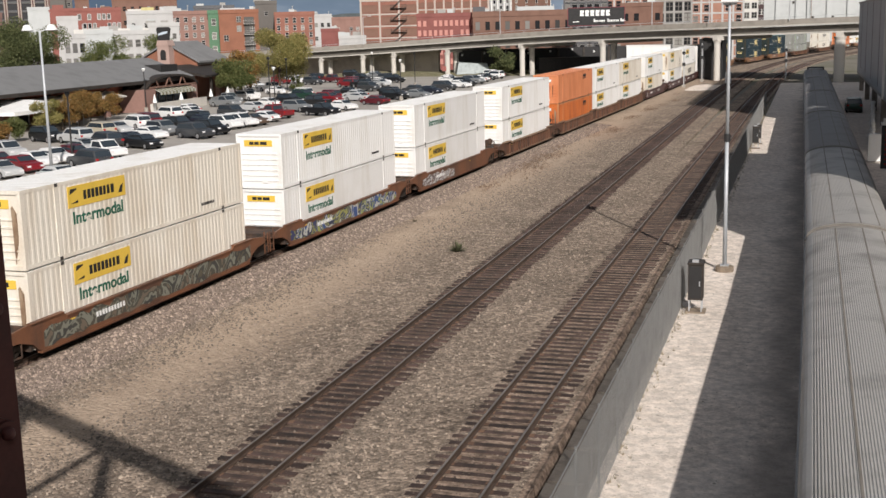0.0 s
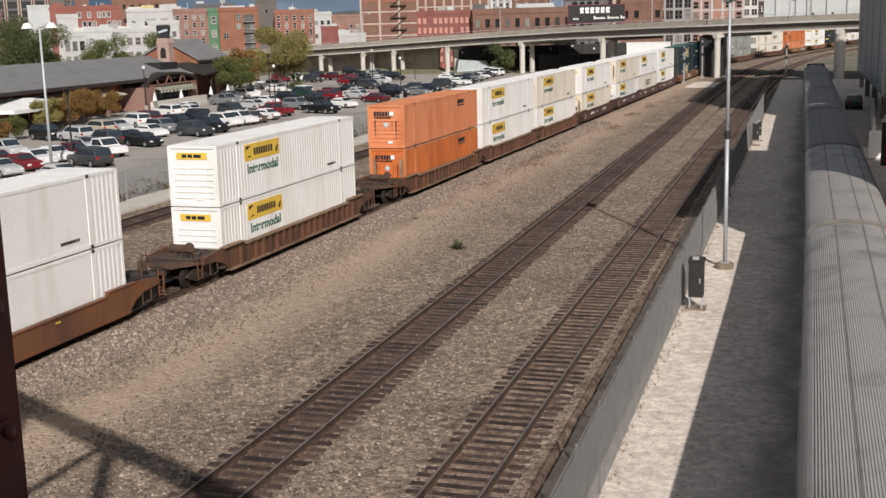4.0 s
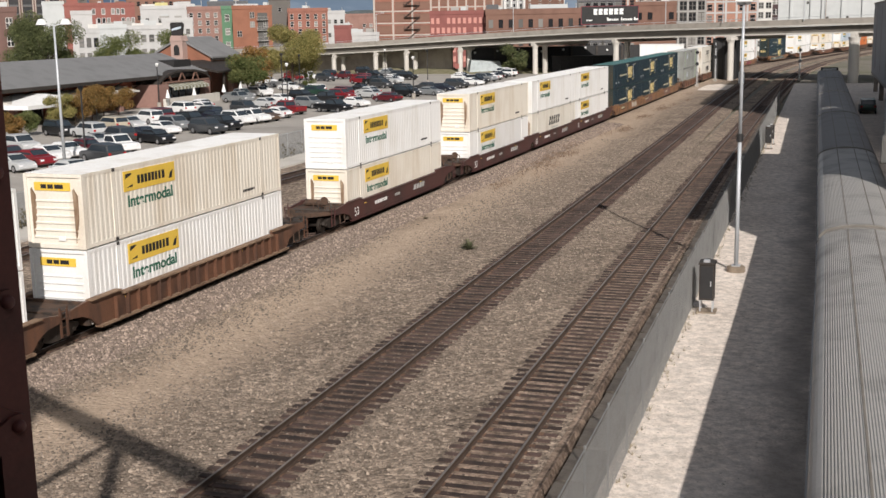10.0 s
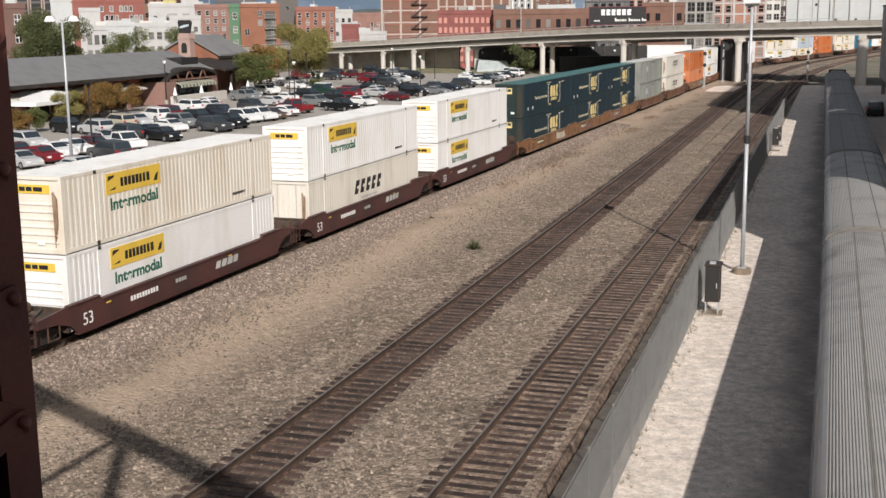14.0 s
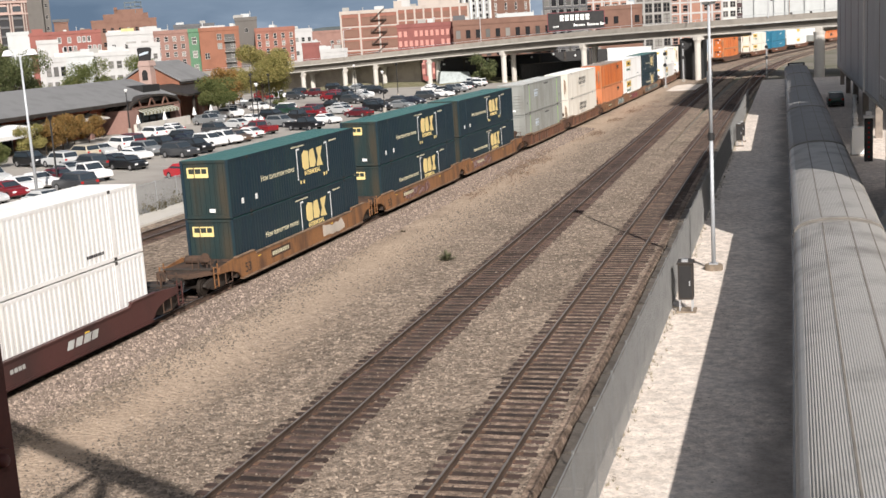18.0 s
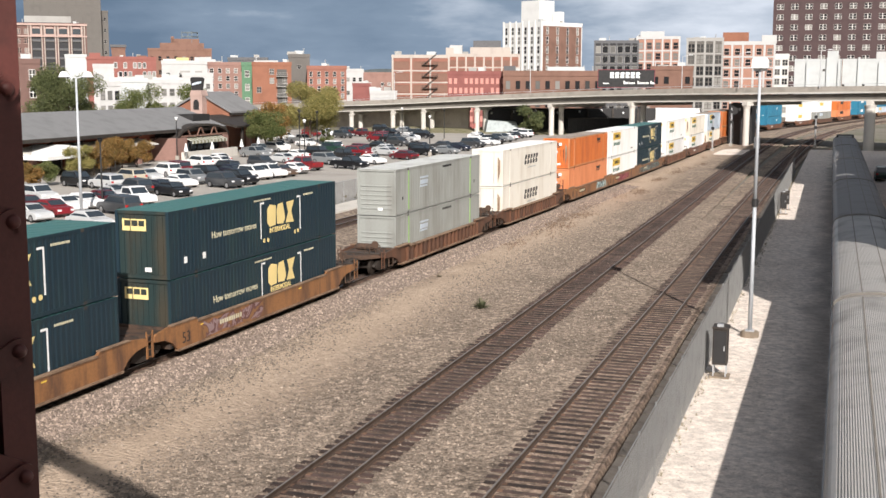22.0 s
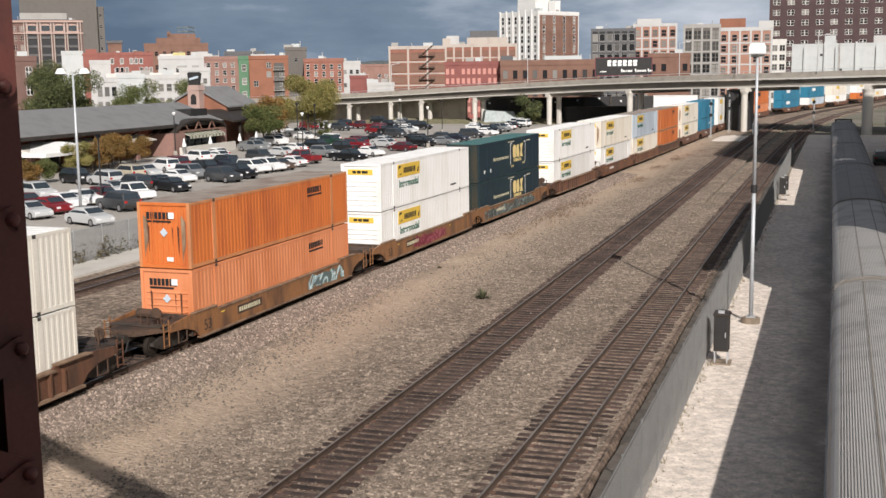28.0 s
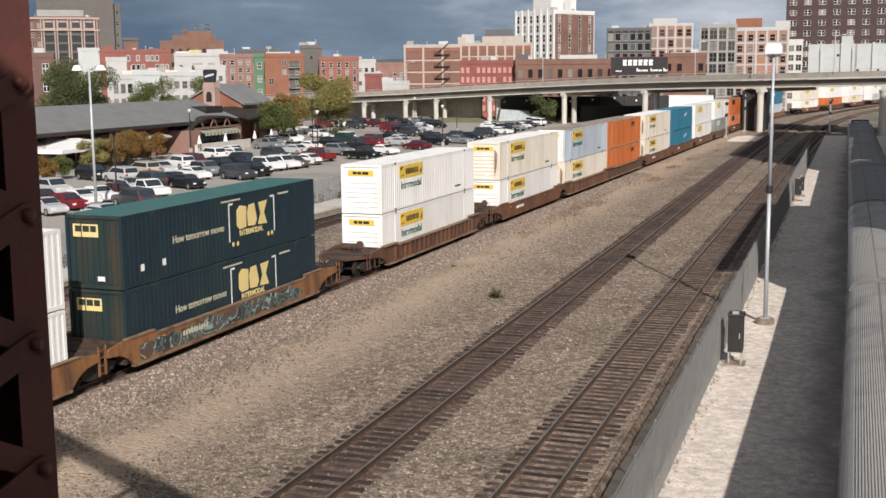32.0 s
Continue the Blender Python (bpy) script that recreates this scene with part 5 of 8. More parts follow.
def coach(y0, y1, lead=False):
    turn = math.degrees(math.atan2(coach_x(y0) - coach_x(y1), y1 - y0))
    c = thing("passenger_coach", "weathered stainless steel coach with a fluted roof" if not lead else "stainless steel cab coach at the train's end", "rail car", "passenger coaches", pose((coach_x(y0) + coach_x(y1)) / 2, (y0 + y1) / 2, 0, 0, 0, turn))
    h = (y1 - y0) / 2 - 0.28
    way = [(0, -h, 0, 0), (0, h, 0, 0)]
    part("body", Shape().sweep(coach_outline(0.011), way), M_FLUTED if y0 < 60 else M_FLUTED_SHADE, c)
    plain = [(-1.52, 1.0), (-1.52, SIDE)] + [(1.52 * math.cos(math.pi - math.pi * i / 24), SIDE + ARC * math.sin(math.pi * i / 24) ** 0.8) for i in range(1, 24)] + [(1.52, SIDE), (1.52, 1.0)]
    for s in (-1, 1):
        part("end_cap", Shape().sweep(plain, [(0, s * h, 0, 0), (0, s * (h + 0.1), 0, 0)]), M_SEAM, c)
        part("gangway", Shape().box(-0.75, 0.75, min(s * h, s * (h + 0.3)), max(s * h, s * (h + 0.3)), 0.9, 3.3), M_BLACK, c)
        band = [(x * 1.008, SIDE + (z - SIDE) * 1.02) for x, z in plain[1:-1]]
        part("roof_band", Shape().sweep(band, [(0, s * (h - 0.08), 0, 0), (0, s * (h - 0.2), 0, 0)]), M_BAND, c)
    for x in (-0.56, 0.32, 0.95):
        z = SIDE + ARC * math.sqrt(1 - (x / 1.52) ** 2) ** 0.8
        part("roof_seam", Shape().box(x - 0.022, x + 0.022, -h, h, z - 0.03, z + 0.004), M_SEAM, c)
    for i in range(9):
        y = -h + 2.4 + i * (2 * h - 4.8) / 8
        part("window", Shape().box(-1.531, -1.519, y - 0.75, y + 0.75, 2.0, 2.75), M_GLASS, c)
    part("stripe", Shape().box(-1.526, -1.518, -h, h, 1.5, 1.85), M_STRIPE, c)
    part("gutter", Shape().box(-1.56, -1.5, -h, h, SIDE - 0.05, SIDE), M_FLUTED if y0 < 60 else M_FLUTED_SHADE, c)
    part("underframe", Shape().box(-1.2, 1.2, -h + 0.3, h - 0.3, 0.55, 1.02), M_DKSTEEL, c)
    for y in (-h + 3.2, h - 3.2):
        truck(c, y)
    if lead:
        part("windscreen", Shape().hexa([(-1.0, h + 0.1, 2.3), (1.0, h + 0.1, 2.3), (1.0, h + 0.16, 2.3), (-1.0, h + 0.16, 2.3), (-0.9, h + 0.1, 3.2), (0.9, h + 0.1, 3.2), (0.9, h + 0.14, 3.2), (-0.9, h + 0.14, 3.2)]), M_GLASS, c)
        part("roof_hatch", Shape().box(-0.9, 0.9, h - 3.0, h - 1.4, SIDE + ARC - 0.08, SIDE + ARC + 0.12), M_FLUTED, c, "pale raised roof hatch")
        part("roof_unit", Shape().box(-1.1, 1.1, h - 1.2, h - 0.2, SIDE + ARC - 0.2, SIDE + ARC + 0.25), M_BLACK, c)
    return c


def coaches():
    ends = [-9.3, 16.6, 42.5, 68.4, 94.3, 120.2, 146.1]
    for a, b in zip(ends, ends[1:]):
        coach(a, b)
    coach(146.1, 169.0, True)
    w = [(coach_x(y), float(y), 0, -0.0082 if y > 47 else 0) for y in range(-20, 214, 6)]
    tr = thing("railway_track", "rails beneath the passenger coaches", "railway track", "tracks", kind="structure")
    for o in (-0.7525, 0.7525):
        part("rail", Shape().sweep(RAIL, shifted(w, o)).sweep(TOP, shifted(w, o), 1), [M_RAIL, M_RAILTOP], tr)


# ---- tall hall and stair tower beside the coaches ----
M_HALL = mat("grey_cladding", (0.37, 0.362, 0.365), rough=0.75, var=0.07, scale=0.2, fine=3, bump=0.05)
M_STUCCO = mat("white_render", (0.66, 0.64, 0.61), rough=0.85, var=0.07, scale=0.4, fine=6, bump=0.08, streak=1)


def right_side():
    hall = thing("tall_hall", "tall plain grey building beyond the yard", "building", m=pose(14.0, 108, -0.2))
    part("wall", Shape().box(0, 30, 0, 62, 0, 39), M_HALL, hall)
    part("parapet", Shape().box(-0.15, 30.15, -0.15, 62.15, 39, 39.6), M_CONC, hall)
    low = thing("raised_gallery", "narrow grey clad gallery raised on columns beside the yard", "building", m=pose(6.8, 88, 0))
    part("wall", Shape().hexa([(0, 0, 3.75), (1.2, 0, 3.75), (1.2, 107, 2.7), (0, 107, 2.7), (0, 0, 12.9), (1.2, 0, 12.9), (1.2, 107, 12.9), (0, 107, 12.9)]), M_HALL, low)
    part("roof_edge", Shape().box(-0.12, 1.32, -0.12, 107.12, 12.9, 13.1), M_CONC, low)
    part("soffit_beam", Shape().hexa([(-0.05, 0.1, 3.45), (0.5, 0.1, 3.45), (0.5, 107, 2.4), (-0.05, 107, 2.4), (-0.05, 0.1, 3.76), (0.5, 0.1, 3.76), (0.5, 107, 2.71), (-0.05, 107, 2.71)]), M_CONC, low)
    for i in range(6):
        part("panel_joint", Shape().box(-0.03, 0.0, 16 * i + 14, 16 * i + 14.12, 3.7, 12.9), M_CONC_DARK, low)
    for i in range(6):
        part("column", Shape().box(0.3, 0.9, 3 + i * 20, 3.7 + i * 20, -0.3, 3.6 - 0.2 * i), M_CONC_DARK, low)
    part("corner_strip", Shape().box(-0.2, 0.0, 33.6, 34.2, 3.2, 12.9), M_STUCCO, low, "pale upright strip")
    tw = thing("stair_tower", "dark concrete stair tower with a railed balcony", "building", m=pose(5.4, 45.8, -0.2))
    part("core", Shape().box(1.4, 9, 0, 35.2, 0, 16.5), M_CONC_DARK, tw)
    part("balcony", Shape().box(0, 1.4, 4, 35.5, 5.5, 5.95), M_CONC, tw)
    part("roof_slab", Shape().box(0.0, 9.3, -0.3, 34.5, 16.5, 17.0), M_CONC, tw)
    for i in range(18):
        part("baluster", Shape().box(0.03, 0.09, 4.2 + i * 1.8, 4.28 + i * 1.8, 5.95, 7.1), M_STEEL, tw)
    part("rail_panel", Shape().box(0.1, 0.13, 4.0, 35.4, 6.05, 6.95), M_HALL, tw)
    part("handrail", Shape().bar((0.06, 4, 7.12), (0.06, 35.4, 7.12), 0.07, 0.06), M_STEEL, tw)
    for y in (10, 22, 34):
        part("column", Shape().box(0.35, 1.0, y - 0.4, y + 0.4, 0, 5.5), M_CONC_DARK, tw)
    wl = thing("yard_barrier", "low grey barrier with pale sacks along its top", "wall", kind="structure")
    line_at = lambda f: (4.95 + 3.0 * f, 107 + 65 * f)
    (xa, ya), (xb, yb) = line_at(0), line_at(1)
    part("wall", Shape().hexa([(xa, ya, -0.3), (xa + 0.5, ya, -0.3), (xb + 0.5, yb, -0.3), (xb, yb, -0.3), (xa + 0.12, ya, 0.85), (xa + 0.38, ya, 0.85), (xb + 0.38, yb, 0.85), (xb + 0.12, yb, 0.85)]), M_CONC, wl)
    for i in range(22):
        x, y = line_at((i + 0.5) / 22)
        part("sack", Shape().dome((x + 0.25, y, 0.84), (0, 0, 1), 0.24 + 0.05 * (i % 3), 0.26, 9, 3), M_STUCCO, wl)
    cab = thing("yard_cabinet", "tall white cabinet standing in the yard", "cabinet", m=pose(5.0, 98.6, -0.2))
    part("body", Shape().box(-0.5, 0.5, -0.4, 0.4, 0.1, 2.1), P_DOCKET, cab)
    part("roof", Shape().prism([(-0.55, 2.1), (0.55, 2.1), (0.4, 2.25), (-0.4, 2.25)], -0.45, 0.45), P_DOCKET, cab)
    part("plinth", Shape().box(-0.55, 0.55, -0.45, 0.45, 0, 0.1), M_CONC, cab)
    col = thing("riveted_column", "dark riveted steel column with a pale cap", "column", m=pose(5.55, 94.5, -0.2))
    part("shaft", Shape().box(-0.3, 0.3, -0.3, 0.3, 0, 3.3), M_BLACK, col)
    part("cap", Shape().box(-0.38, 0.38, -0.38, 0.38, 3.3, 3.5).box(-0.2, 0.2, -0.2, 0.2, 3.5, 3.8), M_STUCCO, col)
    for i in range(8):
        part("rivet_plate", Shape().box(-0.06, 0.06, -0.33, -0.3, 0.3 + i * 0.37, 0.42 + i * 0.37), M_RED_LIGHT, col)
    for x, y in ((4.6, 61.5), (5.0, 66.0)):
        b = thing("wrapped_bale", "white wrapped bundle on the yard", "bundle", "bundles", pose(x, y, -0.2))
        part("wrap", Shape().prism([(-0.5, 0), (0.5, 0), (0.58, 0.4), (0.4, 0.72), (-0.35, 0.75), (-0.58, 0.45)], -0.6, 0.6), P_DOCKET, b)


# ---- the footbridge that the camera stands on ----
M_BRIDGE = mat("oxide_red_paint", (0.105, 0.031, 0.025), rough=0.55, var=0.2, scale=3, fine=60, bump=0.05, col2=(0.055, 0.021, 0.018))
U = Vector((-0.885, 0.467, 0)).normalized()
N = Vector((U.y, -U.x, 0))
E0 = Vector((-2.24, 2.82, 0)) - N * 0.07


def at_bridge(a, b, z):
    return E0 + U * a + N * b + Vector((0, 0, z))


def laced_post(br, z0, z1, fine):
    """Two deep channels laced with flat bars and rivets; the laced side looks along the deck, the back is plated."""
    edge = E0 + N * 0.07
    put = lambda q, b, z: edge - N * q + U * b + Vector((0, 0, z))
    for o, w, f in ((0.0, 0.02, 0.10), (0.44, 0.42, 0.34)):
        sh = Shape()
        u = [(o, 0), (f, 0), (f, 0.015), (w, 0.015), (w, 0.285), (f, 0.285), (f, 0.30), (o, 0.30)]
        sh.v += [tuple(put(q, b, z)) for z in (z0, z1) for q, b in u]
        sh.f += [(0, 1, 2, 3), (0, 3, 4, 7), (4, 5, 6, 7), (8, 11, 10, 9), (8, 15, 12, 11), (12, 15, 14, 13)] + [(i, (i + 1) % 8, (i + 1) % 8 + 8, i + 8) for i in range(8)]
        sh.m += [0] * 14
        part("channel", sh, M_BRIDGE, br)
    part("back_plate", Shape().hexa([put(q, b, z) for z in (z0, z1) for q, b in ((0.0, 0.301), (0.44, 0.301), (0.44, 0.315), (0.0, 0.315))]), M_BRIDGE, br)
    step, k = 0.19, 0
    z = z0 + 0.308
    while z < z1 - 0.2:
        l, r = (0.05, 0.39) if k % 2 == 0 else (0.39, 0.05)
        p, q = put(l, -0.007 - 0.012 * (k % 2), z), put(r, -0.007 - 0.012 * (k % 2), z + step)
        bar = Shape().bar(p, q, 0.075, 0.012, up=tuple(U))
        for e in (p, q):
            bar.tube(e - U * 0.006, e + U * 0.006, 0.0375, 14)
        part("lacing_bar", bar, M_BRIDGE, br)
        if fine:
            part("rivet", Shape().dome(put(l, -0.026, z), -U, 0.022, 0.018, 12, 4), M_BRIDGE, br, smooth=True)
        z += step
        k += 1


def footbridge():
    br = thing("footbridge", "dark red riveted steel truss footbridge", "bridge", kind="structure")
    top = 15.7
    for i in (-4, -3, -2, 2, 3):
        part("post", Shape().bar(at_bridge(i * 5.2, 0.15, 9.6), at_bridge(i * 5.2, 0.15, top), 0.3, 0.3, up=tuple(U)), M_BRIDGE, br)
    laced_post(br, 9.6, 13.4, True)
    part("post", Shape().bar(at_bridge(0.2, 0.15, 13.4), at_bridge(0.2, 0.15, top), 0.38, 0.3, up=tuple(U)), M_BRIDGE, br)
    part("post", Shape().bar(at_bridge(5.2, 0.15, 9.6), at_bridge(5.2, 0.15, top), 0.3, 0.3, up=tuple(U)), M_BRIDGE, br)
    for z, h in ((top, 0.62), (9.45, 0.5)):
        part("chord", Shape().bar(at_bridge(-26, 0.15, z), at_bridge(26, 0.15, z), 0.45, h), M_BRIDGE, br)
    for i in range(-5, 5):
        if i in (-1,):
            continue
        a, b = (i * 5.2, (i + 1) * 5.2) if i < 0 else ((i + 1) * 5.2, i * 5.2)
        part("diagonal", Shape().bar(at_bridge(a + 0.1, 0.15, 9.6), at_bridge(b + 0.1, 0.15, top), 0.22, 0.16, up=tuple(N)), M_BRIDGE, br)
    part("deck", Shape().hexa([at_bridge(a, b, z) for z in (9.5, 9.72) for a, b in ((-26, -2.5), (26, -2.5), (26, -0.1), (-26, -0.1))]), M_CONC, br)
    # added solid panel behind the deck, out of view, keeps sun off the steel
    part("unseen_shade_panel", Shape().hexa([at_bridge(a, b, z) for z in (9.7, 14.35) for a, b in ((-26, -2.65), (26, -2.65), (26, -2.55), (-26, -2.55))]), M_BRIDGE, br)
    for a in (-24, 24):
        part("pier", Shape().hexa([at_bridge(a + d, b, z) for z in (-0.4, 9.3) for d, b in ((-0.6, -2.4), (0.6, -2.4), (0.6, 0.2), (-0.6, 0.2))]), M_CONC, br)


# ---- overpass ----
OVER = [(95, 192, 11.6), (60, 200, 11.3), (28, 209, 11.1), (4.6, 217, 10.95), (-16.8, 225, 10.45), (-40.8, 241, 10.0), (-59.9, 252, 9.2), (-79.4, 259.6, 8.35), (-93.5, 264, 7.6), (-108, 269, 6.9), (-125, 275, 6.2), (-150, 285, 5.2), (-190, 300, 3.8)]

BENTS = [(28, 209), (4.6, 217), (-16.8, 225), (-40.8, 241), (-60.4, 252.2), (-79.8, 259.7), (-94.6, 264.4), (-103.6, 267.5), (-116.5, 272), (-130, 277)]


def overpass():
    M_GIRDER = mat("weathered_girder", (0.17, 0.155, 0.135), rough=0.9, var=0.15, scale=0.4, fine=5)
    ov = thing("highway_overpass", "grey concrete highway overpass on round columns", "overpass", kind="structure")
    pts = []
    for (xa, ya, za), (xb, yb, zb) in zip(OVER, OVER[1:]):
        for i in range(6):
            t = i / 6
            pts.append((xa + (xb - xa) * t, ya + (yb - ya) * t, za + (zb - za) * t))
    pts.append(OVER[-1])
    sm = [tuple(np.mean([pts[max(0, min(len(pts) - 1, i + d))] for d in range(-4, 5)], 0)) for i in range(len(pts))]
    way = []
    for i, (x, y, z) in enumerate(sm):
        a, b = sm[max(0, i - 1)], sm[min(len(sm) - 1, i + 1)]
        dx, dy = b[0] - a[0], b[1] - a[1]
        way.append((x, y, z, math.atan2(dx, dy)))
    # outline: to the right of the way is away from the tracks' near side
    part("parapet", Shape().sweep([(0.0, -0.95), (0.0, 0.0), (0.3, 0.0), (0.3, -0.95)], way), M_CONC, ov)
    part("parapet", Shape().sweep([(19.0, -0.95), (19.0, 0.0), (19.3, 0.0), (19.3, -0.95)], way), M_CONC, ov)
    part("deck_edge", Shape().sweep([(-0.32, -1.22), (-0.32, -0.97), (19.5, -0.97), (19.5, -1.22)], way), M_CONC_PALE, ov)
    for o in (0.5, 4.2, 8.0, 11.6, 15.0, 18.5):
        part("girder", Shape().sweep([(o, -2.45), (o, -1.3), (o + 0.5, -1.3), (o + 0.5, -2.45)], way), M_GIRDER, ov)
        part("girder_foot", Shape().sweep([(o - 0.5, -2.62), (o - 0.5, -2.36), (o + 0.65, -2.36), (o + 0.65, -2.62)], way), M_CONC_PALE, ov)
    part("road_surface", Shape().sweep([(0.3, -0.93), (19.0, -0.93), (19.0, -0.949), (0.3, -0.949)], way), M_ASPHALT, ov)
    rail = [(x + 0.15 * math.cos(h), y - 0.15 * math.sin(h), z, h) for x, y, z, h in way]
    part("rail_pipe", Shape().sweep([(-0.04, 0.35), (0.04, 0.35), (0.04, 0.43), (-0.04, 0.43)], rail), M_STEEL, ov)
    for x, y, z, h in rail[::2]:
        part("rail_post", Shape().box(x - 0.04, x + 0.04, y - 0.04, y + 0.04, z - 0.02, z + 0.38), M_STEEL, ov)
    for k, (x, y) in enumerate(BENTS):
        i = min(range(len(way)), key=lambda j: (way[j][0] - x) ** 2 + (way[j][1] - y) ** 2)
        _, _, wz, h = way[i]
        wx, wy = x - 0.4 * math.cos(h), y + 0.4 * math.sin(h)
        c, s = math.cos(h), math.sin(h)
        girth = 0.9 if k == 1 else 0.58
        put = lambda o, zz: (wx + o * c, wy - o * s, zz)
        bent = part("bent_cap", Shape().bar(put(-0.4 if k < 5 else 0.3, wz - 2.95), put(19.2, wz - 2.95), 1.0, 0.7), M_CONC_PALE, ov)
        for o in (0.4,) if k < 3 else (0.4, 3.8):
            part("column", Shape().tube(put(o, -0.4), put(o, wz - 3.3), girth, 16), M_CONC_PALE, bent, smooth=False)
            part("column_head", Shape().tube(put(o, wz - 3.9), put(o, wz - 3.3), girth, 16, girth + 0.2), M_CONC_PALE, bent)
        if k < 3:
            # the rear column of the skewed bents stands in line behind the front one
            fx, fy, _ = put(0.4, 0)
            rx, ry = fx * 1.065, fy * 1.065
            part("column", Shape().tube((rx, ry, -0.4), (rx, ry, wz - 2.5), 0.62, 16), M_CONC_PALE, bent)
    # walls that close the far side beneath the ramp
    wl = thing("abutment_wall", "brown concrete abutment wall under the ramp", "wall", kind="structure")
    wm = mat("stained_abutment", (0.44, 0.39, 0.335), rough=0.9, var=0.2, scale=0.3, fine=5)
    far = [(x + 6.2 * math.cos(h), y - 6.2 * math.sin(h), z, h) for x, y, z, h in way if x < -86]
    part("wall", Shape().sweep([(0, -12), (0, -2.3), (0.6, -2.3), (0.6, -12)], far), wm, wl)
    far2 = [(x + 5.7 * math.cos(h), y - 5.7 * math.sin(h), z, h) for x, y, z, h in way if -150 < x < -98]
    part("panel_wall", Shape().sweep([(0, -12), (0, -2.6), (0.3, -2.6), (0.3, -12)], far2), wm, wl)
    # street lamps and gantry on the deck
    for x, y, z in ((-18.5, 226.5, 10.5), (-30, 234, 10.2), (-4, 220, 10.7), (-66, 255, 9.0), (-103, 267, 7.2)):
        l = thing("street_lamp", "slim grey lamp post on the overpass", "street lamp", "deck lamps", pose(x, y, z - 0.2))
        part("pole", Shape().tube((0, 0, 0), (0, 0, 6.5), 0.09, 8, 0.06), M_STEEL, l)
        part("arm", Shape().bar((0, 0, 6.4), (1.4, 0.5, 6.7), 0.06, 0.06), M_STEEL, l)
        part("head", Shape().box(1.2, 1.9, 0.35, 0.65, 6.62, 6.78), M_STEEL, l)


def under_overpass():
    d = thing("black_container", "black steel box container under the overpass", "container", m=pose(-52, 262, -0.3, 0, 0, 24))
    part("body", Shape().box(-7, 7, -1.3, 1.3, 0.3, 3.6), M_BLACK, d)
    part("roof", Shape().box(-7.05, 7.05, -1.35, 1.35, 3.6, 3.7), M_DKSTEEL, d)
    for i in range(10):
        part("rib", Shape().box(-6.6 + i * 1.45, -6.4 + i * 1.45, -1.36, -1.3, 0.4, 3.5), M_BLACK, d)
    t = thing("site_shed", "white flat-roofed metal shed beside the overpass", "shed", m=pose(-30.5, 232.5, -0.3))
    part("wall", Shape().box(-4.2, 4.3, 0, 2.6, 0, 6.55), P_WHITE, t)
    part("roof", Shape().box(-4.3, 4.4, -0.1, 2.7, 6.55, 6.7), P_WHITE, t)
    part("base", Shape().box(-4.25, 4.35, -0.05, 2.65, 0, 0.4), M_CONC, t)
    for x in (-2.6, 0.2):
        part("door", Shape().box(x, x + 2.0, -0.04, 0.0, 0.4, 3.0), M_STEEL, t)
    g = thing("tarpaulin_heap", "pale grey tarpaulin over stacked goods", "tarpaulin", m=pose(-74.5, 262, -0.3, 0, 0, 24))
    part("cover", Shape().hexa([(-4, -2, 0), (4, -2, 0), (4, 2, 0), (-4, 2, 0), (-3.4, -1.5, 2.9), (3.2, -1.2, 2.5), (3.3, 1.4, 2.6), (-3.5, 1.6, 3.0)]), mat("pale_tarp", (0.36, 0.40, 0.40), rough=0.6, bump=0.3), g)
    k = thing("dark_shed", "dark sheds in the shade beneath the overpass", "building", m=pose(-62, 271, -0.3, 0, 0, 23))
    part("wall", Shape().box(-19, 26, 0, 1.2, 0, 5.6), M_BLACK, k)
    for i in range(8):
        part("post", Shape().box(-18.5 + i * 6, -18 + i * 6, -0.25, 0, 0, 5.6), M_DKSTEEL, k)
        part("lamp", Shape().dome((-17 + i * 5.2, -0.1, 4.5 + 0.3 * (i % 3)), (0, -1, 0), 0.28, 0.2, 8, 2), M_WHITE_LAMP, k)
    # solid black stand-in for the darkness below the deck, where the cars vanish
    w = thing("crash_wall", "black block in place of deep shade between tracks under the overpass", "wall", kind="structure")
    part("wall", Shape().box(-20.4, -16.1, 228.5, 240, -0.3, 7.4), M_BLACK, w)
    for x in (-20.0, -18.3, -16.5):
        part("block_rib", Shape().box(x - 0.2, x + 0.2, 228.2, 228.5, -0.3, 7.0), M_BLACK, w)
    s = thing("lot_sign", "faded red sign on a post", "sign", m=pose(-72.0, 232, -0.2))
    part("post", Shape().tube((0, 0, 0), (0, 0, 3.6), 0.06, 8), M_DKSTEEL, s)
    part("board", Shape().box(-0.4, 0.4, -0.05, 0.03, 2.1, 3.1), mat("faded_red", (0.35, 0.12, 0.10)), s)


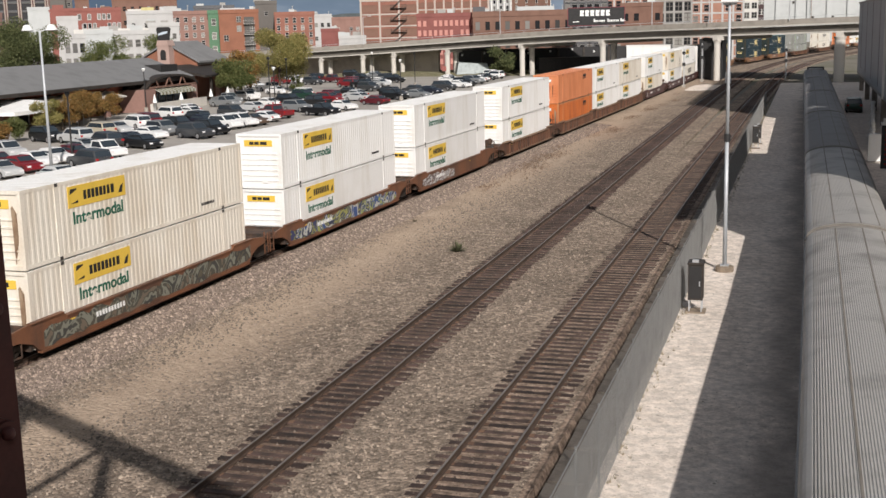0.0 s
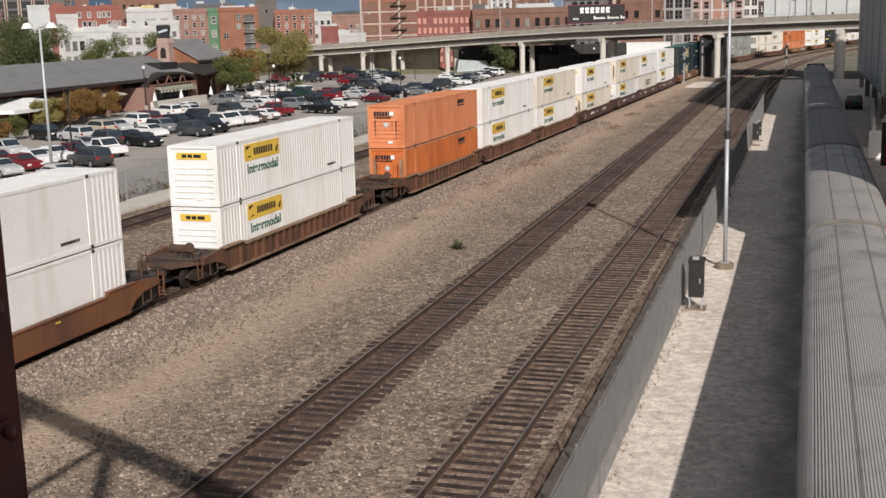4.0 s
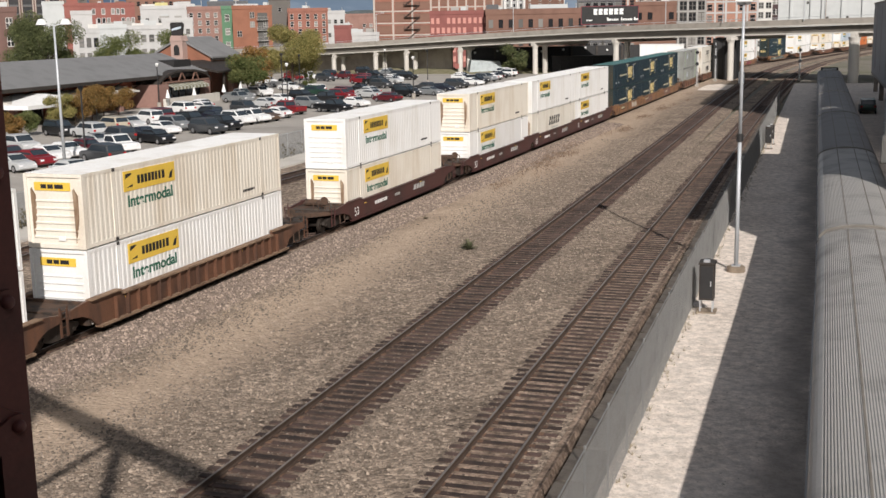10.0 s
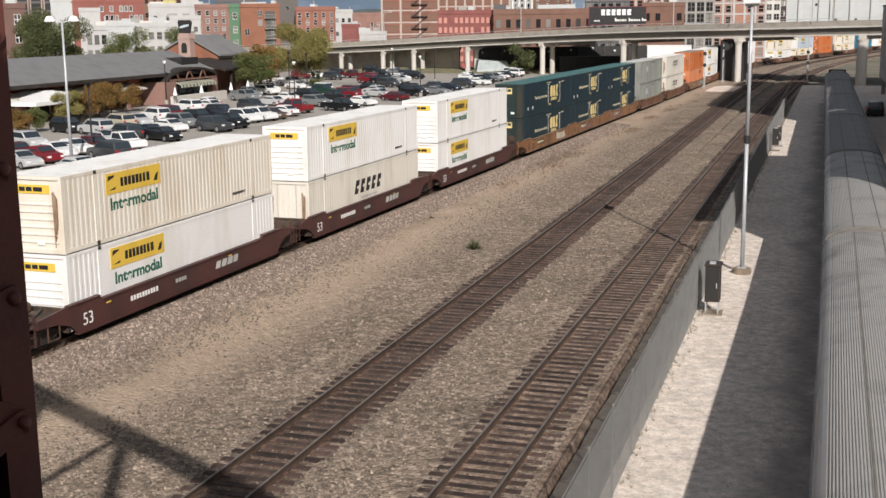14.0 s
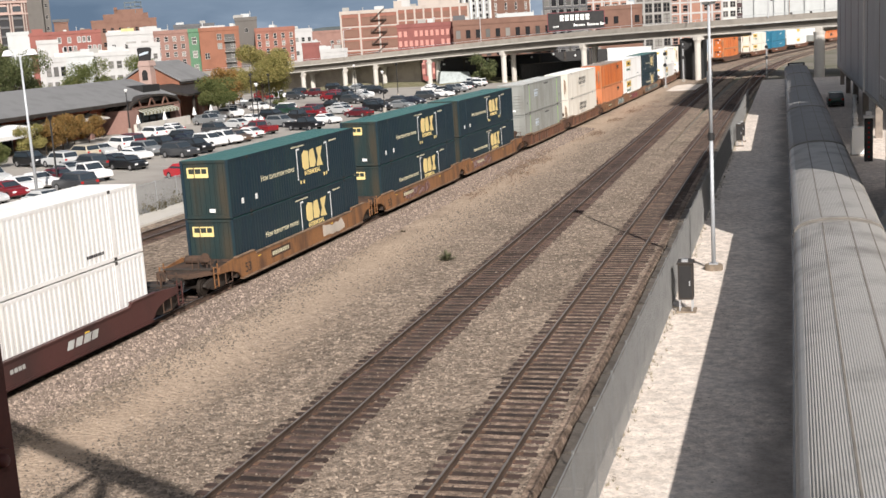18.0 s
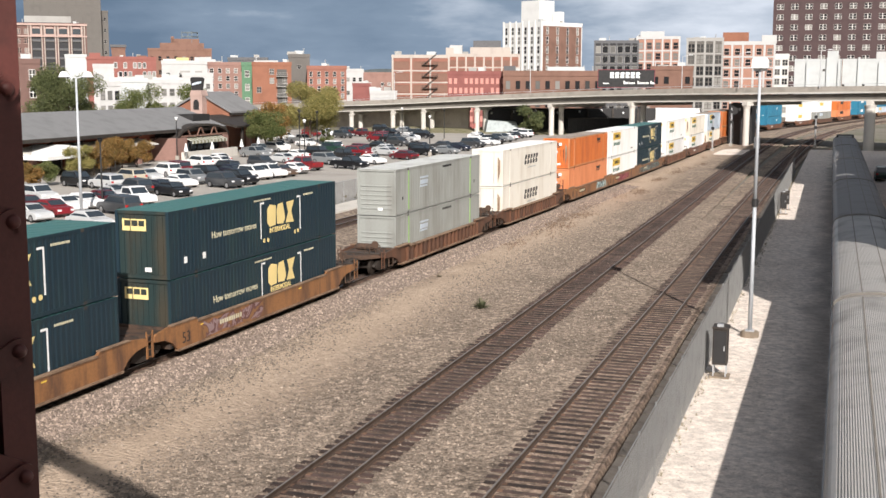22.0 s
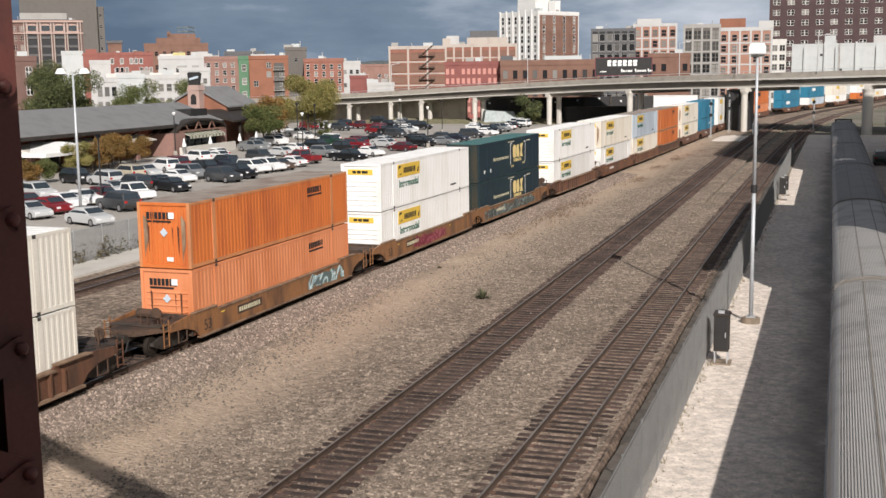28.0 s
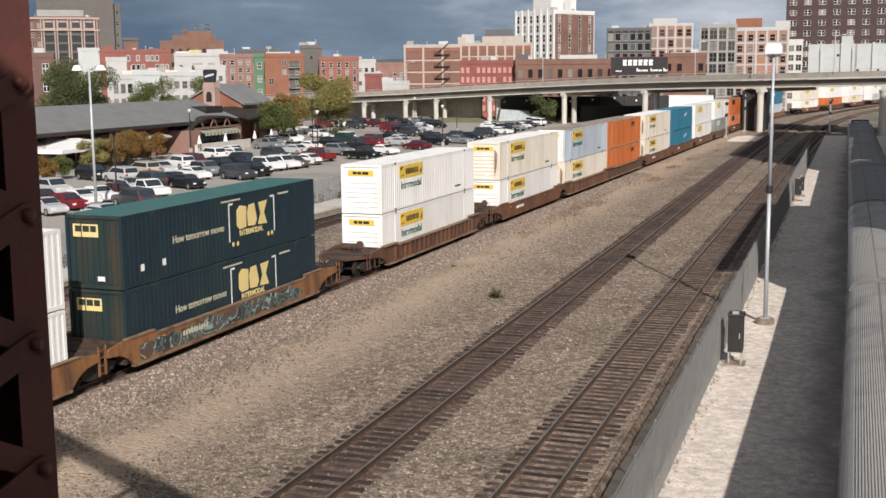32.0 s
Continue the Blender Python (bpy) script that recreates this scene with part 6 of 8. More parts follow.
# ---- town ----
BRICKS = {
    "red": mat("brick_red", (0.27, 0.12, 0.088), rough=0.9, var=0.14, scale=0.25, fine=3.2, bump=0.1),
    "brown": mat("brick_brown", (0.20, 0.112, 0.083), rough=0.9, var=0.14, scale=0.25, fine=3.2, bump=0.1),
    "orange": mat("brick_orange", (0.255, 0.112, 0.07), rough=0.9, var=0.12, scale=0.25, fine=3.2, bump=0.1),
    "pink": mat("brick_pink", (0.27, 0.158, 0.13), rough=0.9, var=0.12, scale=0.25, fine=3.2, bump=0.1),
    "dark": mat("brick_dark", (0.078, 0.05, 0.05), rough=0.9, var=0.12, scale=0.25, fine=3.2, bump=0.1),
    "crimson": mat("painted_crimson", (0.235, 0.085, 0.074), rough=0.8, var=0.12, scale=0.3, fine=4, bump=0.05),
    "pink2": mat("pale_pink_stone", (0.42, 0.30, 0.26), rough=0.85, var=0.08, scale=0.3, fine=3, bump=0.05),
    "stoneband": mat("weathered_stone_band", (0.43, 0.375, 0.33), rough=0.85, var=0.14, scale=0.3, fine=3, bump=0.05, streak=1),
    "olive": mat("pale_yellow_render", (0.52, 0.47, 0.22), rough=0.85, var=0.08),
    "white": mat("painted_white", (0.46, 0.455, 0.445), rough=0.8, var=0.07, scale=0.3, fine=3, bump=0.05),
    "cream": mat("painted_cream", (0.60, 0.585, 0.55), rough=0.8, var=0.08, scale=0.3, fine=3, bump=0.05),
    "grey": mat("grey_render", (0.33, 0.32, 0.30), rough=0.85, var=0.08, scale=0.3, fine=3, bump=0.05),
    "pale": mat("pale_grey_steel", (0.47, 0.485, 0.48), rough=0.7, var=0.06, scale=0.3, fine=3, bump=0.05),
    "green": mat("green_render", (0.10, 0.20, 0.12), rough=0.8, var=0.08),
    "terracotta": mat("white_terracotta", (0.70, 0.695, 0.675), rough=0.6, var=0.06, scale=0.3, fine=3, bump=0.05),
    "orange2": mat("pale_orange_brick", (0.37, 0.20, 0.145), rough=0.9, var=0.12, scale=0.25, fine=3.2, bump=0.1),
    "tower": mat("tower_brick", (0.16, 0.095, 0.08), rough=0.9, var=0.12, scale=0.25, fine=3.2, bump=0.1),
    "brickred": mat("painted_red_brick", (0.26, 0.098, 0.08), rough=0.85, var=0.12, scale=0.25, fine=3.2, bump=0.1),
    "black": mat("charcoal_frame", (0.028, 0.028, 0.03), rough=0.7, var=0.1),
    "slab": mat("weathered_slab", (0.135, 0.124, 0.113), rough=0.9, var=0.08, scale=0.2, fine=2, bump=0.05),
    "roof": mat("flat_roof_felt", (0.16, 0.155, 0.15), rough=0.95, var=0.15, scale=0.2, fine=3),
    "charcoal": mat("charcoal_rail", (0.10, 0.10, 0.105), rough=0.6, var=0.1),
    "salmon": mat("salmon_shutter", (0.52, 0.25, 0.21), rough=0.7, var=0.06),
}


def pane_mesh(w, h, style, frame_mat):
    """One window as one skin: proud frame and bars, glass set back, a sill below."""
    t = (0.2 if style == "surround" else 0.065) * min(w, 1.6)
    xs = [-w / 2 - t, -w / 2, w / 2, w / 2 + t]
    zs = [-1.8 * t, 0, h, h + t]
    if style == "pair":
        xs[2:2] = [-0.06 * w, 0.06 * w]
    if style in ("sash", "pair"):
        zs[2:2] = [h * 0.47, h * 0.54]
    nx, nz = len(xs) - 1, len(zs) - 1
    bar_x = lambda i: i % 2 == 0
    sh, seen = Shape(), {}

    def v(i, j, d):
        if (i, j, d) not in seen:
            seen[(i, j, d)] = len(sh.v)
            lift = 0.0
            if style in ("arch", "surround") and zs[j] >= h and 0 < i < nx:
                lift = 0.18 * w
            sh.v.append((xs[i], (-0.11, -0.02)[d], zs[j] + lift))
        return seen[(i, j, d)]

    deep = [[0 if bar_x(i) or bar_x(j) else 1 for j in range(nz)] for i in range(nx)]
    for i in range(nx):
        for j in range(nz):
            d = deep[i][j]
            sh.f.append((v(i, j, d), v(i + 1, j, d), v(i + 1, j + 1, d), v(i, j + 1, d)))
            sh.m.append(d)
            if i + 1 < nx and deep[i + 1][j] != d:
                sh.f.append((v(i + 1, j, 0), v(i + 1, j, 1), v(i + 1, j + 1, 1), v(i + 1, j + 1, 0)))
                sh.m.append(0)
            if j + 1 < nz and deep[i][j + 1] != d:
                sh.f.append((v(i, j + 1, 0), v(i + 1, j + 1, 0), v(i + 1, j + 1, 1), v(i, j + 1, 1)))
                sh.m.append(0)
    return sh.mesh("window", [frame_mat, M_WINDOW if style != "none" else frame_mat])


PANES = {}


def building(label, x, y, w, d, h, wall, storeys, bays, win=(1.2, 1.8), style="sash", trim="white", turn=0.0, side=0, ground=1.0, bands=False, piers=False, cornice=0.5, roofbox=None, fill=1.0, seed=1, sash=None, plant=3, span=(0.0, 1.0)):
    """A block whose front middle is at x, y; the front looks at the viewer, turned by turn degrees; side: bays on the wall at its right hand (+) or left (-)."""
    b = thing("city_building", label, "building", "city blocks", pose(x, y, -0.4, 0, 0, math.degrees(math.atan2(-x, y)) + turn))
    part("wall", Shape().box(-w / 2, w / 2, 0, d, 0, h), BRICKS[wall], b)
    part("parapet", Shape().box(-w / 2 - 0.12, w / 2 + 0.12, -0.14, 0.3, h - cornice, h + 0.5).box(-w / 2 - 0.12, -w / 2 + 0.3, 0.3, d + 0.12, h - cornice, h + 0.5).box(w / 2 - 0.3, w / 2 + 0.12, 0.3, d + 0.12, h - cornice, h + 0.5), BRICKS[trim] if bands or piers else BRICKS[wall], b)
    part("roof", Shape().box(-w / 2 + 0.3, w / 2 - 0.3, 0.3, d, h, h + 0.15), BRICKS["roof"], b)
    sh = (h - ground - 0.8) / storeys
    key = (win, style, sash or trim)
    if key not in PANES:
        PANES[key] = pane_mesh(win[0], win[1], style, BRICKS[sash or trim])
    rng = random.Random(seed)
    faces = [(w, lambda a: (a, -0.03, 0), bays)]
    if side:
        sx = 1 if side > 0 else -1
        faces.append((d, lambda a, sx=sx: (sx * (w / 2 + 0.03), a + d / 2, sx * 90), abs(side)))
    for width, place, n in faces:
        for f in range(storeys):
            z = ground + f * sh + (sh - win[1]) * 0.45
            for i in range(n):
                if rng.random() > fill:
                    continue
                a = -width / 2 + (span[0] + (span[1] - span[0]) * (i + 0.5) / n) * width
                px, py, rz = place(a)
                part("window", PANES[key], None, b, m=pose(px, py, z, 0, 0, rz))
            if bands:
                px, py, rz = place(0)
                part("floor_band", Shape().box(-width / 2, width / 2, -0.1, 0.05, -0.22, 0.22), BRICKS[trim], b, m=pose(px, py, ground + f * sh, 0, 0, rz))
        if piers:
            for i in range(n + 1):
                a = -width / 2 + i * width / n
                px, py, rz = place(max(min(a, width / 2 - 0.2), -width / 2 + 0.2))
                part("pier", Shape().box(-0.28, 0.28, -0.13, 0.05, 0, h - 0.2), BRICKS[trim], b, m=pose(px, py, 0, 0, 0, rz))
    for rx, ry, rw, rd, rh, rm in roofbox or ():
        part("roof_house", Shape().box(rx - rw / 2, rx + rw / 2, ry, ry + rd, h, h + rh), BRICKS[rm], b)
    # plant and vents on the roof
    for i in range(plant):
        px, py, pw, ph = rng.uniform(-0.42, 0.42) * w, rng.uniform(1.5, d * 0.7), rng.uniform(0.5, 1.5), rng.uniform(0.7, 1.5)
        if i % 3 == 2:
            part("vent_pipe", Shape().tube((px, py, h), (px, py, h + ph + 0.6), 0.12, 8).tube((px, py, h + ph + 0.6), (px, py, h + ph + 0.75), 0.22, 8), M_STEEL, b)
        else:
            part("roof_unit", Shape().box(px - pw, px + pw, py, py + 1.6, h + 0.15, h + 0.15 + ph), BRICKS["grey" if i % 2 else "pale"], b)
    return b


def town():
    at = building("brick and white framed apartment tower with balconies", -267.2, 354.6, 24.2, 22, 31.6, "tower", 9, 2, (1.2, 1.7), "pair", "pink2", sash="pink2", span=(0.0, 0.2), cornice=0.3, roofbox=[(-1, 6, 16, 10, 3.2, "grey"), (0, 5, 19, 13, 0.9, "charcoal")])
    for k in range(4):
        x = -5.0 + k * 4.55
        part("bay_recess", Shape().box(x - 1.55, x + 1.55, -0.06, 0.02, 1.0, 27.4), BRICKS["black"], at)
        for f in range(9):
            z = 1.3 + f * 3.05
            part("balcony_rail", Shape().box(x - 1.55, x + 1.55, -0.3, -0.06, z, z + 0.6), BRICKS["charcoal"], at)
            part("balcony_slab", Shape().box(x - 1.6, x + 1.6, -0.4, 0, z - 0.16, z), BRICKS["slab"], at)
        part("crown_arch", Shape().prism([(x - 1.9, 27.6), (x + 1.9, 27.6), (x + 1.9, 30.9), (x + 1.5, 30.9), (x + 1.45, 30.2), (x + 0.9, 30.75), (x - 0.9, 30.75), (x - 1.45, 30.2), (x - 1.5, 30.9), (x - 1.9, 30.9)], -0.45, -0.1, "y"), BRICKS["pink2"], at)
        part("crown_window", Shape().box(x - 1.4, x + 1.4, -0.5, -0.44, 28.2, 30.1), M_GLASS, at)
    for k in range(5):
        for o in (-0.42, 0.42):
            x = -7.28 + k * 4.55 + o
            part("pier", Shape().box(x - 0.15, x + 0.15, -0.5, 0, 0, 31.6), BRICKS["stoneband"], at)
    part("crown_band", Shape().box(-12.1, 12.2, -0.55, -0.02, 27.2, 27.7).box(-12.2, 12.3, -0.6, -0.02, 31.2, 31.9), BRICKS["pink2"], at)
    building("plain grey high-rise slab behind the roofs", -374.5, 507, 37, 24, 62, "slab", 15, 9, (1.9, 2.6), "none", "slab")
    building("darker grey high-rise behind the roofs", -362.5, 522, 7, 20, 47, "slab", 8, 2, (1.2, 1.6), "sash", "grey")
    building("old red-brick walk-up with a fire escape", -152.5, 191.0, 9, 12, 15.6, "tower", 4, 3, (1.1, 1.9), "pair", "cream")
    building("long red-painted block with white arched window surrounds", -220.5, 327.7, 21.8, 14, 19.1, "brickred", 6, 9, (0.85, 1.35), "surround", "white", fill=0.75, span=(0.38, 1.0), roofbox=[(-8.2, 0.3, 3.4, 4, 1.6, "brickred"), (6.4, 2, 3, 3, 0.9, "brown")])
    building("cream rooftop block behind trees", -232.0, 319.7, 6.5, 8, 19.7, "pale", 4, 2, (1.0, 1.2), "sash", "grey", fill=0.3, plant=0)
    building("square brown brick stair tower with a dark cap", -235.2, 348.0, 4.6, 5, 23.2, "brown", 3, 1, (0.9, 1.2), "sash", "brown", fill=0.0, plant=0, roofbox=[(0, -0.4, 5.4, 5.8, 0.9, "charcoal")])
    building("broad brown brick warehouse with a stepped roof", -277.6, 457.3, 27.5, 20, 25.6, "brown", 4, 8, (1.3, 1.8), "sash", "brown", plant=2, roofbox=[(1, 0.2, 19, 14, 2.8, "brown"), (2.5, 0.3, 12, 10, 4.6, "brown"), (-3, 0.3, 1.4, 1.4, 5.6, "brown")])
    building("white-painted block with few openings", -173.8, 289.9, 13.8, 14, 17.0, "white", 3, 4, (0.9, 1.2), "sash", "grey", fill=0.3, plant=2, roofbox=[(-4.2, 0.4, 4.6, 6, 0.9, "cream"), (-1.2, 0.2, 3.4, 5, 1.3, "olive"), (4.9, 0.2, 3.6, 5, 1.5, "white")])
    building("white gabled house wall above the trees", -182.4, 262.9, 5.2, 9, 15.7, "white", 3, 2, (0.8, 1.2), "sash", "grey", fill=0.2, plant=0)
    building("grey panelled workshop with a flat roof", -157.0, 237.9, 6.3, 9, 12.0, "pale", 2, 1, (1.2, 1.0), "sash", "white", fill=0.5, plant=1)
    building("white shop with a long upper window band", -153.8, 245.8, 9.2, 9, 11.7, "white", 3, 5, (1.1, 1.6), "sash", "grey", fill=0.9, plant=2)
    building("white stepped block with roof plant", -152.1, 258.6, 7.4, 9, 13.4, "white", 3, 3, (0.9, 1.2), "sash", "grey", fill=0.4, plant=4)
    building("long dark-roofed hall behind the apartments", -197.8, 370.5, 13.8, 10, 19.6, "charcoal", 2, 4, (1.5, 0.8), "plain", "charcoal", fill=0.4, plant=2)
    building("low cream commercial block", -167.6, 260.8, 19, 12, 12.2, "cream", 2, 6, (1.3, 1.8), "sash", "white", fill=0.6)
    building("narrow white three-storey house front", -148.4, 215.9, 4.4, 10, 11.2, "white", 3, 3, (0.85, 1.8), "sash", "charcoal", plant=0)
    building("pink brick apartment block", -163.2, 293.8, 11, 12, 16.6, "pink", 7, 5, (0.9, 1.2), "sash", "cream")
    building("apartment bay rendered green", -157.4, 294.2, 3.0, 12, 16.6, "green", 4, 1, (1.1, 1.7), "sash", "cream", plant=0)
    ob = building("orange brick apartment block with metal balconies", -146.9, 288.6, 10.5, 12, 16.5, "orange", 6, 3, (1.1, 1.4), "pair", "grey", fill=0.55, roofbox=[(-1.5, 0.3, 6.5, 4, 0.9, "white")])
    part("balcony_bay", Shape().box(1.4, 4.0, -0.12, 0.02, 4.6, 15.0), M_WINDOW, ob)
    for k in range(4):
        z = 4.8 + k * 2.75
        part("balcony", Shape().box(1.2, 4.2, -1.0, 0, z, z + 0.14), BRICKS["grey"], ob)
        part("balcony_rail", Shape().bar((1.2, -1.0, z + 1.0), (4.2, -1.0, z + 1.0), 0.06, 0.06).bar((1.2, -1.0, z + 0.55), (4.2, -1.0, z + 0.55), 0.05, 0.05).bar((1.22, -1.0, z), (1.22, -1.0, z + 1.0), 0.06, 0.06).bar((4.18, -1.0, z), (4.18, -1.0, z + 1.0), 0.06, 0.06), BRICKS["grey"], ob)
    part("shopfront", Shape().box(-4.8, 4.8, -0.3, -0.02, 0, 3.4), BRICKS["white"], ob)
    building("grey stair core of an apartment block", -146.4, 304.6, 6, 8, 19, "slab", 4, 1, (0.9, 1.0), "sash", "grey", fill=0.3)
    building("red brick apartment block with regular windows", -134.8, 297.8, 10.8, 12, 15.6, "red", 5, 5, (0.8, 1.3), "sash", "cream", ground=5.0)
    building("low white shop below an apartment block", -132.6, 293.4, 9.8, 3.5, 6.2, "white", 1, 4, (1.6, 2.2), "plain", "white", plant=0)
    building("low white van depot beside the road", -132.7, 334.7, 8.2, 6, 8.6, "white", 1, 3, (1.6, 1.4), "plain", "grey", plant=5)
    building("white clapboard house on the rise", -165, 388, 6.5, 9, 15.8, "white", 3, 3, (1.0, 1.3), "sash", "grey")
    building("long low brick building in the distance", -188.9, 464.3, 22, 12, 15.2, "pink", 2, 8, (1.2, 1.2), "sash", "cream", fill=0.6)
    building("small red shed beyond the road", -147, 351.7, 5.8, 8, 10.8, "crimson", 1, 2, (1.2, 1.2), "sash", "white", fill=0.5)
    gw = building("brick warehouse with a white concrete grid", -122.1, 338.8, 17.5, 24, 19.4, "red", 5, 3, (4.4, 2.0), "none", "stoneband", bands=True, piers=True, side=0, fill=0.9, sash="brown")
    for k in range(5):
        z = 2.6 + k * 3.55
        part("fire_escape", Shape().box(0.4, 5.2, -1.0, -0.1, z, z + 0.12).bar((0.6, -0.6, z), (4.8, -0.6, z + 3.5), 0.5, 0.14).bar((0.4, -1.0, z + 1.0), (5.2, -1.0, z + 1.0), 0.08, 0.08).bar((0.45, -1.0, z), (0.45, -1.0, z + 1.0), 0.08, 0.08).bar((5.15, -1.0, z), (5.15, -1.0, z + 1.0), 0.08, 0.08), M_DKSTEEL, gw)
    building("long brick factory with white bands and roof houses", -109.5, 363.6, 23, 20, 20.2, "red", 6, 8, (1.7, 1.4), "none", "stoneband", bands=True, piers=True, sash="brown", plant=4, roofbox=[(-9, 1, 4, 6, 3.2, "white"), (-11, 0.6, 2.5, 5, 2.4, "stoneband"), (2, 3, 13, 8, 2.6, "stoneband"), (1, 5, 9, 6, 4.8, "charcoal")])
    building("crimson warehouse with salmon shutters", -91.2, 296.3, 15.2, 14, 14.1, "crimson", 5, 11, (0.72, 1.35), "none", "salmon", fill=0.9)
    building("old brick warehouse with arched windows", -71.1, 297.6, 25.5, 16, 14.2, "brown", 2, 10, (1.15, 1.9), "arch", "brown", cornice=0.9, ground=4.0, plant=9, roofbox=[(-11.2, 1, 3.0, 5, 1.7, "charcoal"), (3.4, 2, 9.5, 3, 1.5, "pale")])
    wt = building("ornate white terracotta and brick office tower", -111.3, 417.75, 19.4, 21.6, 32.6, "terracotta", 9, 6, (1.1, 2.5), "sash", "terracotta", turn=-44, side=4, piers=False, roofbox=[(-1, 5, 9, 8, 8.5, "terracotta"), (6, 11, 3, 3, 4.5, "terracotta")])
    for i in range(7):
        part("white_pier", Shape().box(-9.7 + i * 3.15, -9.2 + i * 3.15, -0.35, 0, 0, 33.6), BRICKS["terracotta"], wt)
    part("brick_side", Shape().box(9.3, 9.72, 0.5, 21.2, 0, 31.7), BRICKS["brown"], wt)
    building("charcoal framed office block with deep balconies", -73, 397, 14.8, 12, 25.2, "black", 7, 6, (1.7, 2.2), "plain", "charcoal", bands=True, piers=True, sash="grey")
    building("white and brick loft building", -59.7, 401.3, 14.5, 14, 26.6, "orange2", 7, 5, (1.5, 2.0), "sash", "white", bands=True, piers=True, sash="pink", roofbox=[(-2, 2, 8, 5, 2.2, "white")])
    building("brick workshop beside the billboard", -41.3, 302.1, 10.5, 12, 15.4, "brown", 3, 4, (1.2, 1.6), "arch", "brown", fill=0.6, roofbox=[(1, 1, 5, 5, 0.6, "white")])
    building("open concrete framed loft building", -37.0, 336, 10, 14, 23.6, "slab", 7, 4, (1.9, 2.2), "pair", "grey", bands=True, piers=True, sash="slab")
    building("orange brick loft with white floor bands", -25.5, 339.1, 14.5, 14, 22.6, "orange2", 7, 5, (1.3, 1.7), "sash", "white", bands=True, piers=True, fill=0.8, sash="pink2", roofbox=[(-3.5, 1, 7, 7, 3.0, "orange"), (5.5, 1, 4, 5, 2.2, "white")])
    building("big dark brick hotel tower with paired windows", -4.2, 630, 63, 24, 74, "dark", 14, 9, (3.2, 2.4), "pair", "cream")
    building("low white and dark block below the hotel", -23, 420, 10, 8, 21, "cream", 6, 4, (1.6, 1.8), "pair", "grey")
    ind = building("pale grey windowless mill with ducts and pipes", 4.0, 548.0, 50, 16, 21.6, "pale", 3, 6, (1.0, 0.9), "sash", "grey", fill=0.2, roofbox=[(-9, 2, 4.6, 3, 4.0, "pale"), (14, 2, 10, 5, 3.6, "white")])
    for i, xx in enumerate((-19.5, -11.0, -6.2, 2.0, 10.5)):
        part("duct", Shape().box(xx - 0.5, xx + 0.5, -0.75, -0.02, 1.5, 20.5 + (i % 2) * 2.2), BRICKS["pale"], ind)
    part("rusty_pipe", Shape().tube((-4.9, -0.9, 0), (-4.9, -0.9, 22.0), 0.12, 8), M_PLATE, ind)
    # billboard on the warehouse roof edge
    bb = thing("billboard", "black billboard with white block bars, unlit", "billboard", m=pose(-50.5, 288.6, 10.2, 0, 0, math.degrees(math.atan2(50.5, 288.6))))
    part("board", Shape().box(-6.8, 6.8, -0.15, 0.15, 0, 4.15), M_BLACK, bb)
    part("frame", Shape().box(-6.95, 6.95, -0.2, 0.2, -0.16, 0).box(-6.95, 6.95, -0.2, 0.2, 4.15, 4.3).box(-6.95, -6.8, -0.2, 0.2, 0, 4.15).box(6.8, 6.95, -0.2, 0.2, 0, 4.15), mat("billboard_trim", (0.2, 0.05, 0.06)), bb)
    for i in range(6):
        a = -3.9 + i * 1.25
        part("name_bar", Shape().prism([(a, 2.2), (a + 0.9, 2.2), (a + 0.9, 2.75), (a + 0.5, 2.85), (a + 0.95, 3.0), (a + 0.95, 3.6), (a, 3.6)], -0.17, -0.155, "y"), P_DOCKET, bb)
    wb = Shape()
    rng = random.Random(2)
    for a, n in ((-0.6, 7), (2.75, 7), (5.85, 3)):
        for i in range(n):
            wb.box(a + i * 0.4, a + i * 0.4 + rng.uniform(0.24, 0.34), -0.17, -0.155, 0.75, 1.2 + 0.3 * (i in (0,)))
    for i in range(5):
        wb.box(-5.6 + i * 0.3, -5.38 + i * 0.3, -0.17, -0.155, 0.75, 1.05)
    tagged(part("small_print", wb, P_DOCKET, bb), kind="stuff")
    for xx in (-5, -1.6, 1.6, 5):
        part("strut", Shape().bar((xx, 0.2, 0.2), (xx, 3.0, -9.5), 0.2, 0.2), M_DKSTEEL, bb)
        part("leg", Shape().box(xx - 0.12, xx + 0.12, 0.15, 0.4, -10.6, 4.0), M_DKSTEEL, bb)
    # water tank frame on the brown warehouse
    M_TANKFRAME = mat("slate_steel", (0.14, 0.17, 0.19), rough=0.7)
    wt = thing("roof_tank_frame", "grey steel tank frame above a warehouse roof", "tank frame", m=pose(-275.8, 463, 28.5))
    for sx in (-2.6, 2.6):
        for sy in (-2.6, 2.6):
            part("leg", Shape().bar((sx, sy, -5.0), (sx * 0.95, sy * 0.95, 4.6), 0.35, 0.35), M_TANKFRAME, wt)
    for z in (0.6, 2.4, 4.2):
        part("ring", Shape().bar((-2.7, -2.6, z), (2.7, -2.6, z), 0.3, 0.5).bar((-2.7, 2.6, z), (2.7, 2.6, z), 0.3, 0.5).bar((-2.6, -2.7, z), (-2.6, 2.7, z), 0.3, 0.5).bar((2.6, -2.7, z), (2.6, 2.7, z), 0.3, 0.5), M_TANKFRAME, wt)


# ---- freight house ----
M_SLATE = mat("grey_slate_roof", (0.20, 0.20, 0.20), rough=0.8, var=0.10, scale=0.5, fine=5, bump=0.1)
M_CANVAS = mat("white_canvas", (0.82, 0.82, 0.80), rough=0.7, var=0.04)
M_AWNING = mat("striped_awning", (0.45, 0.46, 0.40), rough=0.8)


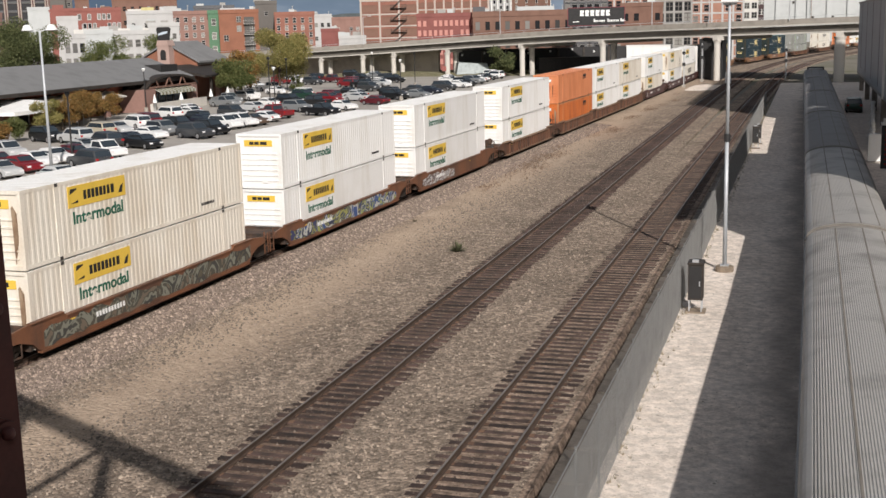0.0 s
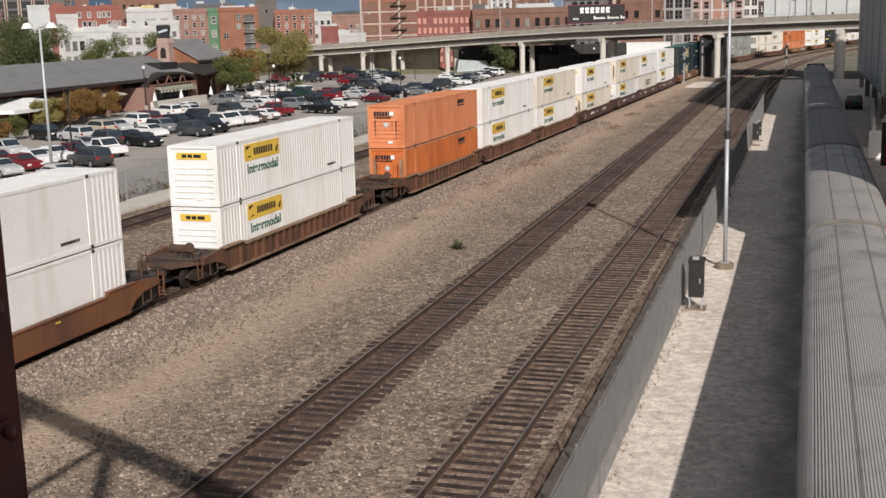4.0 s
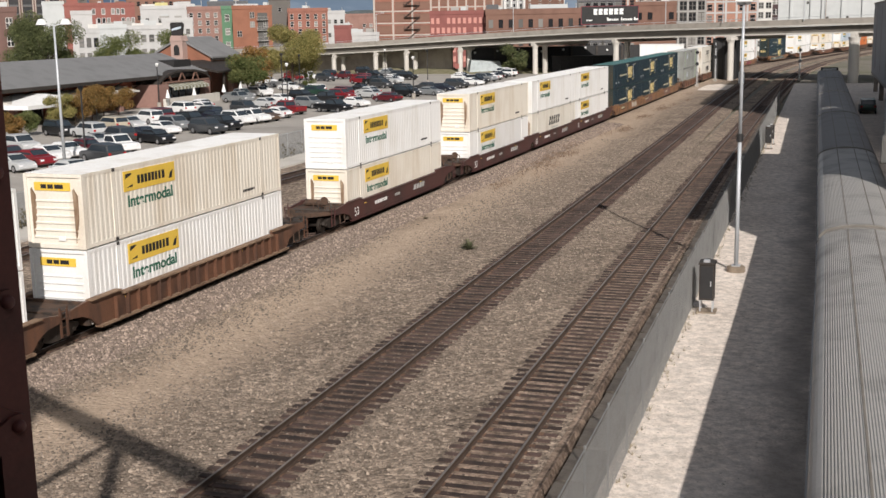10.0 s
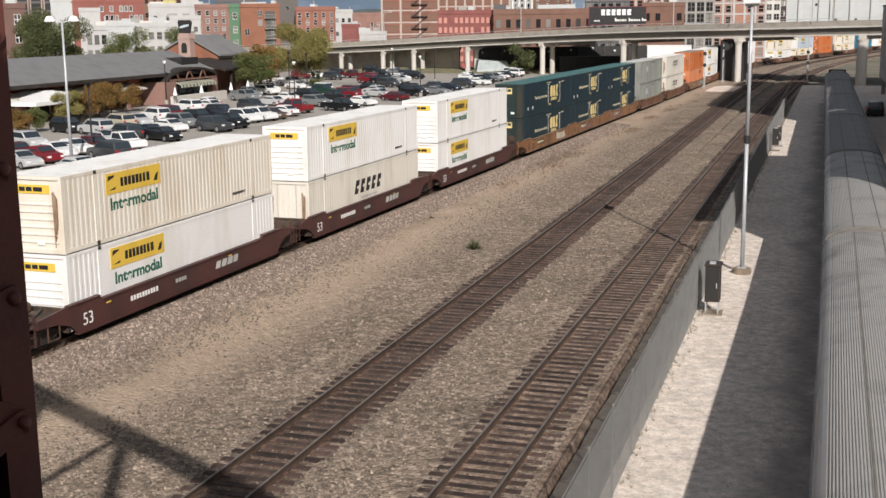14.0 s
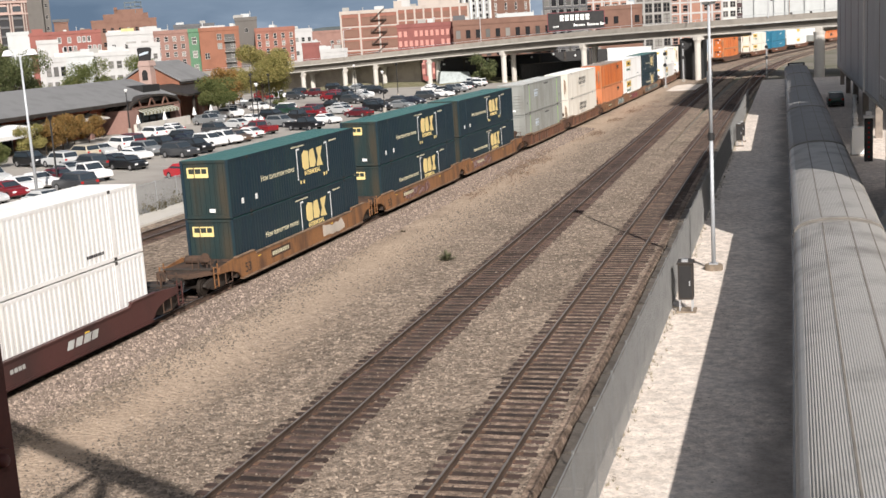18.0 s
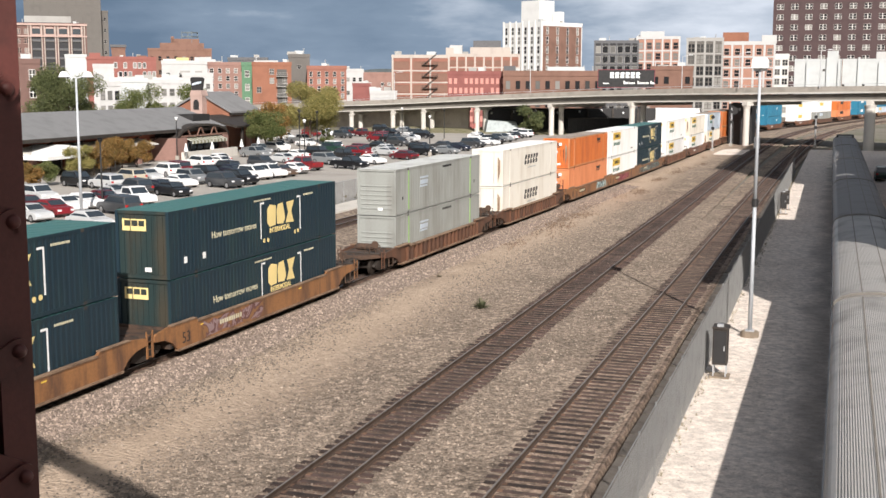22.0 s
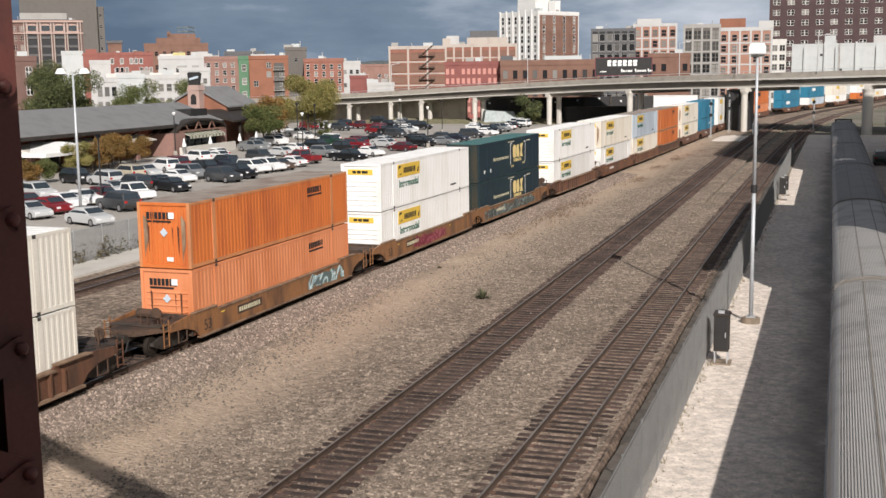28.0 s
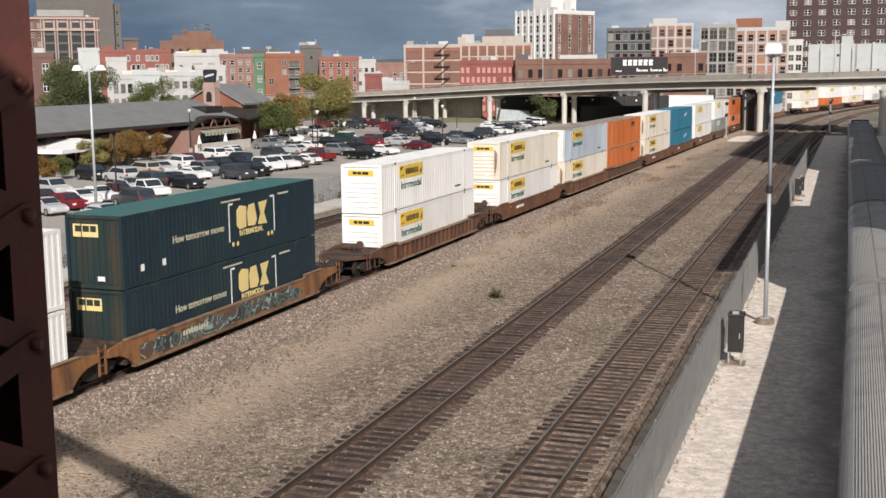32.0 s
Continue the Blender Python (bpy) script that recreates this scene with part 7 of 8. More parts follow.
def freight_house():
    f = thing("freight_house", "long red brick freight house with a grey pitched roof", "building", m=pose(-96.5, 0, -0.2))
    part("wall", Shape().box(-9, 0, 60, 164, 0, 4.5), M_BRICKRED, f)
    part("roof", Shape().prism([(3.4, 4.3), (3.4, 4.6), (-4.6, 7.5), (-12.6, 4.6), (-12.6, 4.3), (-4.6, 7.2)], 58, 166.5, "y"), M_SLATE, f)
    part("eave_board", Shape().box(3.2, 3.55, 58, 166.5, 4.1, 4.55), M_DKSTEEL, f)
    for i in range(14):
        y = 66 + i * 6.6
        d = part("doorway", Shape().box(-0.05, 0.06, y, y + 3.4, 0.1, 3.0), M_BLACK, f)
        part("door_frame", Shape().box(0.0, 0.14, y - 0.2, y, 0, 3.2).box(0.0, 0.14, y + 3.4, y + 3.6, 0, 3.2).box(0.0, 0.14, y - 0.2, y + 3.6, 3.0, 3.25), M_CONC_PALE, d)
        part("bracket", Shape().bar((0.1, y + 5.0, 2.8), (3.1, y + 5.0, 4.2), 0.14, 0.14), M_DKSTEEL, f)
    # entrance pavilion with arched truss, and the cross gable with a belfry
    p = thing("entrance_pavilion", "brick entrance pavilion with a dark arched truss roof", "building", m=pose(-96, 0, -0.2))
    part("wall", Shape().box(-4, -0.5, 150, 172, 0, 3.4), M_BRICKRED, p)
    for y, w in ((150.2, 3.2), (164.2, 1.6)):
        part("brick_pier", Shape().box(-0.5, 3.7, y, y + w, 0, 3.3), BRICKS["pink"], p)
    part("glass_front", Shape().box(2.6, 2.75, 153.4, 164.2, 0.2, 2.6), M_GLASS, p)
    for k in range(6):
        part("mullion", Shape().box(2.75, 2.85, 153.6 + k * 2.05, 153.75 + k * 2.05, 0.2, 2.6), M_DKSTEEL, p)
    part("awning", Shape().prism([(2.9, 3.35), (4.5, 2.75), (4.5, 2.35), (4.42, 2.35), (4.42, 2.7), (2.9, 3.27)], 153.6, 164.0, "y"), M_AWNING, p, "pale striped canvas awning")
    for k in range(10):
        part("awning_stripe", Shape().prism([(2.9, 3.36), (4.51, 2.76), (4.51, 2.35), (4.5, 2.35), (4.5, 2.75), (2.9, 3.35)], 153.9 + k * 1.02, 154.35 + k * 1.02, "y"), M_GRASS, p)
    arch = Shape().prism([(158.8 - 7.6 * math.cos(math.pi * i / 16), 3.3 + 1.9 * math.sin(math.pi * i / 16)) for i in range(17)] + [(158.8 + 7.1 * math.cos(math.pi * i / 16), 3.3 + 1.55 * math.sin(math.pi * i / 16)) for i in range(17)], -6, 3.6, "x")
    part("arched_roof", arch, M_DKSTEEL, p)
    part("truss_tie", Shape().box(3.3, 3.6, 151.4, 166.2, 3.35, 3.6), BRICKS["brown"], p)
    for k in range(5):
        y = 154.8 + k * 2
        part("truss_web", Shape().bar((3.45, y, 3.5), (3.45, y + (0.9 if k % 2 else -0.9), 4.75), 0.16, 0.16), BRICKS["brown"], p)
    for i, (ux, uy) in enumerate(((-89.6, 156.0), (-88.7, 163.5), (-89.2, 170.0), (-90.2, 149.5))):
        u = thing("patio_umbrella", "white folded patio umbrella on a terrace", "umbrella", "patio umbrellas", pose(ux, uy, -0.2))
        part("pole", Shape().tube((0, 0, 0), (0, 0, 2.6), 0.04, 8), M_STEEL, u)
        part("canopy", Shape().tube((0, 0, 1.5), (0, 0, 2.7), 0.34, 12, 0.05), M_CANVAS, u, "white canvas canopy")
        part("base", Shape().tube((0, 0, 0), (0, 0, 0.1), 0.3, 12), M_CONC, u)
    part("dark_hatch", Shape().box(-2.6, 0.6, 160.5, 165.5, 4.6, 6.5), M_BLACK, p)
    part("side_canopy", Shape().prism([(-3, 5.6), (4, 4.2), (4, 4.5), (-3, 6.1)], 168, 186, "y"), M_DKSTEEL, p)
    for y in (171, 176, 181, 185):
        part("post", Shape().box(3.2, 3.6, y - 0.15, y + 0.15, 0, 4.3), M_DKSTEEL, p)
    g = thing("gabled_hall", "red brick gabled hall with a pale belfry", "building", m=pose(-103.2, 0, -0.2))
    part("wall", Shape().prism([(-6.0, 0), (5.6, 0), (5.6, 6.5), (0, 9.4), (-6.0, 6.4)], 176, 186, "y"), BRICKS["orange"], g)
    part("roof", Shape().prism([(-6.5, 6.2), (0, 9.5), (6.1, 6.3), (6.1, 6.6), (0, 9.85), (-6.5, 6.5)], 175.6, 186.5, "y"), M_SLATE, g)
    part("eave_shadow_board", Shape().box(5.5, 6.0, 176, 186.3, 5.9, 6.35), M_DKSTEEL, g)
    bf = part("belfry", Shape().box(-0.9, 1.3, 174.4, 176.2, 0, 9.2).prism([(-1.0, 9.2), (1.4, 9.2), (1.1, 10.1), (-0.7, 10.1)], 174.3, 176.3, "y"), BRICKS["pink2"], g, "pale stone belfry")
    part("arch_opening", Shape().prism([(-0.3, 6.9), (0.7, 6.9), (0.7, 8.1), (0.45, 8.55), (-0.05, 8.55), (-0.3, 8.1)], 174.3, 174.42, "y"), M_BLACK, bf)
    part("round_sign", Shape().prism([(-0.9, 10.1), (1.1, 10.1), (1.45, 12.0), (1.1, 12.25), (-0.9, 12.25), (-1.15, 12.0)], 174.9, 175.2, "y"), M_BLACK, bf)
    part("sign_bar", Shape().prism([(-0.75, 10.9), (0.9, 11.25), (1.0, 11.6), (0.2, 11.5), (-0.8, 11.2)], 174.85, 174.9, "y"), P_SILVER, bf)
    w = thing("terrace_wall", "pale low terrace wall with planters", "wall", kind="structure")
    part("wall", Shape().box(-91.3, -90.8, 150, 166, -0.3, 1.1), M_CONC_PALE, w)
    for y in (112, 120, 128, 136, 143, 176):
        part("brick_pier", Shape().box(-94.6, -93.9, y, y + 0.8, -0.3, 2.4), BRICKS["pink"], w)
    part("shed_roof", Shape().prism([(-96, 3.1), (-92.5, 2.4), (-92.5, 2.55), (-96, 3.3)], 118, 146, "y"), M_CONC_PALE, w)
    t = thing("marquee_tent", "white canvas marquee beside autumn trees", "tent", m=pose(-94.5, 124, -0.2))
    part("canopy", Shape().face([(-5, -7, 2.6), (5, -7, 2.6), (2.2, 0, 3.7), (-2.2, 0, 3.7)]).face([(5, -7, 2.6), (5, 7, 2.6), (2.2, 0, 3.7)]).face([(5, 7, 2.6), (-5, 7, 2.6), (-2.2, 0, 3.7), (2.2, 0, 3.7)]).face([(-5, 7, 2.6), (-5, -7, 2.6), (-2.2, 0, 3.7)]), M_CANVAS, t)
    part("valance", Shape().box(-5, 5, -7.03, -6.97, 2.2, 2.65).box(4.97, 5.03, -7, 7, 2.2, 2.65), M_CANVAS, t)
    for x in (-4.9, 4.9):
        for y in (-6.9, 0, 6.9):
            part("pole", Shape().tube((x, y, 0), (x, y, 2.6), 0.05, 6), M_STEEL, t)


# ---- trees ----
BARK = mat("bark", (0.10, 0.075, 0.055), rough=0.95, var=0.25, scale=4, fine=20, bump=0.5)
LEAF_Y = leafy("leaves_yellow_green", (0.20, 0.195, 0.065), (0.44, 0.375, 0.15))
LEAF_G = leafy("leaves_green", (0.085, 0.11, 0.038), (0.21, 0.22, 0.085))
LEAF_O = leafy("leaves_autumn", (0.16, 0.115, 0.04), (0.40, 0.23, 0.08))
LEAF_WEED = leafy("grey_green_weed", (0.11, 0.12, 0.065), (0.22, 0.225, 0.135))
LEAF_W = leafy("withered_weed", (0.16, 0.13, 0.09), (0.24, 0.20, 0.14))
LEAF_D = leafy("leaves_dark", (0.07, 0.088, 0.04), (0.19, 0.205, 0.09))


def tree(label, x, y, h, r, leaf, seed, n=2600, size=0.34, low=0.3):
    rng = np.random.default_rng(seed)
    t = thing("tree", label, "tree", "trees", pose(x, y, -0.3))
    tr = Shape().tube((0, 0, 0), (0.1, 0.05, h * 0.45), 0.035 * h * 0.6, 8, 0.02 * h * 0.6)
    lobes = []
    for i in range(13):
        a = rng.uniform(0, 2 * math.pi)
        z = h * rng.uniform(low + 0.08, 0.9)
        k = r * (0.35 + 0.5 * math.sin(math.pi * min(1, max(0.05, (z / h - low) / (1 - low)))))
        c = np.array([math.cos(a) * k * rng.uniform(0.5, 1.05), math.sin(a) * k * rng.uniform(0.5, 1.05), z])
        lobes.append((c, r * rng.uniform(0.26, 0.46)))
        tr.tube((0.05, 0.02, h * rng.uniform(0.25, 0.45)), tuple(c), 0.011 * h, 5, 0.004 * h)
    part("trunk", tr, BARK, t)
    cr = Shape()
    pick = rng.integers(0, len(lobes), n)
    for j in pick:
        c, lr = lobes[j]
        v = rng.normal(size=3)
        v /= np.linalg.norm(v)
        p = c + v * lr * rng.uniform(0.45, 1.12) * np.array([1, 1, 0.8])
        a, b = rng.normal(size=3), rng.normal(size=3)
        a /= np.linalg.norm(a)
        b -= a * (a @ b)
        b /= np.linalg.norm(b)
        s = size * rng.uniform(0.6, 1.4)
        cr.face([tuple(p - a * s), tuple(p + b * s * 0.55), tuple(p + a * s), tuple(p - b * s * 0.55)])
    me = bpy.data.meshes.new("crown")
    me.from_pydata(cr.v, [], cr.f)
    me.materials.append(leaf)
    part("crown", me, None, t)
    return t


def trees():
    tree("yellow-green autumn tree in the parking lot", -92.5, 196.5, 11.6, 6.2, LEAF_Y, 1, 42000, 0.125)
    tree("green tree turning orange beside the pavilion", -91.6, 179.5, 8.3, 3.4, LEAF_O, 2, 9000, 0.125)
    tree("leafy green tree beside the pavilion", -89.0, 172, 7.4, 3.6, LEAF_G, 3, 13000, 0.12)
    for i, (x, y, h, r, m) in enumerate(((-86.8, 119.5, 4.2, 1.9, LEAF_Y), (-88.0, 124, 4.5, 2.4, LEAF_O), (-88.7, 128.5, 4.4, 2.4, LEAF_O), (-90, 133, 4.1, 2.3, LEAF_O), (-91, 138, 3.9, 2.2, LEAF_O), (-82, 104, 2.9, 1.8, LEAF_O), (-84.5, 109, 2.6, 1.8, LEAF_G))):
        tree("small autumn street tree with orange leaves" if m is LEAF_O else "small yellow-green street tree", x, y, h, r, m, 10 + i, 7000, 0.085, 0.22)
    tree("tall dark green tree behind the freight house", -135, 183, 14.0, 7.0, LEAF_D, 31, 24000, 0.15, 0.15)
    tree("broad green tree behind the freight house", -142.5, 190, 13.0, 6.2, LEAF_D, 32, 22000, 0.15, 0.15)
    tree("round green tree behind the roof", -138, 212, 10.5, 6.0, LEAF_G, 33, 14000, 0.14, 0.15)
    tree("round green tree behind the roof", -131, 219, 11, 5.5, LEAF_G, 34, 14000, 0.14, 0.15)
    tree("small dark tree under the overpass", -64.5, 252, 6.5, 3.8, LEAF_D, 35, 3500, 0.22, 0.15)
    tree("low round shrub in the parking lot", -90.5, 199.5, 2.9, 1.5, LEAF_G, 36, 1600, 0.11, 0.1)
    for i, (x, y, r) in enumerate(((-17.3, 57.3, 0.55), (-22.6, 66, 0.18))):
        b = thing("weed", "grey-green weed growing in the ballast", "weed", "weeds", pose(x, y, -0.24))
        rng = np.random.default_rng(50 + i)
        sh = Shape()
        for _ in range(170 if i == 0 else 110):
            a, e = rng.uniform(0, 6.283), rng.uniform(0.1, 1.5 if i == 0 else 0.7)
            d = np.array([math.cos(a) * math.cos(e), math.sin(a) * math.cos(e), math.sin(e)]) * r * rng.uniform(0.5, 1.2)
            s = np.array([-math.sin(a), math.cos(a), 0]) * 0.03
            sh.face([tuple(-s), tuple(s), tuple(d + s * 0.4), tuple(d - s * 0.4)])
        me = bpy.data.meshes.new("leaves")
        me.from_pydata(sh.v, [], sh.f)
        me.materials.append(LEAF_WEED if i == 0 else LEAF_W)
        part("leaves", me, None, b)


def dry_brush():
    """Low brown stems in drifts on the ballast towards the overpass."""
    rng = np.random.default_rng(77)
    sh = Shape()
    for _ in range(46):
        cy = rng.uniform(80, 195)
        cx = -22.5 + 0.022 * (cy - 80) + rng.normal(0, 1.5)
        for _ in range(int(rng.uniform(30, 130))):
            x, y = cx + rng.normal(0, 0.45), cy + rng.normal(0, 1.6)
            a, h = rng.uniform(0, 6.283), rng.uniform(0.03, 0.13)
            dx, dy = math.cos(a) * 0.09, math.sin(a) * 0.09
            sh.face([(x - dx * 0.3, y - dy * 0.3, -0.24), (x + dx * 0.3, y + dy * 0.3, -0.24), (x + dx, y + dy, -0.24 + h), (x + dx * 0.5, y + dy * 0.5, -0.24 + h * 1.2)])
    me = bpy.data.meshes.new("dry_brush")
    me.from_pydata(sh.v, [], sh.f)
    me.materials.append(leafy("dry_brush", (0.16, 0.105, 0.075), (0.27, 0.19, 0.135)))
    tagged(new("dry_brush", me), "low dry brown stems on the ballast", "weeds", kind="stuff")


# ---- parked cars ----
BODY = {"silver": (0.48, 0.49, 0.49), "black": (0.012, 0.013, 0.015), "tan": (0.45, 0.40, 0.31), "red": (0.19, 0.012, 0.018), "white": (0.78, 0.78, 0.77), "maroon": (0.10, 0.012, 0.018), "scarlet": (0.42, 0.02, 0.03), "charcoal": (0.045, 0.048, 0.052),
        "navy": (0.013, 0.017, 0.03), "green": (0.012, 0.045, 0.03), "grey": (0.20, 0.21, 0.215), "brown": (0.10, 0.065, 0.045)}
LOT = {
    ("suv", "silver"): [(-73.2, 94.2), (-75.3, 108.3), (-113.9, 225.8)],
    ("sedan", "maroon"): [(-69.1, 87.3), (-66.3, 94.3), (-62.3, 165.3)],
    ("sedan", "red"): [(-64.8, 85.1), (-107.2, 228.2), (-113.4, 241.5)],
    ("sedan", "silver"): [(-64.2, 81.4), (-68.1, 99.3), (-77.1, 119.1), (-76.4, 152.6), (-68.2, 173.2), (-80.0, 215.4), (-56.4, 78.7), (-71.4, 180.4), (-95.1, 253.2)],
    ("sedan", "white"): [(-65.9, 88.4), (-66.0, 91.3), (-69.2, 113.3), (-81.5, 143.7), (-66.1, 135.3), (-78.1, 161.1), (-63.2, 154.7), (-91.2, 192.4), (-105.8, 213.3), (-68.5, 224.1), (-63.6, 228.2), (-61.9, 208.7), (-84.6, 148.8), (-82.9, 223.4), (-70.7, 231.0)],
    ("pickup", "white"): [(-63.4, 95.3), (-96.7, 201.7)],
    ("suv", "charcoal"): [(-60.1, 88.2), (-68.9, 103.9), (-64.2, 114.3), (-73.9, 141.9), (-76.3, 199.6), (-97.7, 223.6), (-62.3, 200.6), (-85.5, 235.0)],
    ("sedan", "navy"): [(-67.3, 106.4), (-71.9, 129.5), (-61.6, 190.0)],
    ("sedan", "black"): [(-64.5, 104.1), (-75.5, 186.9), (-64.2, 235.5)],
    ("suv", "grey"): [(-70.1, 117.5), (-68.8, 151.6), (-62.9, 221.4)],
    ("suv", "black"): [(-71.1, 122.8), (-73.9, 131.7), (-64.6, 118.6), (-76.5, 165.9), (-82.0, 229.2), (-63.1, 176.5), (-62.2, 212.8), (-79.9, 109.7), (-65.6, 182.5), (-104.1, 239.3), (-101.9, 255.9)],
    ("suv", "tan"): [(-77.4, 115.7)],
    ("suv", "white"): [(-78.6, 125.4), (-82.6, 139.9), (-88.6, 175.5), (-66.3, 125.3), (-65.7, 128.1), (-104.1, 229.3), (-63.9, 240.9), (-91.3, 181.3), (-82.0, 182.3), (-108.8, 236.5), (-65.3, 246.0)],
    ("suv", "maroon"): [(-79.3, 128.9), (-74.2, 175.6)],
    ("sedan", "scarlet"): [(-53.1, 95.2)],
    ("pickup", "grey"): [(-85.2, 161.4), (-88.4, 168.3)],
    ("sedan", "brown"): [(-65.6, 130.8)],
    ("pickup", "red"): [(-67.3, 141.0)],
    ("pickup", "black"): [(-70.2, 161.2), (-62.3, 144.8), (-91.4, 233.8), (-81.6, 210.8)],
    ("suv", "green"): [(-79.1, 177.2)],
    ("suv", "red"): [(-71.3, 169.1), (-85.8, 213.3), (-88.6, 220.9)],
    ("pickup", "maroon"): [(-96.7, 231.9)],
    ("sedan", "grey"): [(-92.9, 247.6), (-60.6, 180.4)],
    ("sedan", "charcoal"): [(-65.8, 193.7)],
}
LOW_PROFILE = {
    "sedan": ([(-2.3, 0.32), (-2.36, 0.62), (-2.2, 0.86), (-1.35, 0.97), (0.85, 0.98), (1.9, 0.86), (2.28, 0.66), (2.33, 0.36), (2.1, 0.24), (-2.1, 0.24)], [(-1.75, 0.95), (-0.95, 1.40), (0.25, 1.44), (1.15, 0.97)], 0.86),
    "suv": ([(-2.3, 0.42), (-2.36, 0.8), (-2.3, 1.08), (0.95, 1.10), (1.95, 1.02), (2.28, 0.85), (2.32, 0.46), (2.1, 0.32), (-2.1, 0.32)], [(-2.22, 1.07), (-1.95, 1.68), (0.35, 1.74), (1.15, 1.09)], 0.92),
    "pickup": ([(-2.8, 0.48), (-2.85, 1.12), (-0.75, 1.12), (-0.7, 1.10), (1.3, 1.12), (2.5, 1.06), (2.75, 0.9), (2.78, 0.5), (2.5, 0.38), (-2.5, 0.38)], [(-0.72, 1.10), (-0.55, 1.76), (0.75, 1.80), (1.5, 1.11)], 0.94),
}


def car_kind(kind):
    low, cab, hw = LOW_PROFILE[kind]
    c = thing("parked_car", "", "car", "parked cars")
    body = Shape()
    body.prism(low, -hw, hw, "y")
    ins = 0.14
    n = len(body.v)
    for s in (-1, 1):
        body.v += [(u, s * (hw - (ins if i in (1, 2) else 0.04)), w) for i, (u, w) in enumerate(cab)]
    body.f += [(n, n + 1, n + 2, n + 3), (n + 7, n + 6, n + 5, n + 4), (n, n + 4, n + 5, n + 1), (n + 1, n + 5, n + 6, n + 2), (n + 2, n + 6, n + 7, n + 3)]
    body.m += [0] * 5
    if kind == "pickup":
        body.box(-2.72, -0.85, -hw + 0.1, hw - 0.1, 1.121, 1.13)
    ob = part("body", body, bpy.data.materials.new("body_paint"), c)
    bv = ob.modifiers.new("bevel", "BEVEL")
    bv.width, bv.segments, bv.limit_method = 0.06, 2, "ANGLE"
    for s in (-1, 1):
        gl = Shape()
        q = [(cab[0][0] + 0.22, hw - 0.05, cab[0][1] + 0.06), (cab[1][0] + 0.12, hw - ins + 0.01, cab[1][1] - 0.1), (cab[2][0] - 0.05, hw - ins + 0.01, cab[2][1] - 0.12), (cab[3][0] - 0.22, hw - 0.05, cab[3][1] + 0.05)]
        q = [(a, s * (b + 0.008), w) for a, b, w in q]
        gl.hexa([(a, b - s * 0.02, w) for a, b, w in q] + q)
        part("side_glass", gl, M_GLASS, c)
    for k, (a, b) in enumerate(((2, 3), (1, 0))):
        (ua, wa), (ub, wb) = cab[a], cab[b]
        p, q = Vector((ua, 0, wa)), Vector((ub, 0, wb))
        d = (q - p)
        nn = Vector((-d.z, 0, d.x)).normalized() * (-0.015 if k else 0.015)
        nn = nn if nn.z > 0 else -nn
        s0, s1 = p + d * 0.12 + nn, p + d * 0.9 + nn
        part("windscreen" if k == 0 else "rear_window", Shape().hexa([(s0.x, -hw + ins + 0.06, s0.z), (s0.x, hw - ins - 0.06, s0.z), (s1.x, hw - 0.14, s1.z), (s1.x, -hw + 0.14, s1.z), (s0.x - nn.x, -hw + ins + 0.06, s0.z - nn.z), (s0.x - nn.x, hw - ins - 0.06, s0.z - nn.z), (s1.x - nn.x, hw - 0.14, s1.z - nn.z), (s1.x - nn.x, -hw + 0.14, s1.z - nn.z)]), M_GLASS, c)
    ends = max(u for u, _ in low), min(u for u, _ in low)
    for s in (-1, 1):
        for u in (ends[0] * 0.63, ends[1] * 0.63):
            rad = 0.33 if kind == "sedan" else 0.38
            w = part("wheel", Shape().tube((u, s * (hw - 0.2), rad), (u, s * (hw + 0.015), rad), rad, 14), M_RUBBER, c)
            part("rim", Shape().tube((u, s * (hw + 0.015), rad), (u, s * (hw + 0.03), rad), rad * 0.62, 10), M_RIM, w)
        zl = 0.66 if kind == "sedan" else 0.86
        part("headlight", Shape().box(ends[0] - 0.14, ends[0] - 0.01, min(s * (hw - 0.42), s * (hw - 0.08)), max(s * (hw - 0.42), s * (hw - 0.08)), zl - 0.1, zl + 0.06), M_CLEAR_LIGHT, c)
        part("tail_light", Shape().box(ends[1] + 0.0, ends[1] + 0.12, min(s * (hw - 0.32), s * (hw - 0.04)), max(s * (hw - 0.32), s * (hw - 0.04)), zl - 0.06, zl + 0.16), M_RED_LIGHT, c)
    part("bumper", Shape().box(ends[1] - 0.03, ends[1] + 0.12, -hw + 0.1, hw - 0.1, 0.36, 0.52), M_DKSTEEL, c)
    return c


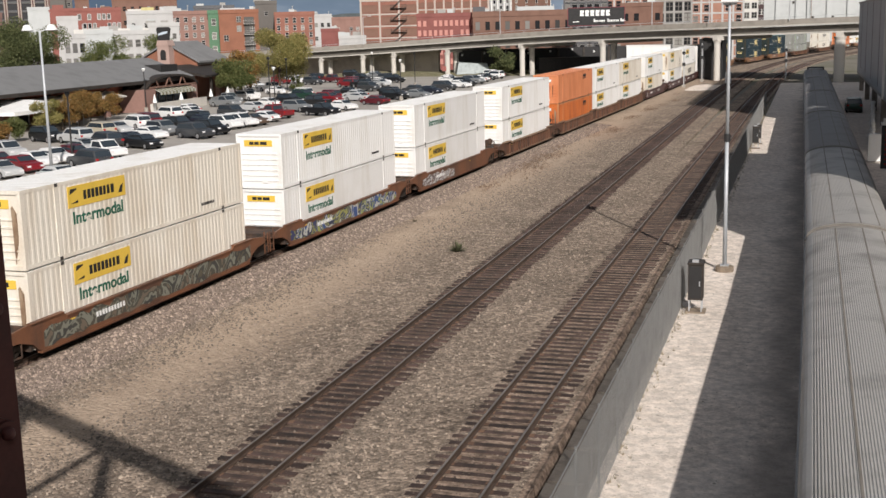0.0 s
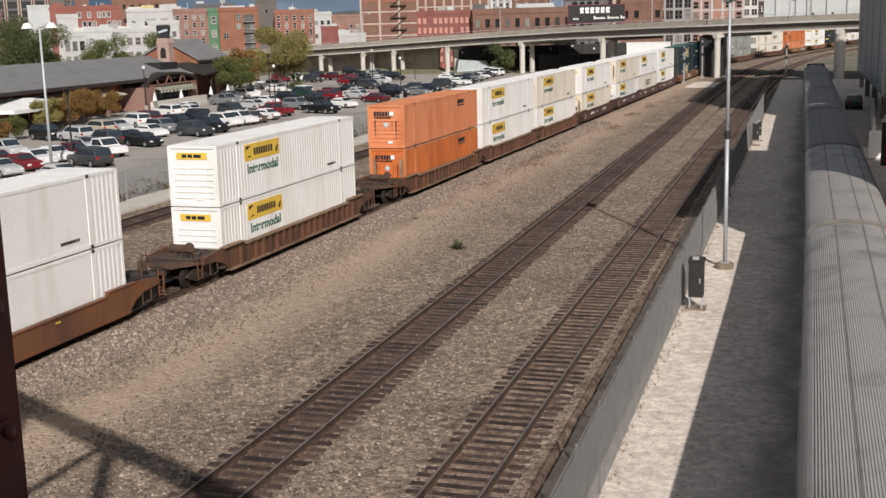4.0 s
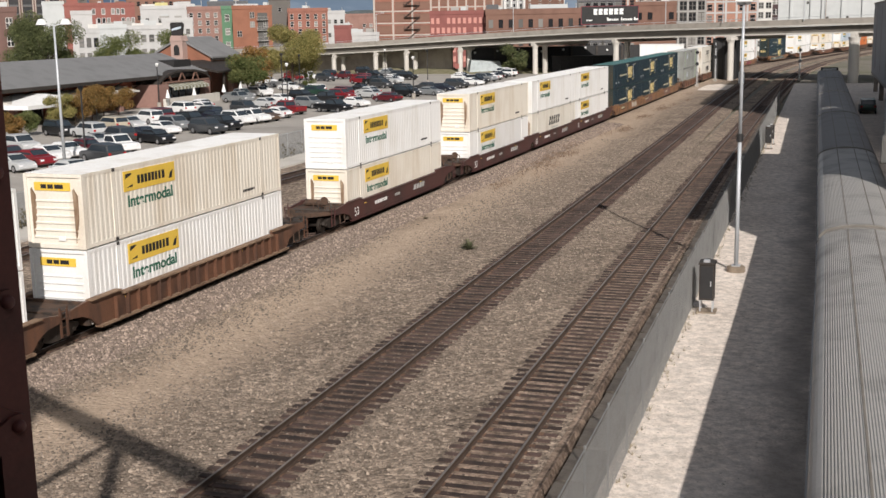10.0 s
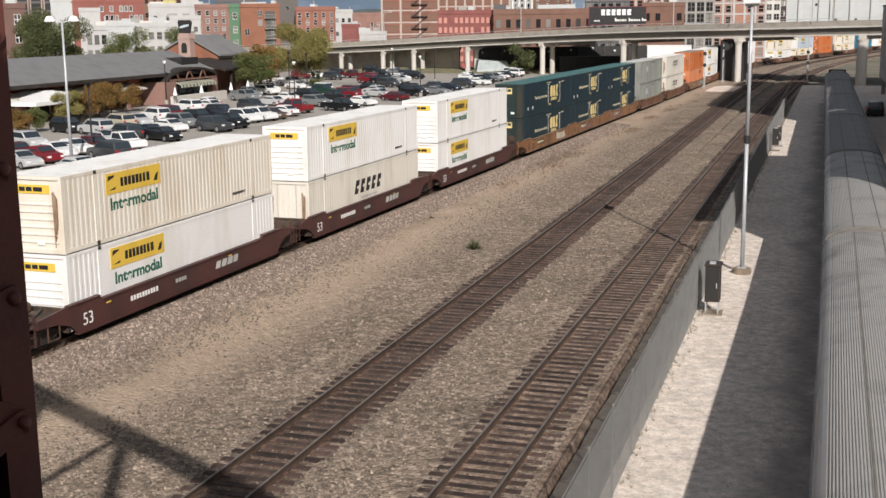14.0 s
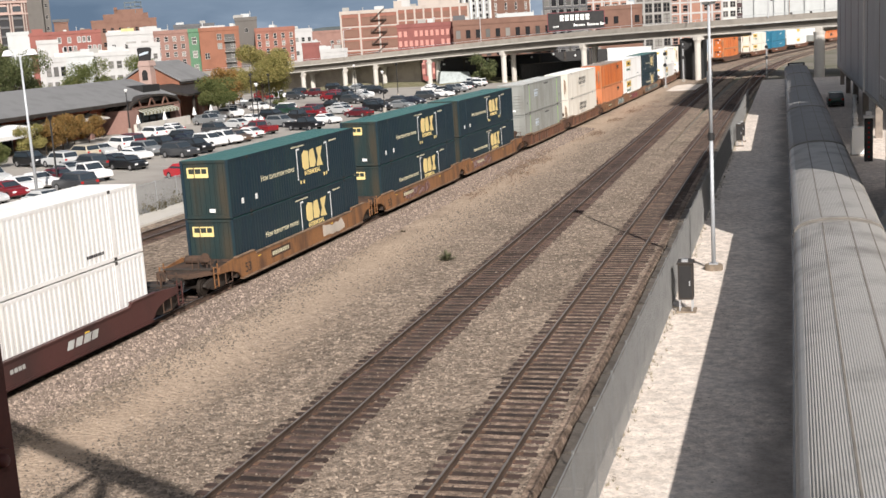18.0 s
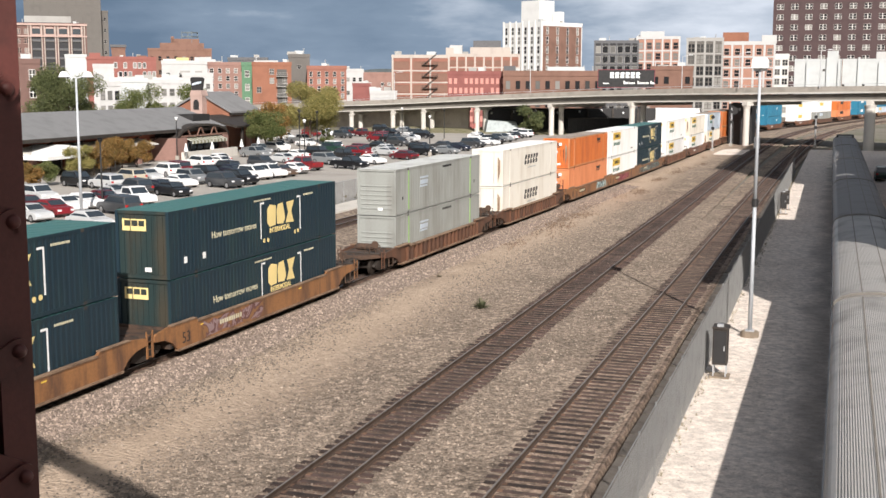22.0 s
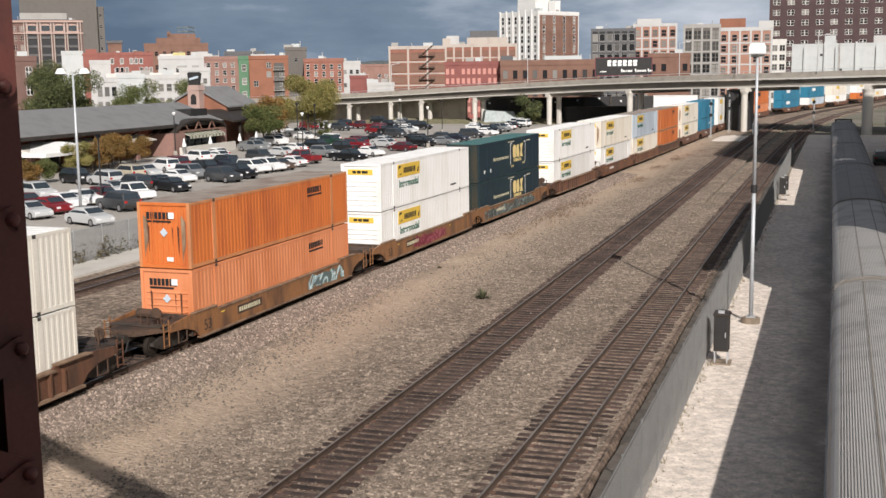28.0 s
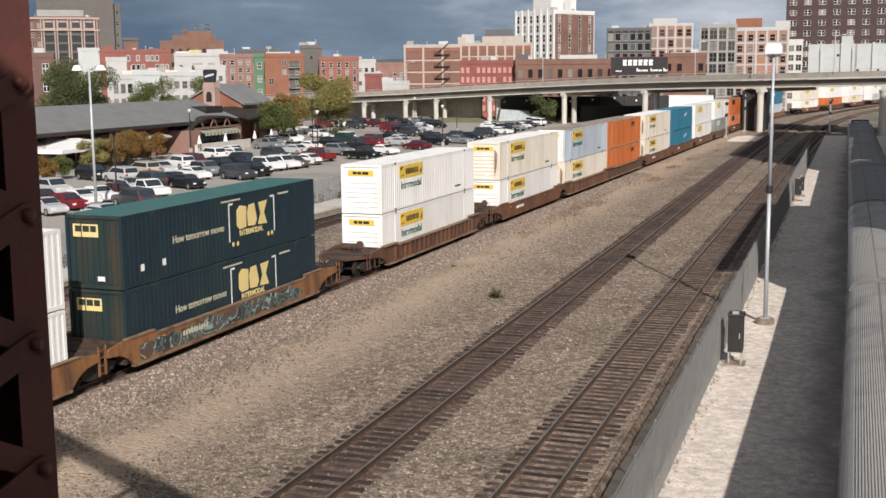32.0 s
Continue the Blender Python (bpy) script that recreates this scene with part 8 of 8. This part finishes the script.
def parked_cars():
    kinds_of, coats = {k: car_kind(k) for k in LOW_PROFILE}, {}
    first = dict.fromkeys(LOW_PROFILE, True)
    rng = random.Random(12)
    spots = [(k, c, x, y) for (k, c), pts in LOT.items() for x, y in pts] + [("suv", "green", 5.0, 150.0)]
    for kind, col, x, y in spots:
        if col not in coats:
            coats[col] = mat("car_paint_" + col, BODY[col], rough=0.28, var=0.04, scale=0.8, fine=6, bump=0.0, spec=0.6)
        turn = rng.choice((-24, -24, 156)) + rng.uniform(-3, 3)
        if x > 0:
            turn = 91
        m = pose(x, y, -0.2, 0, 0, turn)
        if first[kind]:
            ob, first[kind] = kinds_of[kind], False
            ob.matrix_basis = m
        else:
            ob = copy_thing(kinds_of[kind], m)
        what = {"sedan": "saloon car", "suv": "sport utility car", "pickup": "pickup truck"}[kind]
        tagged(ob, f"parked {col} {what} on the asphalt lot" if x < 0 else "dark green sport utility car parked in the yard")
        for p in ob.children:
            if p.name.startswith("body"):
                p.material_slots[0].link = "OBJECT"
                p.material_slots[0].material = coats[col]


# ---- distance ----
def distance():
    hz = Shape()
    rng = np.random.default_rng(8)
    n, k = 160, []
    for i in range(n + 1):
        a = radians(62 - 84 * i / n)
        k.append((a, 24 + 16 * noise.noise(Vector((i * 0.07, 0, 0))) + 7 * noise.noise(Vector((i * 0.31, 3, 0))) + rng.uniform(-1.5, 1.5)))
    for (a, h), (b, g) in zip(k, k[1:]):
        p = lambda ang, d, z: (-math.sin(ang) * d, math.cos(ang) * d, z)
        hz.face([p(a, 1500, -1), p(b, 1500, -1), p(b, 1500, g), p(a, 1500, h)]).face([p(a, 1500, h), p(b, 1500, g), p(b, 1900, g - 4), p(a, 1900, h - 4)])
    solid("far_woods", hz, mat("far_woods_haze", (0.085, 0.10, 0.105), rough=1.0, var=0.3, scale=0.02, fine=0.12, bump=0), "blue-green wooded rise on the horizon", "woods", kind="stuff")
    sky = bpy.data.materials.new("storm_sky")
    sky.use_nodes = True
    n, k = sky.node_tree.nodes, sky.node_tree.links.new
    n.remove(n["Principled BSDF"])
    em = n.new("ShaderNodeEmission")
    co, mp, no, rp = n.new("ShaderNodeTexCoord"), n.new("ShaderNodeMapping"), n.new("ShaderNodeTexNoise"), n.new("ShaderNodeValToRGB")
    mp.inputs["Scale"].default_value = (0.0016, 0.0016, 0.0062)
    mp.inputs["Location"].default_value = (3.3, 0.4, 0.2)
    no.inputs["Scale"].default_value, no.inputs["Detail"].default_value, no.inputs["Roughness"].default_value = 1.0, 8, 0.55
    k(co.outputs["Object"], mp.inputs[0])
    k(mp.outputs[0], no.inputs["Vector"])
    sx = n.new("ShaderNodeSeparateXYZ")
    k(co.outputs["Object"], sx.inputs[0])
    mr = n.new("ShaderNodeMapRange")
    mr.inputs["From Min"].default_value, mr.inputs["From Max"].default_value, mr.inputs["To Min"].default_value, mr.inputs["To Max"].default_value = -1300, -250, -0.10, 0.34
    k(sx.outputs[0], mr.inputs["Value"])
    ad = n.new("ShaderNodeMath")
    k(no.outputs["Fac"], ad.inputs[0])
    k(mr.outputs[0], ad.inputs[1])
    k(ad.outputs[0], rp.inputs[0])
    el = rp.color_ramp.elements
    el[0].position, el[0].color = 0.40, (0.10, 0.146, 0.212, 1)
    el[1].position, el[1].color = 0.80, (0.52, 0.56, 0.63, 1)
    e = el.new(0.60)
    e.color = (0.175, 0.23, 0.305, 1)
    k(rp.outputs[0], em.inputs[0])
    em.inputs[1].default_value = 1.0
    k(em.outputs[0], n["Material Output"].inputs[0])
    bd = Shape()
    for i in range(48):
        a, b = radians(66 - 92 * i / 48), radians(66 - 92 * (i + 1) / 48)
        bd.face([(-math.sin(a) * 2400, math.cos(a) * 2400, -60), (-math.sin(b) * 2400, math.cos(b) * 2400, -60), (-math.sin(b) * 2400, math.cos(b) * 2400, 760), (-math.sin(a) * 2400, math.cos(a) * 2400, 760)])
    solid("backdrop", bd, sky, "slate-blue storm clouds with pale breaks", "sky", kind="structure")


# ---- loose stones
def stone_heap(name, label, n, spread, lie, sizes, dark, pale, seed):
    """Many small faceted stones in one mesh; spread gives their x and y, lie the height of the ground below them."""
    rng = np.random.default_rng(seed)
    base = np.array([(1, 0, 0), (0, 1, 0), (-1, 0, 0), (0, -1, 0), (0.15, 0.1, 0.85)], float)
    tri = np.array([(0, 1, 4), (1, 2, 4), (2, 3, 4), (3, 0, 4)])
    x, y = spread(rng, n)
    n = len(x)
    s = sizes[0] + (sizes[1] - sizes[0]) * rng.random(n) ** 2.2
    a = rng.uniform(0, 6.283, n)
    v = (base[None] + rng.normal(0, 0.16, (n, 5, 3))) * rng.uniform(0.55, 1.3, (n, 1, 3))
    c, sn = np.cos(a)[:, None], np.sin(a)[:, None]
    v = np.stack([v[..., 0] * c - v[..., 1] * sn, v[..., 0] * sn + v[..., 1] * c, v[..., 2]], -1) * s[:, None, None]
    v += np.stack([x, y, lie(x, y)], -1)[:, None]
    f = (tri[None] + (np.arange(n) * 5)[:, None, None]).reshape(-1, 3)
    me = bpy.data.meshes.new(name)
    me.vertices.add(n * 5)
    me.vertices.foreach_set("co", v.ravel())
    me.loops.add(len(f) * 3)
    me.loops.foreach_set("vertex_index", f.ravel())
    me.polygons.add(len(f))
    me.polygons.foreach_set("loop_start", np.arange(len(f)) * 3)
    me.update()
    me.validate()
    m = bpy.data.materials.new(name)
    m.use_nodes = True
    nn, k = m.node_tree.nodes, m.node_tree.links.new
    ge, rp = nn.new("ShaderNodeNewGeometry"), nn.new("ShaderNodeValToRGB")
    e = rp.color_ramp.elements
    e[0].color, e[1].color = (*dark, 1), (*pale, 1)
    mid = e.new(0.72)
    mid.color = tuple(0.62 * p + 0.38 * q for p, q in zip(dark, pale)) + (1,)
    k(ge.outputs["Random Per Island"], rp.inputs[0])
    k(rp.outputs[0], nn["Principled BSDF"].inputs["Base Color"])
    nn["Principled BSDF"].inputs["Roughness"].default_value = 0.9
    me.materials.append(m)
    tagged(new(name, me), label, "stones", kind="stuff")


def train_x(y):
    return np.interp(y, [w[1] for w in TRAIN_WAY], [w[0] for w in TRAIN_WAY])


def scatter():
    def between_tracks(rng, n):
        y = 20 + 95 * rng.random(n) ** 1.6
        x = rng.uniform(-25.3, -6.9, n)
        lane = np.exp(-((x + 21.4 + 1.3 * np.sin(y * 0.11)) / 1.9) ** 2)
        keep = (np.abs(x + 13.95) > 1.35) & (np.abs(x + 8.15) > 1.35) & (rng.random(n) > 0.93 * lane)
        return x[keep], y[keep]

    def shoulder(rng, n):
        y = 22 + 110 * rng.random(n) ** 1.5
        d = 1.5 + 2.3 * rng.random(n) ** 1.2
        return train_x(y) + d, y

    def cribs(rng, n):
        y = 18 + 80 * rng.random(n) ** 1.5
        x = np.where(rng.random(n) < 0.5, -13.95, -8.15) + rng.uniform(-1.45, 1.45, n)
        return x, y

    stone_heap("loose_ballast", "loose tan and grey ballast stones", 210000, between_tracks, lambda x, y: np.full_like(x, -0.238), (0.02, 0.085), (0.10, 0.079, 0.061), (0.45, 0.36, 0.28), 5)
    stone_heap("shoulder_ballast", "coarse ballast heaped along the freight track", 60000, shoulder, lambda x, y: -0.235 + 0.13 * np.clip((3.6 - (x - train_x(y))) / 2.1, 0, 1), (0.03, 0.10), (0.12, 0.092, 0.075), (0.52, 0.405, 0.325), 6)
    stone_heap("crib_ballast", "dusty stones between the ties", 26000, cribs, lambda x, y: np.full_like(x, -0.205), (0.02, 0.06), (0.07, 0.052, 0.042), (0.30, 0.235, 0.185), 7)


# ---- what moves ----
def motions():
    ys = np.array([w[1] for w in TRAIN_WAY])
    xs = np.array([w[0] for w in TRAIN_WAY])
    arc = np.concatenate([[0], np.cumsum(np.hypot(np.diff(xs), np.diff(ys)))])
    arc += 60 - np.interp(60, ys, arc)
    grid = np.arange(0, 32.05, 0.1)
    speed = np.interp(grid, [a for a, _ in SPEEDS], [b for _, b in SPEEDS])
    gone = np.concatenate([[0], np.cumsum((speed[1:] + speed[:-1]) * 0.05)])
    times = [0, 0.1, 0.3] + [0.5 * i for i in range(1, 64)] + [31.7, 31.9, 32]
    for ob, s0, z in MOVERS:
        rows = []
        for t in times:
            s = float(np.interp(s0 - np.interp(t, grid, gone), [a for a, _ in ALONG], [b for _, b in ALONG]))
            a, b = (np.interp(s + d, arc, ys) for d in (-7.0, 7.0))
            xa, xb = np.interp(a, ys, xs), np.interp(b, ys, xs)
            h = math.atan2(xb - xa, b - a)
            rows.append((t, pose((xa + xb) / 2, (a + b) / 2, z, 0, 0, -math.degrees(h))))
        walk(ob, rows)


distance()
overpass()
under_overpass()
town()
freight_house()
trees()
dry_brush()
coaches()
right_side()
footbridge()
lineside_things()
parked_cars()
freight_train()
lineside()
fence_litter()
lot_fence_weeds()
scatter()
tracks()
motions()
